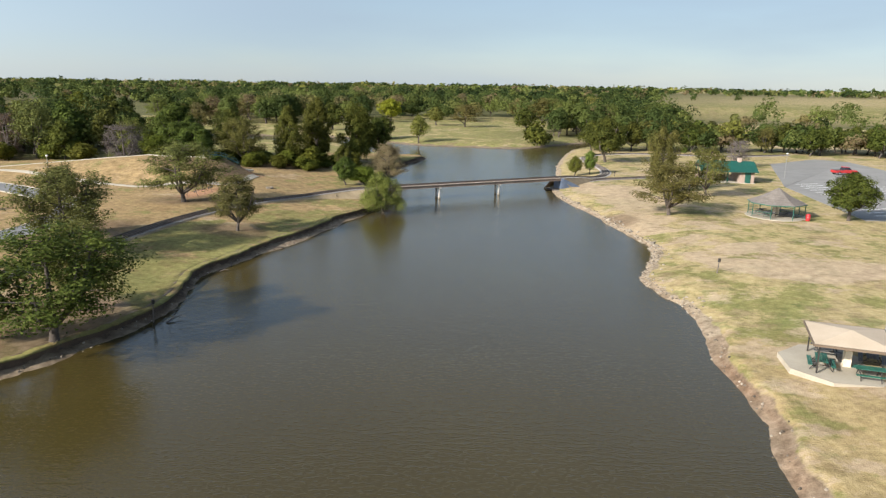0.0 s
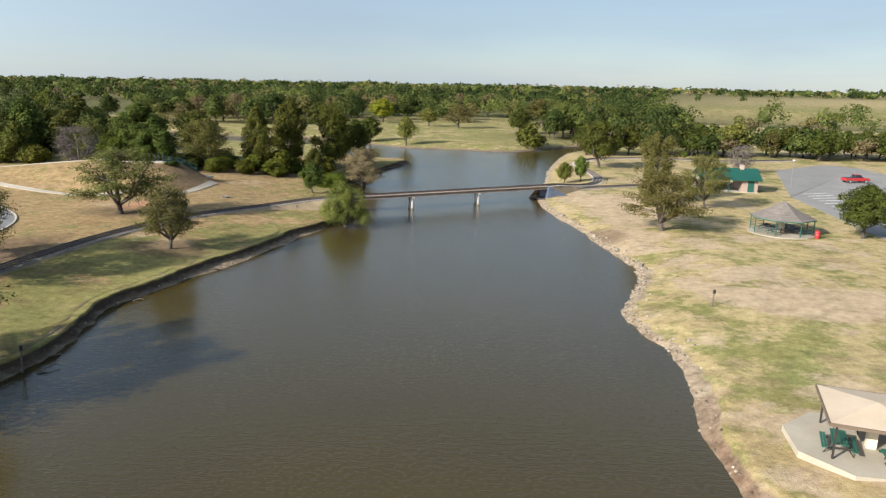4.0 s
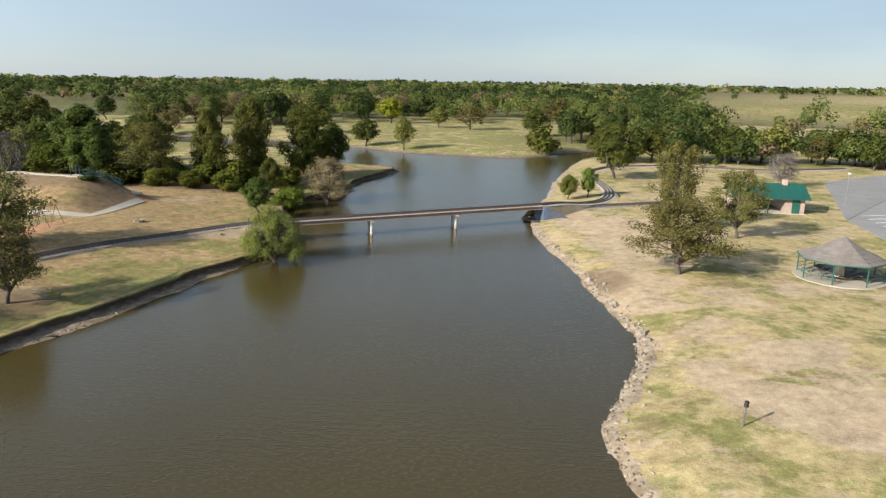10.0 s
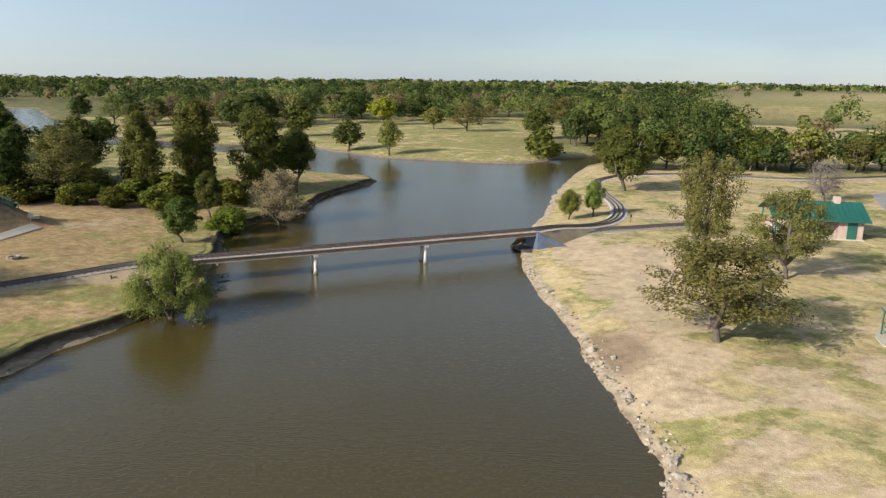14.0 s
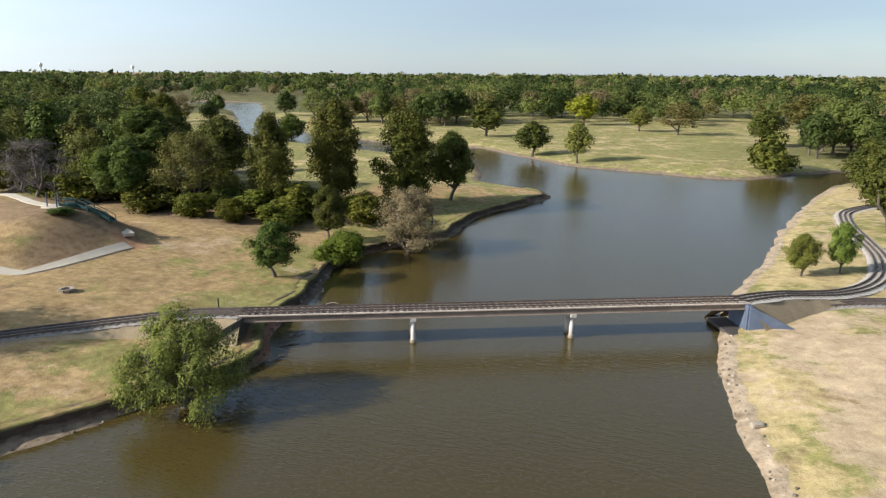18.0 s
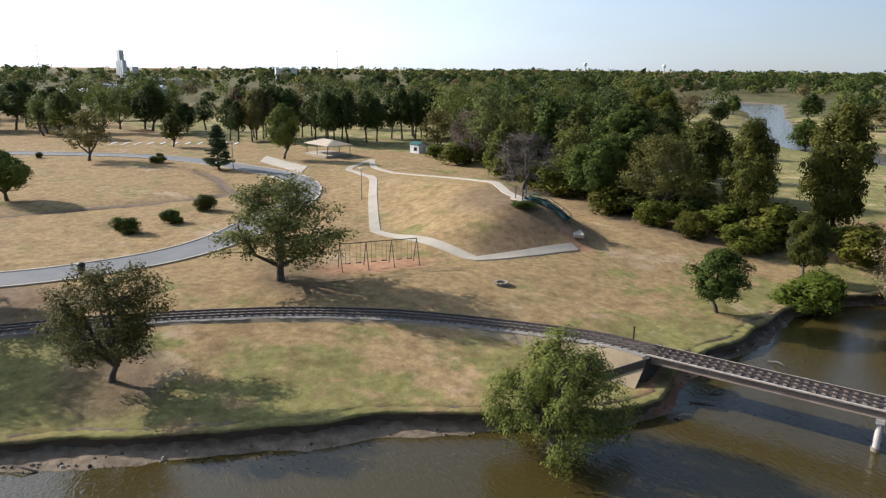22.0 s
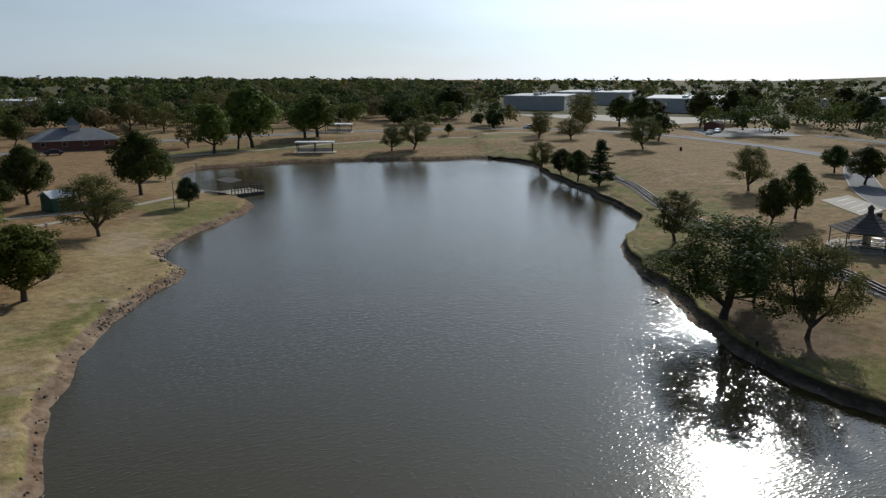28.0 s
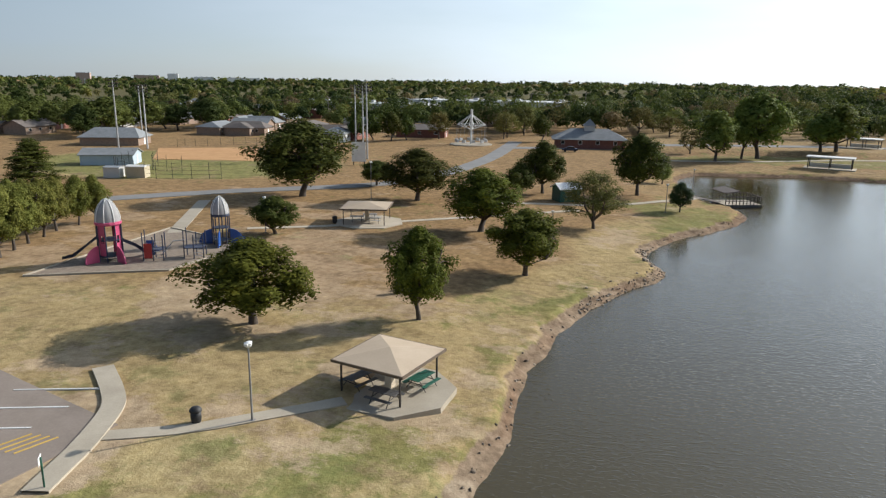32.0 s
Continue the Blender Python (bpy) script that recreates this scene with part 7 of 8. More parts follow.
# pavilion, shed and play yard west of the road
house(-122.5, 133.5, 12, 8.5, 6.0, 0.3, 0.1, CONCRETE, CONCRETE, "pale concrete pad of the west pavilion", "pavilion floor", 0.1, 0, False, name="pavilion_floor")
top = thing("open_pavilion", pose(-122.5, 133.5, ground_z(-122.5, 133.5), 0, 0, 12), "low open pavilion with beige roof and thin posts", "pavilion")
bm = bmesh.new()
v = [bm.verts.new(q) for q in ((-4.6, -3, 2.3), (4.6, -3, 2.3), (4.6, 3, 2.3), (-4.6, 3, 2.3), (-2, 0, 3.2), (2, 0, 3.2))]
for f in ((0, 1, 5, 4), (1, 2, 5), (2, 3, 4, 5), (3, 0, 4)):
    bm.faces.new([v[k] for k in f])
e = bmesh.ops.extrude_face_region(bm, geom=bm.faces[:])
bmesh.ops.translate(bm, vec=(0, 0, 0.1), verts=[g for g in e["geom"] if isinstance(g, bmesh.types.BMVert)])
part("roof", bm, BEIGEROOF, top)
for x in (-4.2, 0, 4.2):
    for y in (-2.6, 2.6):
        bm = bmesh.new()
        bar(bm, (x, y, 0), (x, y, 2.35), 0.07)
        part("post", bm, DARKSTEEL, top)
house(-118.9, 152.2, 20, 2.6, 2.2, 2.3, 0.5, WHITEPAINT, GREENROOF, "small white shed with a green roof", "shed", 0.15, 1, True, name="shed")


# ---- the dock and the south shore ----
dock = thing("fishing_dock", pose(-8.4, -40.0, 0.0, 0, 0, 15.5), "floating fishing dock with dark steel rails and small roof", "dock")
bm = bmesh.new()
box(bm, -3.2, 3.2, -2.6, 2.6, -0.15, 0.42)
part("float", bm, DARKTABLE, dock)
for k in range(13):
    bm = bmesh.new()
    x = -3.2 + 0.5 * k
    box(bm, x, x + 0.46, -2.65, 2.65, 0.42, 0.47)
    part("deck_board", bm, CONCRETE, dock, "pale weathered deck board" if k == 0 else "")
edge = [(-3.1 + 0.62 * k, y) for k in range(11) for y in (-2.5, 2.5)] + [(-3.1, -1.9 + 0.62 * k) for k in range(7)]
for k, (x, y) in enumerate(edge):
    bm = bmesh.new()
    bar(bm, (x, y, 0.45), (x, y, 2.6 if x > 1.0 and k % 4 < 2 and abs(y) > 2 else 1.75), 0.07)
    part("post", bm, DARKSTEEL, dock)
for zz in (1.05, 1.75):
    for a, b in (((-3.1, -2.5), (3.1, -2.5)), ((-3.1, 2.5), (3.1, 2.5)), ((-3.1, -2.5), (-3.1, 2.5))):
        bm = bmesh.new()
        bar(bm, (*a, zz), (*b, zz), 0.05)
        part("rail", bm, DARKSTEEL, dock)
bm = bmesh.new()
box(bm, 1.0, 3.4, -2.9, 2.9, 2.6, 2.7, Matrix.Translation((2.2, 0, 2.6)) @ Matrix.Rotation(radians(9), 4, "Y") @ Matrix.Translation((-2.2, 0, -2.6)))
part("roof", bm, DARKSHINGLE, dock)
bm = bmesh.new()
box(bm, 0, 5.4, -0.7, 0.7, 0.46, 0.54)
part("gangway", bm, TIEWOOD, dock).matrix_local = pose(3.0, 0.0, 0.02, 0, -4, -47)

def flat_shelter(x, y, turn, w, d, h, label, wall=True):
    top = thing("open_shelter", pose(x, y, ground_z(x, y), 0, 0, turn), label, "shelter")
    bm = bmesh.new()
    box(bm, -w / 2, w / 2, -d / 2, d / 2, h, h + 0.25)
    part("roof", bm, WHITEPAINT, top, "flat whitish roof")
    for px in (-w / 2 + 0.5, 0, w / 2 - 0.5):
        for py in (-d / 2 + 0.4, d / 2 - 0.4):
            bm = bmesh.new()
            box(bm, px - 0.1, px + 0.1, py - 0.1, py + 0.1, -0.2, h)
            part("post", bm, DARKSTEEL, top)
    bm = bmesh.new()
    box(bm, -w / 2 - 0.4, w / 2 + 0.4, -d / 2 - 0.4, d / 2 + 0.4, -0.4, 0.1)
    part("floor_slab", bm, CONCRETE, top)
    bm = bmesh.new()
    box(bm, -w / 2 + 0.6, w / 2 - 0.6, d / 2 - 0.5, d / 2 - 0.3, 0.1, 1.0)
    part("low_wall", bm, GREYWALL, top)


flat_shelter(-38.5, -91.5, 158, 10, 4, 2.5, "flat white-roofed open shelter on the south shore")
flat_shelter(-62, -140, 150, 9, 5, 2.6, "flat white-roofed shelter behind the trees")
GREYROOF = surface("grey_roof", (0.150, 0.160, 0.165), (0.260, 0.270, 0.275), 3, 0.8, 0.2)
top = house(17, -128, 4, 20, 11, 3.0, 2.4, REDBRICK, GREYROOF, "red brick pavilion with grey hip roof and cupola", "pavilion", 1.0, 4, True, name="brick_pavilion", hip=5.5)
bm = bmesh.new()
box(bm, -1.5, 1.5, -1.5, 1.5, 4.9, 6.4)
cup = part("cupola", bm, GREYWALL, top)
bm = bmesh.new()
bmesh.ops.create_cone(bm, segments=4, radius1=2.7, radius2=0.05, depth=2.0, cap_ends=True, matrix=pose(0, 0, 7.4, 0, 0, 45))
part("cupola_roof", bm, GREYROOF, cup)
house(20.3, -29, 30, 3.6, 3.0, 2.2, 0.7, GREENROOF, WHITEPAINT, "small green shed with whitish roof under trees", "shed", 0.3, 1, True, name="shed")
house(-184.5, -91, 30, 10, 5, 2.6, 0.6, REDBRICK, DARKSHINGLE, "small dark red brick building by the road", "building", 0.4, 2, True, name="brick_building")

# ---- fair ride, ball field and town to the south ----
ride = thing("fair_ride", pose(52, -125, ground_z(52, -125)), "white steel lattice fair ride with radiating arms", "fair ride")
bm = bmesh.new()
bar(bm, (0, 0, 0), (0, 0, 10.5), 0.35, 8)
part("mast", bm, WHITEPAINT, ride)
for k in range(10):
    a = 6.2832 * k / 10
    bm = bmesh.new()
    bar(bm, (0, 0, 9.2), (4.4 * math.cos(a), 4.4 * math.sin(a), 6.0), 0.09)
    bar(bm, (0, 0, 4.5), (4.4 * math.cos(a), 4.4 * math.sin(a), 6.0), 0.07)
    bar(bm, (4.4 * math.cos(a), 4.4 * math.sin(a), 6.0), (4.4 * math.cos(a + 0.63), 4.4 * math.sin(a + 0.63), 6.0), 0.06)
    arm = part("arm", bm, WHITEPAINT, ride)
    bm = bmesh.new()
    bar(bm, (4.4 * math.cos(a), 4.4 * math.sin(a), 6.0), (4.6 * math.cos(a), 4.6 * math.sin(a), 1.6), 0.03)
    box(bm, -0.35, 0.35, -0.5, 0.5, 0.9, 1.7, pose(4.6 * math.cos(a), 4.6 * math.sin(a), 0, 0, 0, math.degrees(a)))
    part("car", bm, GREYSTEEL, arm)
bm = ngon_slab(6.5, 12, 0.0, 0.25)
part("base", bm, CONCRETE, ride)

INFIELD = surface("orange_infield", (0.420, 0.220, 0.085), (0.580, 0.330, 0.140), 1.2, 1.0, 0.3)
slab("infield", [(92, -66), (118, -62), (132, -86), (108, -96)], INFIELD, "orange dirt infield of the ball park", "infield", 0.06)


def light_tower(x, y, h, label="tall steel ball-field light tower"):
    top = thing("light_tower", pose(x, y, ground_z(x, y)), label, "light tower", "ball-field light towers")
    bm = bmesh.new()
    tube(bm, [Vector((0, 0, -0.2)), Vector((0, 0, h))], [0.26, 0.14], 8)
    part("pole", bm, GREYSTEEL, top)
    for k in range(3):
        bm = bmesh.new()
        box(bm, -1.4, 1.4, -0.06, 0.06, h - 0.2 - 0.8 * k, h - 0.08 - 0.8 * k)
        for j in range(4):
            box(bm, -1.25 + 0.75 * j, -0.95 + 0.75 * j, -0.25, 0.05, h - 0.1 - 0.8 * k, h + 0.2 - 0.8 * k)
        part("lamp_bar", bm, DARKSTEEL, top)


for x, y, h in ((141, -81.5, 18), (134, -84, 16.7), (70.0, -78, 18), (71.2, -78.6, 17.5), (87, -120, 17), (160, -120, 16)):
    light_tower(x, y, h)
sb = thing("scoreboard", pose(68.2, -66, ground_z(68, -66), 0, 0, 15), "white ball-field scoreboard on steel posts", "scoreboard")
bm = bmesh.new()
box(bm, -1.6, 1.6, -0.12, 0.12, 0.8, 5.2)
part("board", bm, WHITEPAINT, sb)
for s in (-1.2, 1.2):
    bm = bmesh.new()
    box(bm, s - 0.1, s + 0.1, -0.1, 0.1, -0.2, 0.8)
    part("post", bm, DARKSTEEL, sb)


def fence(points, h, label, mat_):
    top = thing("fence", Matrix(), label, "fence", "ball-field fences")
    line = spline(points, 3.0)
    for k, p in enumerate(line):
        bm = bmesh.new()
        g = ground_z(*p)
        bar(bm, (p[0], p[1], g), (p[0], p[1], g + h), 0.05, 5)
        part("post", bm, mat_, top)
        if k:
            q = line[k - 1]
            for zz in np.arange(0.1, h + 0.01, max(0.55, h / 4)):
                bm = bmesh.new()
                bar(bm, (q[0], q[1], ground_z(*q) + zz), (p[0], p[1], g + zz), 0.025, 3)
                part("wire", bm, mat_, top)


fence([(86, -36), (98, -33), (112, -40), (116, -52)], 3.2, "dark chain-link backstop fence of the ball field", DARKSTEEL)
fence([(98, -42), (106, -44), (110, -52)], 3.4, "dark chain-link dugout fence", DARKSTEEL)
fence([(130, -92), (112, -104), (94, -104)], 2.2, "dark chain-link outfield fence of the ball field", DARKSTEEL)
house(121.5, -52, 20, 11, 7, 2.3, 1.1, BLUEWALL, GREYROOF, "pale blue clubhouse with grey roof at the ball field", "clubhouse", 0.4, 0, True, name="clubhouse")
house(107, -33, 12, 3.0, 2.6, 1.9, 0.2, GREYWALL, GREYSTEEL, "grey flat-roofed storage box by the ball field", "shed", 0.1, 0, False, name="shed")
house(102.5, -34, 12, 3.6, 2.6, 2.1, 0.2, surface("tan_wall", (0.43, 0.37, 0.25), (0.56, 0.49, 0.35), 2, 0.8, 0.1), WHITEPAINT, "tan storage box with white roof by the ball field", "shed", 0.1, 0, False, name="shed")
house(150, -93, 15, 16, 10, 2.4, 2.2, BUFFBRICK, GREYROOF, "grey-roofed concession building at the ball park", "building", 0.6, 0, True, name="concession_building", hip=3)
PALEROOF = surface("pale_flat_roof", (0.52, 0.52, 0.51), (0.68, 0.68, 0.66), 0.6, 0.8, 0.1)
BROWNROOF = surface("brown_roof", (0.10, 0.085, 0.075), (0.20, 0.17, 0.15), 2, 0.9, 0.2)
rng = np.random.RandomState(21)
for k in range(90):
    x, y = rng.uniform(60, 330), rng.uniform(-360, -108)
    if abs(x - 140) < 40 and y > -128 or (x - 17) ** 2 + (y + 90) ** 2 > 390 ** 2 or x < 70 and y > -170:
        continue
    mat_ = (REDBRICK, BUFFBRICK, BUFFBRICK, GREYWALL, REDBRICK)[k % 5]
    house(x, y, rng.uniform(-8, 8) + 90 * (k % 2), rng.uniform(11, 17), rng.uniform(7, 9), 2.7, rng.uniform(1.3, 2.0), mat_, (BROWNROOF, GREYROOF, BROWNROOF, GREYROOF, BROWNROOF)[k % 5],
          "single-storey town house with pitched roof", "house", 0.5, 3, True, "town houses", hip=3 if k % 3 == 0 else 0)


def hall(x, y, turn, w, d, h, label, wall=None, name="warehouse", bays=8):
    top = thing(name, pose(x, y, ground_z(x, y), 0, 0, turn), label, "warehouse")
    bm = bmesh.new()
    box(bm, -w / 2, w / 2, -d / 2, d / 2, -0.5, h)
    part("wall", bm, wall or GREYWALL, top)
    bm = bmesh.new()
    box(bm, -w / 2 - 0.3, w / 2 + 0.3, -d / 2 - 0.3, d / 2 + 0.3, h, h + 0.5)
    part("roof", bm, PALEROOF, top)
    for k in range(bays):
        for s in (-1, 1):
            xx = (k + 0.5) / bays * w - w / 2
            bm = bmesh.new()
            box(bm, xx - w / bays * 0.18, xx + w / bays * 0.18, s * (d / 2 + 0.04) - 0.04, s * (d / 2 + 0.04) + 0.04, 0, h * 0.45)
            part("bay_door", bm, (GREYSTEEL_DARK, WHITEPAINT)[k % 2], top)
    for k in range(4):
        bm = bmesh.new()
        xx = (k + 0.5) / 4 * w - w / 2
        box(bm, xx - 1.5, xx + 1.5, -1.5, 1.5, h + 0.5, h + 1.8)
        part("roof_unit", bm, GREYSTEEL, top)


hall(75, -365, -8, 110, 30, 6, "long white flat-roofed warehouse in the town")
hall(130, -300, -6, 60, 24, 5.5, "white flat-roofed store building in the town")
hall(-236, -268, 46, 60, 34, 7.5, "large pale grey industrial hall with flat roof", bays=10)
hall(-300, -215, 42, 80, 40, 7, "long pale industrial hall behind the trees", bays=12)
hall(-330, -330, 45, 90, 50, 8, "large pale industrial hall in the distance", bays=12)
hall(-262, -150, 35, 34, 16, 6, "pale flat-roofed workshop hall", bays=5)
hall(-894, 333, 80, 26, 18, 14, "white windowed block standing above the woods", WHITEPAINT, "office_block", 5)
slab("pavement", [(-175, -215), (-215, -190), (-260, -130), (-190, -120)], CONCRETE, "pale concrete yard before the industrial halls", "pavement", 0.1)
slab("pavement", [(-180, -100), (-215, -90), (-190, -60), (-160, -70)], LOT, "pale parking yard by the road", "pavement", 0.1)


def car(x, y, turn, paint, label):
    top = thing("car", pose(x, y, ground_z(x, y) + 0.1, 0, 0, turn), label, "car", "parked cars")
    bm = bmesh.new()
    prof = [(-2.2, 0.3), (-2.2, 0.8), (-1.4, 0.9), (-0.9, 1.4), (0.5, 1.42), (1.2, 0.92), (2.1, 0.75), (2.2, 0.3)]
    f = bm.faces.new([bm.verts.new((a, -0.85, b)) for a, b in prof])
    q = bmesh.ops.extrude_face_region(bm, geom=[f])
    bmesh.ops.translate(bm, vec=(0, 1.7, 0), verts=[g for g in q["geom"] if isinstance(g, bmesh.types.BMVert)])
    bmesh.ops.bevel(bm, geom=bm.edges[:], offset=0.08, segments=2, affect="EDGES")
    part("body", bm, paint, top)
    bm = bmesh.new()
    box(bm, -1.15, 0.8, -0.87, 0.87, 0.95, 1.3)
    part("windows", bm, GLASS_DARK, top)
    for sx in (-1.35, 1.35):
        for sy in (-0.8, 0.8):
            bm = bmesh.new()
            bmesh.ops.create_cone(bm, cap_ends=True, segments=14, radius1=0.32, radius2=0.32, depth=0.2, matrix=pose(sx, sy, 0.3, 90))
            part("wheel", bm, BLACKPLASTIC, top)


car(22, -112, 5, NAVYPAINT, "dark car parked before the brick pavilion")
car(-168, -78, 30, WHITEPAINT, "white car parked in the yard")
car(-176, -82, 30, GREYSTEEL, "silver car parked in the yard")
car(-130, -127, 8, GREYSTEEL, "silver car on the south road")

# ---- landmarks on the western horizon ----
el_top = thing("grain_elevator", pose(-1050, 151, 1.2, 0, 0, 20), "grey concrete grain elevator towering over the trees", "grain elevator")
for k in range(4):
    bm = bmesh.new()
    tube(bm, [Vector((-9 + 6 * k, 0, 0)), Vector((-9 + 6 * k, 0, 24))], [3.2, 3.2], 14)
    part("silo", bm, GREYWALL, el_top, smooth_faces=True)
bm = bmesh.new()
box(bm, -4, 4, -3, 3, 24, 37)
part("head_house", bm, GREYWALL, el_top)
bm = bmesh.new()
box(bm, 34, 42, -4, 4, 0, 16)
part("annex", bm, GREYSTEEL, el_top)
bm = bmesh.new()
bar(bm, (4, 0, 32), (36, 0, 17), 0.8)
part("conveyor", bm, GREYSTEEL, el_top)


def mast(x, y, h, r, label):
    top = thing("mast", pose(x, y, 1.2), label, "mast")
    bm = bmesh.new()
    tube(bm, [Vector((0, 0, 0)), Vector((0, 0, h))], [r, r * 0.5], 6)
    part("pole", bm, GREYSTEEL, top)
    bm = bmesh.new()
    box(bm, -r * 3, r * 3, -r, r, h - r * 3, h)
    part("head", bm, DARKSTEEL, top)


def water_tower(x, y, h, label):
    top = thing("water_tower", pose(x, y, 1.2), label, "water tower")
    bm = bmesh.new()
    tube(bm, [Vector((0, 0, 0)), Vector((0, 0, h * 0.75))], [1.8, 1.5], 10)
    part("stem", bm, WHITEPAINT, top)
    bm = bmesh.new()
    tube(bm, [Vector((0, 0, h * 0.7)), Vector((0, 0, h * 0.78)), Vector((0, 0, h * 0.92)), Vector((0, 0, h))], [1.6, 4.2, 4.4, 1.0], 14)
    part("tank", bm, WHITEPAINT, top, smooth_faces=True)


mast(-640, 67, 33, 0.3, "tall floodlight mast above the western trees")
mast(-900, 404, 38, 0.35, "thin radio mast above the western woods")
water_tower(-1500, 1290, 34, "white water tower on the horizon")
water_tower(-1350, 1420, 30, "pale water tower on the horizon")
for x, y, w, h in ((1190, -1412, 30, 24), (1150, -1600, 60, 20), (1100, -1640, 26, 24), (903, -1647, 80, 15), (1010, -1640, 50, 17)):
    hall(x, y, 30, w, 24, h, "far town block on the southern horizon", (BRICK, GREYWALL, WHITEPAINT)[w % 3], "town_block", 4)

# ---- stones, sticks and drift along the water ----
def stone_mesh(seed):
    bm = bmesh.new()
    bmesh.ops.create_icosphere(bm, subdivisions=2, radius=1)
    r = np.random.RandomState(seed)
    ph = r.uniform(0, 6, 6)
    for v in bm.verts:
        c = v.co
        k = 1 + 0.22 * math.sin(3 * c.x + ph[0]) + 0.18 * math.sin(4 * c.y + ph[1] + c.z) + 0.12 * math.sin(7 * c.z + ph[2] + 3 * c.x)
        v.co = Vector((c.x * k, c.y * k * 0.8, c.z * k * 0.55))
    return mesh_of("stone", bm, ROCK)


STONES = [stone_mesh(k) for k in range(6)]
east_line = [p for p, s in zip(shore, side_of) if s == 2 and -60 < p[1] < 140]
rng = np.random.RandomState(33)
stony = [q for q in east_line if 60 < q[1] < 108 or 0 < q[1] < 25]
for k in range(170):
    p = stony[rng.randint(len(stony))] if k < 180 else east_line[rng.randint(len(east_line))]
    x, y = p + rng.normal(0.5, 0.9, 2)
    g = ground_z(x, y)
    if g < -0.25 or g > 1.0:
        continue
    s = rng.uniform(0.07, 0.20) * (2.2 if rng.uniform() < 0.10 else 1)
    ob = new("stone", STONES[k % 6])
    ob.matrix_world = pose(x, y, g + s * 0.12, rng.uniform(-15, 15), rng.uniform(-15, 15), rng.uniform(0, 360)) @ Matrix.Diagonal((s, s, s, 1))
    tagged(ob, "pale rough shore stone half in the water" if g < 0.1 else "pale rough stone on the eroded bank", "stone", "shore stones")
for k in range(14):
    p = [q for q, s in zip(shore, side_of) if s == 0 and 40 < q[1] < 135][rng.randint(50)]
    x, y = p + rng.normal(0.6, 0.8, 2)
    bm = bmesh.new()
    L = rng.uniform(0.6, 1.8)
    tube(bm, [Vector((0, 0, 0)), Vector((L * 0.5, 0.1, 0.12)), Vector((L, -0.05, 0.05))], [0.07, 0.05, 0.02], 6)
    ob = tagged(new("driftwood", mesh_of("driftwood", bm, DEADWOOD)), "grey driftwood stick in the shallows", "driftwood", "driftwood")
    ob.matrix_world = pose(x, y, max(0.02, ground_z(x, y)), 0, rng.uniform(-12, 5), rng.uniform(0, 360))


bm = bmesh.new()
box(bm, -0.36, 0.36, -0.26, 0.26, -0.15, 0.24)
bmesh.ops.bevel(bm, geom=bm.edges[:], offset=0.06, segments=2, affect="EDGES")
block = tagged(new("concrete_block", mesh_of("concrete_block", bm, ROCK)), "pale broken concrete block at the water's edge", "block")
block.matrix_world = pose(21.4, 120.1, max(0.05, ground_z(21.4, 120.1)), 6, -4, 30)


# small rubble and clods along both shores
def rubble():
    rng = np.random.RandomState(77)
    lines = [(q, 0) for q in stony] * 3 + [(q, 0) for q in east_line] + [(q, 1) for q, s in zip(shore, side_of) if s == 0 and 30 < q[1] < 160]
    v, f = [], []
    for k in range(1700):
        p, dark = lines[rng.randint(len(lines))]
        x, y = p + rng.normal(0.25 if not dark else -0.5, 0.6, 2)
        g = ground_z(x, y)
        if g < -0.12 or g > 0.75:
            continue
        r = rng.uniform(0.04, 0.14)
        ring = rng.uniform(0.7, 1.3, 6) * r
        b = len(v)
        turn = rng.uniform(0, 6.28)
        v += [(x + ring[j] * math.cos(turn + j * 1.047), y + ring[j] * math.sin(turn + j * 1.047), g - 0.02) for j in range(6)]
        v += [(x + 0.55 * ring[j] * math.cos(turn + j * 1.047), y + 0.55 * ring[j] * math.sin(turn + j * 1.047), g + r * rng.uniform(0.5, 0.9)) for j in range(6)]
        f += [(b + j, b + (j + 1) % 6, b + 6 + (j + 1) % 6, b + 6 + j) for j in range(6)] + [tuple(range(b + 6, b + 12))]
    m = bpy.data.meshes.new("shore_rubble")
    m.from_pydata(v, [], f)
    mat, nt, bsdf = nodes_of("rubble")
    isl = nt.nodes.new("ShaderNodeNewGeometry").outputs["Random Per Island"]
    nt.links.new(ramp(nt, isl, [(0.0, (0.055, 0.042, 0.030)), (0.7, (0.200, 0.158, 0.115)), (1.0, (0.400, 0.340, 0.265))]), bsdf.inputs["Base Color"])
    bsdf.inputs["Roughness"].default_value = 0.95
    bumped(nt, bsdf, grain(nt, 14, 3), 0.6, 0.03)
    m.materials.append(mat)
    tagged(new("shore_rubble", m), "broken stones and clods strewn along the shore", "rubble", kind="stuff")


rubble()


# ---- roofs of the town to the west ----
rng = np.random.RandomState(91)
for k in range(18):
    x, y = rng.uniform(-620, -300), rng.uniform(-110, 190)
    house(x, y, rng.uniform(-12, 12) + 90 * (k % 2), rng.uniform(12, 20), rng.uniform(8, 11), 3.0, rng.uniform(1.4, 2.4), (GREYWALL, BUFFBRICK, WHITEPAINT)[k % 3], (PALEROOF, GREYROOF, BROWNROOF)[k % 3],
          "single-storey house with pitched roof among the western trees", "house", 0.5, 3, True, "western town houses", hip=3 if k % 3 == 0 else 0)
hall(-610, 160, 85, 46, 20, 6, "long white-roofed shed beyond the western trees", bays=6)
hall(-405, -178, 20, 70, 26, 6, "long low pale store building beyond the trees", bays=8)


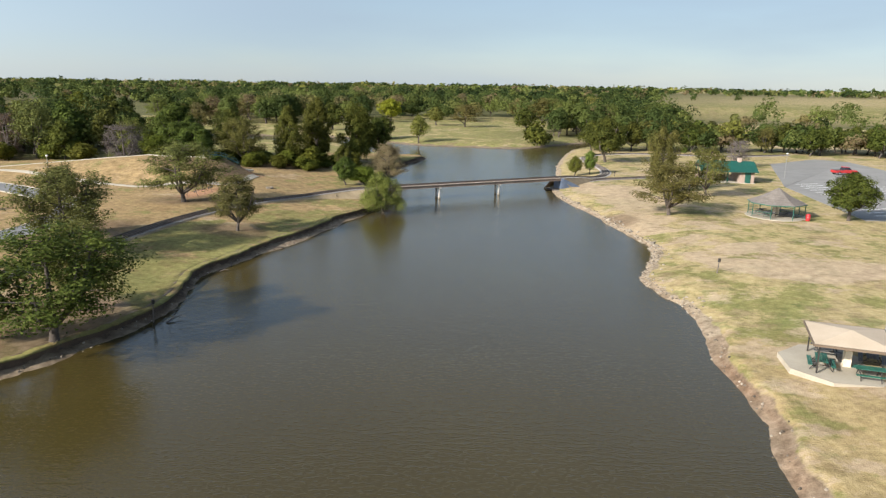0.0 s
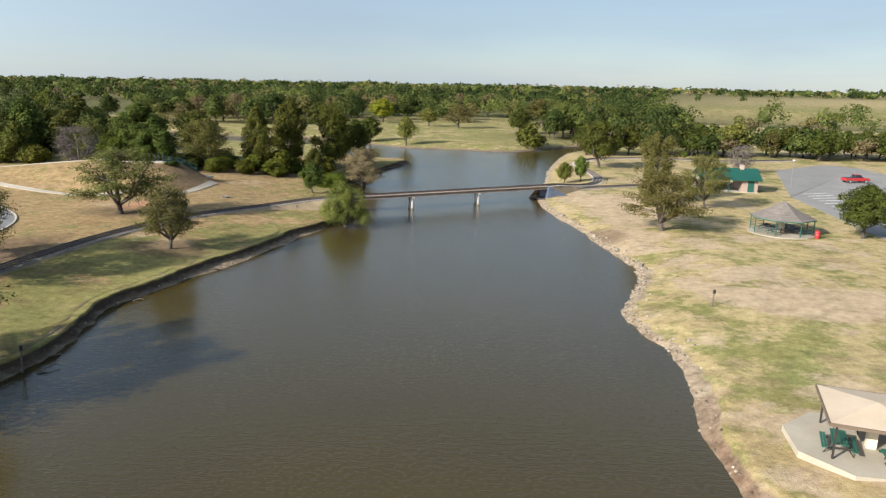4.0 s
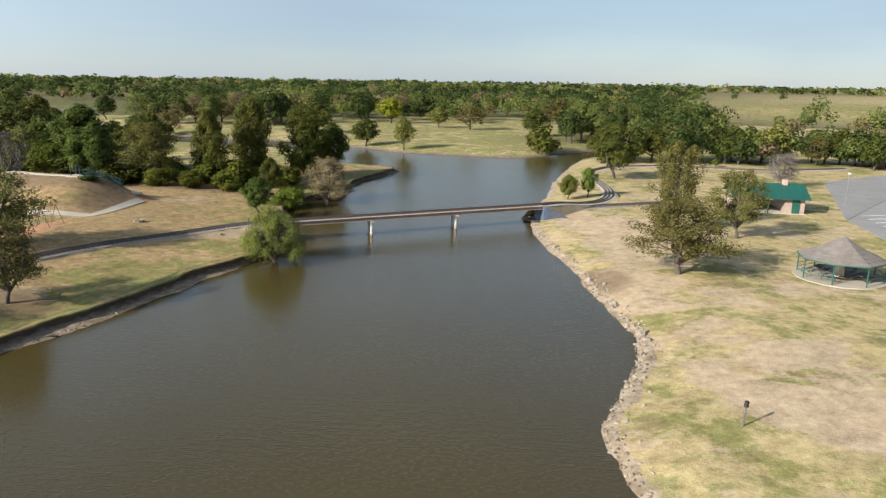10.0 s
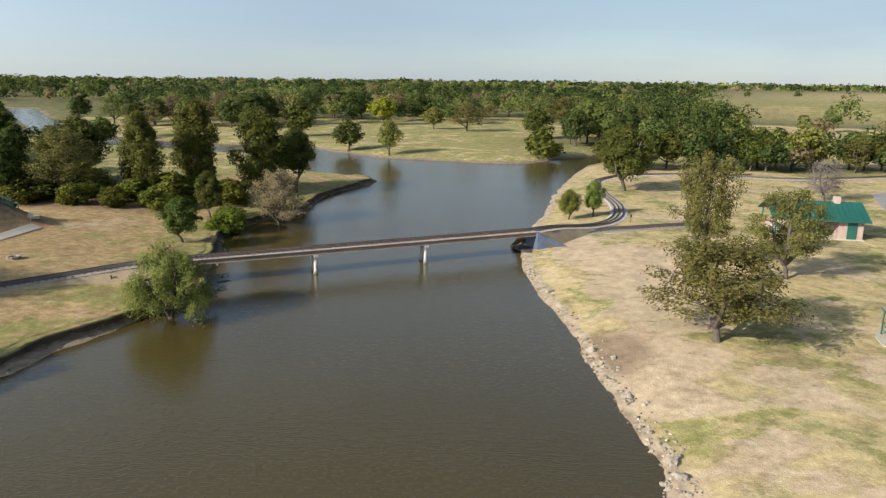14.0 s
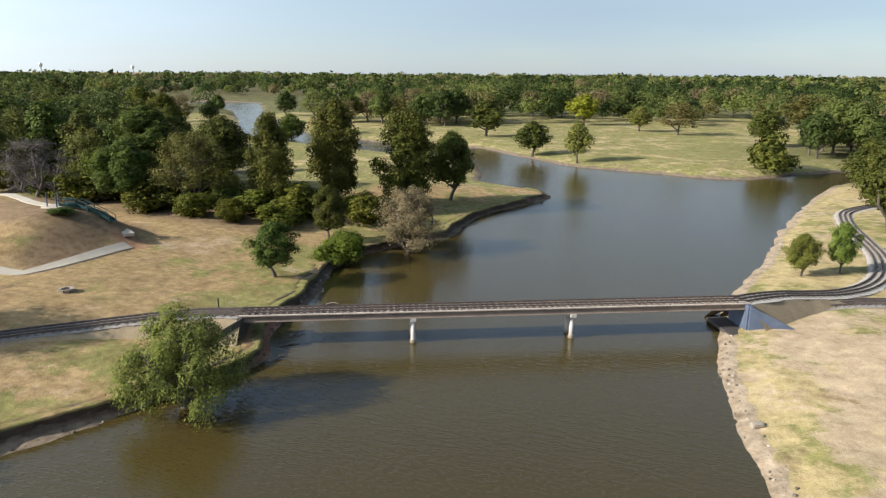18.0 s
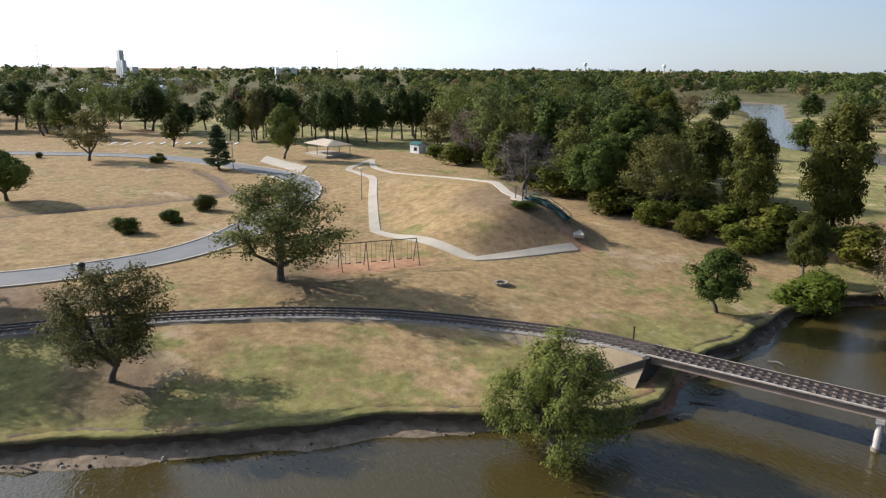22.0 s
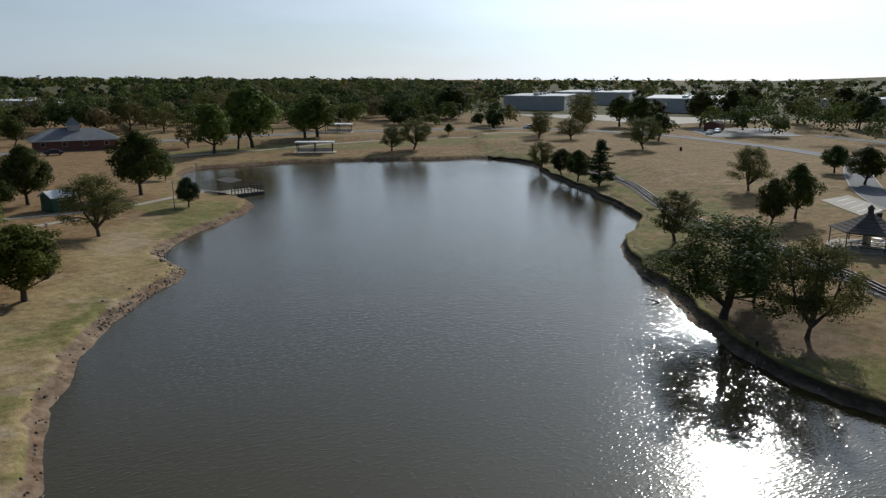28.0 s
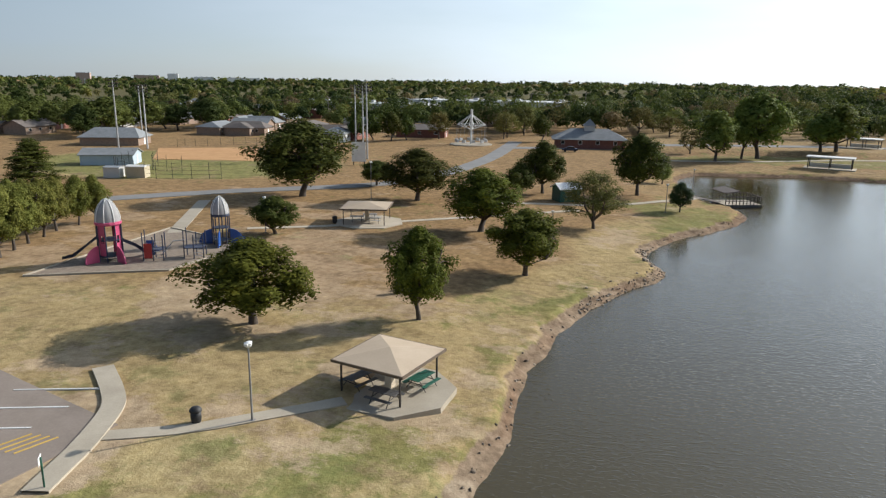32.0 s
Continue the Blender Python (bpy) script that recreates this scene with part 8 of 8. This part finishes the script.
# ---- the power line through the town ----
def utility_pole(x, y, h, turn):
    top = thing("utility_pole", pose(x, y, ground_z(x, y), 0, 0, turn), "tall brown wooden utility pole with crossarm", "utility pole", "utility poles")
    bm = bmesh.new()
    tube(bm, [Vector((0, 0, -0.3)), Vector((0, 0, h))], [0.17, 0.11], 8)
    part("pole", bm, TIEWOOD, top)
    bm = bmesh.new()
    box(bm, -1.2, 1.2, -0.06, 0.06, h - 0.7, h - 0.55)
    part("crossarm", bm, TIEWOOD, top)
    for xx in (-1.1, 0.0, 1.1):
        bm = bmesh.new()
        tube(bm, [Vector((xx, 0, h - 0.55)), Vector((xx, 0, h - 0.3))], [0.06, 0.04], 8)
        part("insulator", bm, GREYSTEEL, top)
    return Vector((x, y, ground_z(x, y) + h - 0.3))


heads = [utility_pole(x, y, h, a) for x, y, h, a in ((205, -150, 11, 70), (160, -168, 11, 60), (122.3, -190.9, 12, 55), (72.3, -231.1, 12.5, 48), (46.7, -281.6, 13, 30), (20, -340, 13, 30))]
for a, b in zip(heads, heads[1:]):
    for k in (-1, 0, 1):
        side = (b - a).cross(Vector((0, 0, 1))).normalized() * 1.1 * k
        bm = bmesh.new()
        tube(bm, [a.lerp(b, u / 8) + side - Vector((0, 0, 1.2 * 4 * (u / 8) * (1 - u / 8))) for u in range(9)], [0.025] * 9, 4)
        tagged(new("power_wire", mesh_of("power_wire", bm, BLACKPLASTIC)), "thin sagging power wire between utility poles", "wire", "power wires")


# ---- streets of low roofs beyond the ball field ----
rng = np.random.RandomState(57)
for k in range(26):
    x, y = 35 + 240 * (k % 9) / 9 + rng.uniform(-9, 9), -285 - 75 * (k // 9) + rng.uniform(-16, 16)
    if k % 4 == 3:
        hall(x, y, rng.uniform(-8, 4), rng.uniform(26, 44), 15, rng.uniform(3.6, 4.6), "low flat-roofed shop building in the town", (GREYWALL, BRICK, REDBRICK)[k % 3], "shop_building", 5)
    else:
        house(x, y, rng.uniform(-8, 8) + 90 * (k % 2), rng.uniform(13, 19), rng.uniform(8, 10), 2.7, rng.uniform(1.3, 1.9), (REDBRICK, BUFFBRICK, GREYWALL)[k % 3], (GREYROOF, BROWNROOF, BROWNROOF)[k % 3],
              "single-storey town house with pitched roof", "house", 0.5, 2, True, "town houses", hip=3 if k % 3 == 0 else 0)
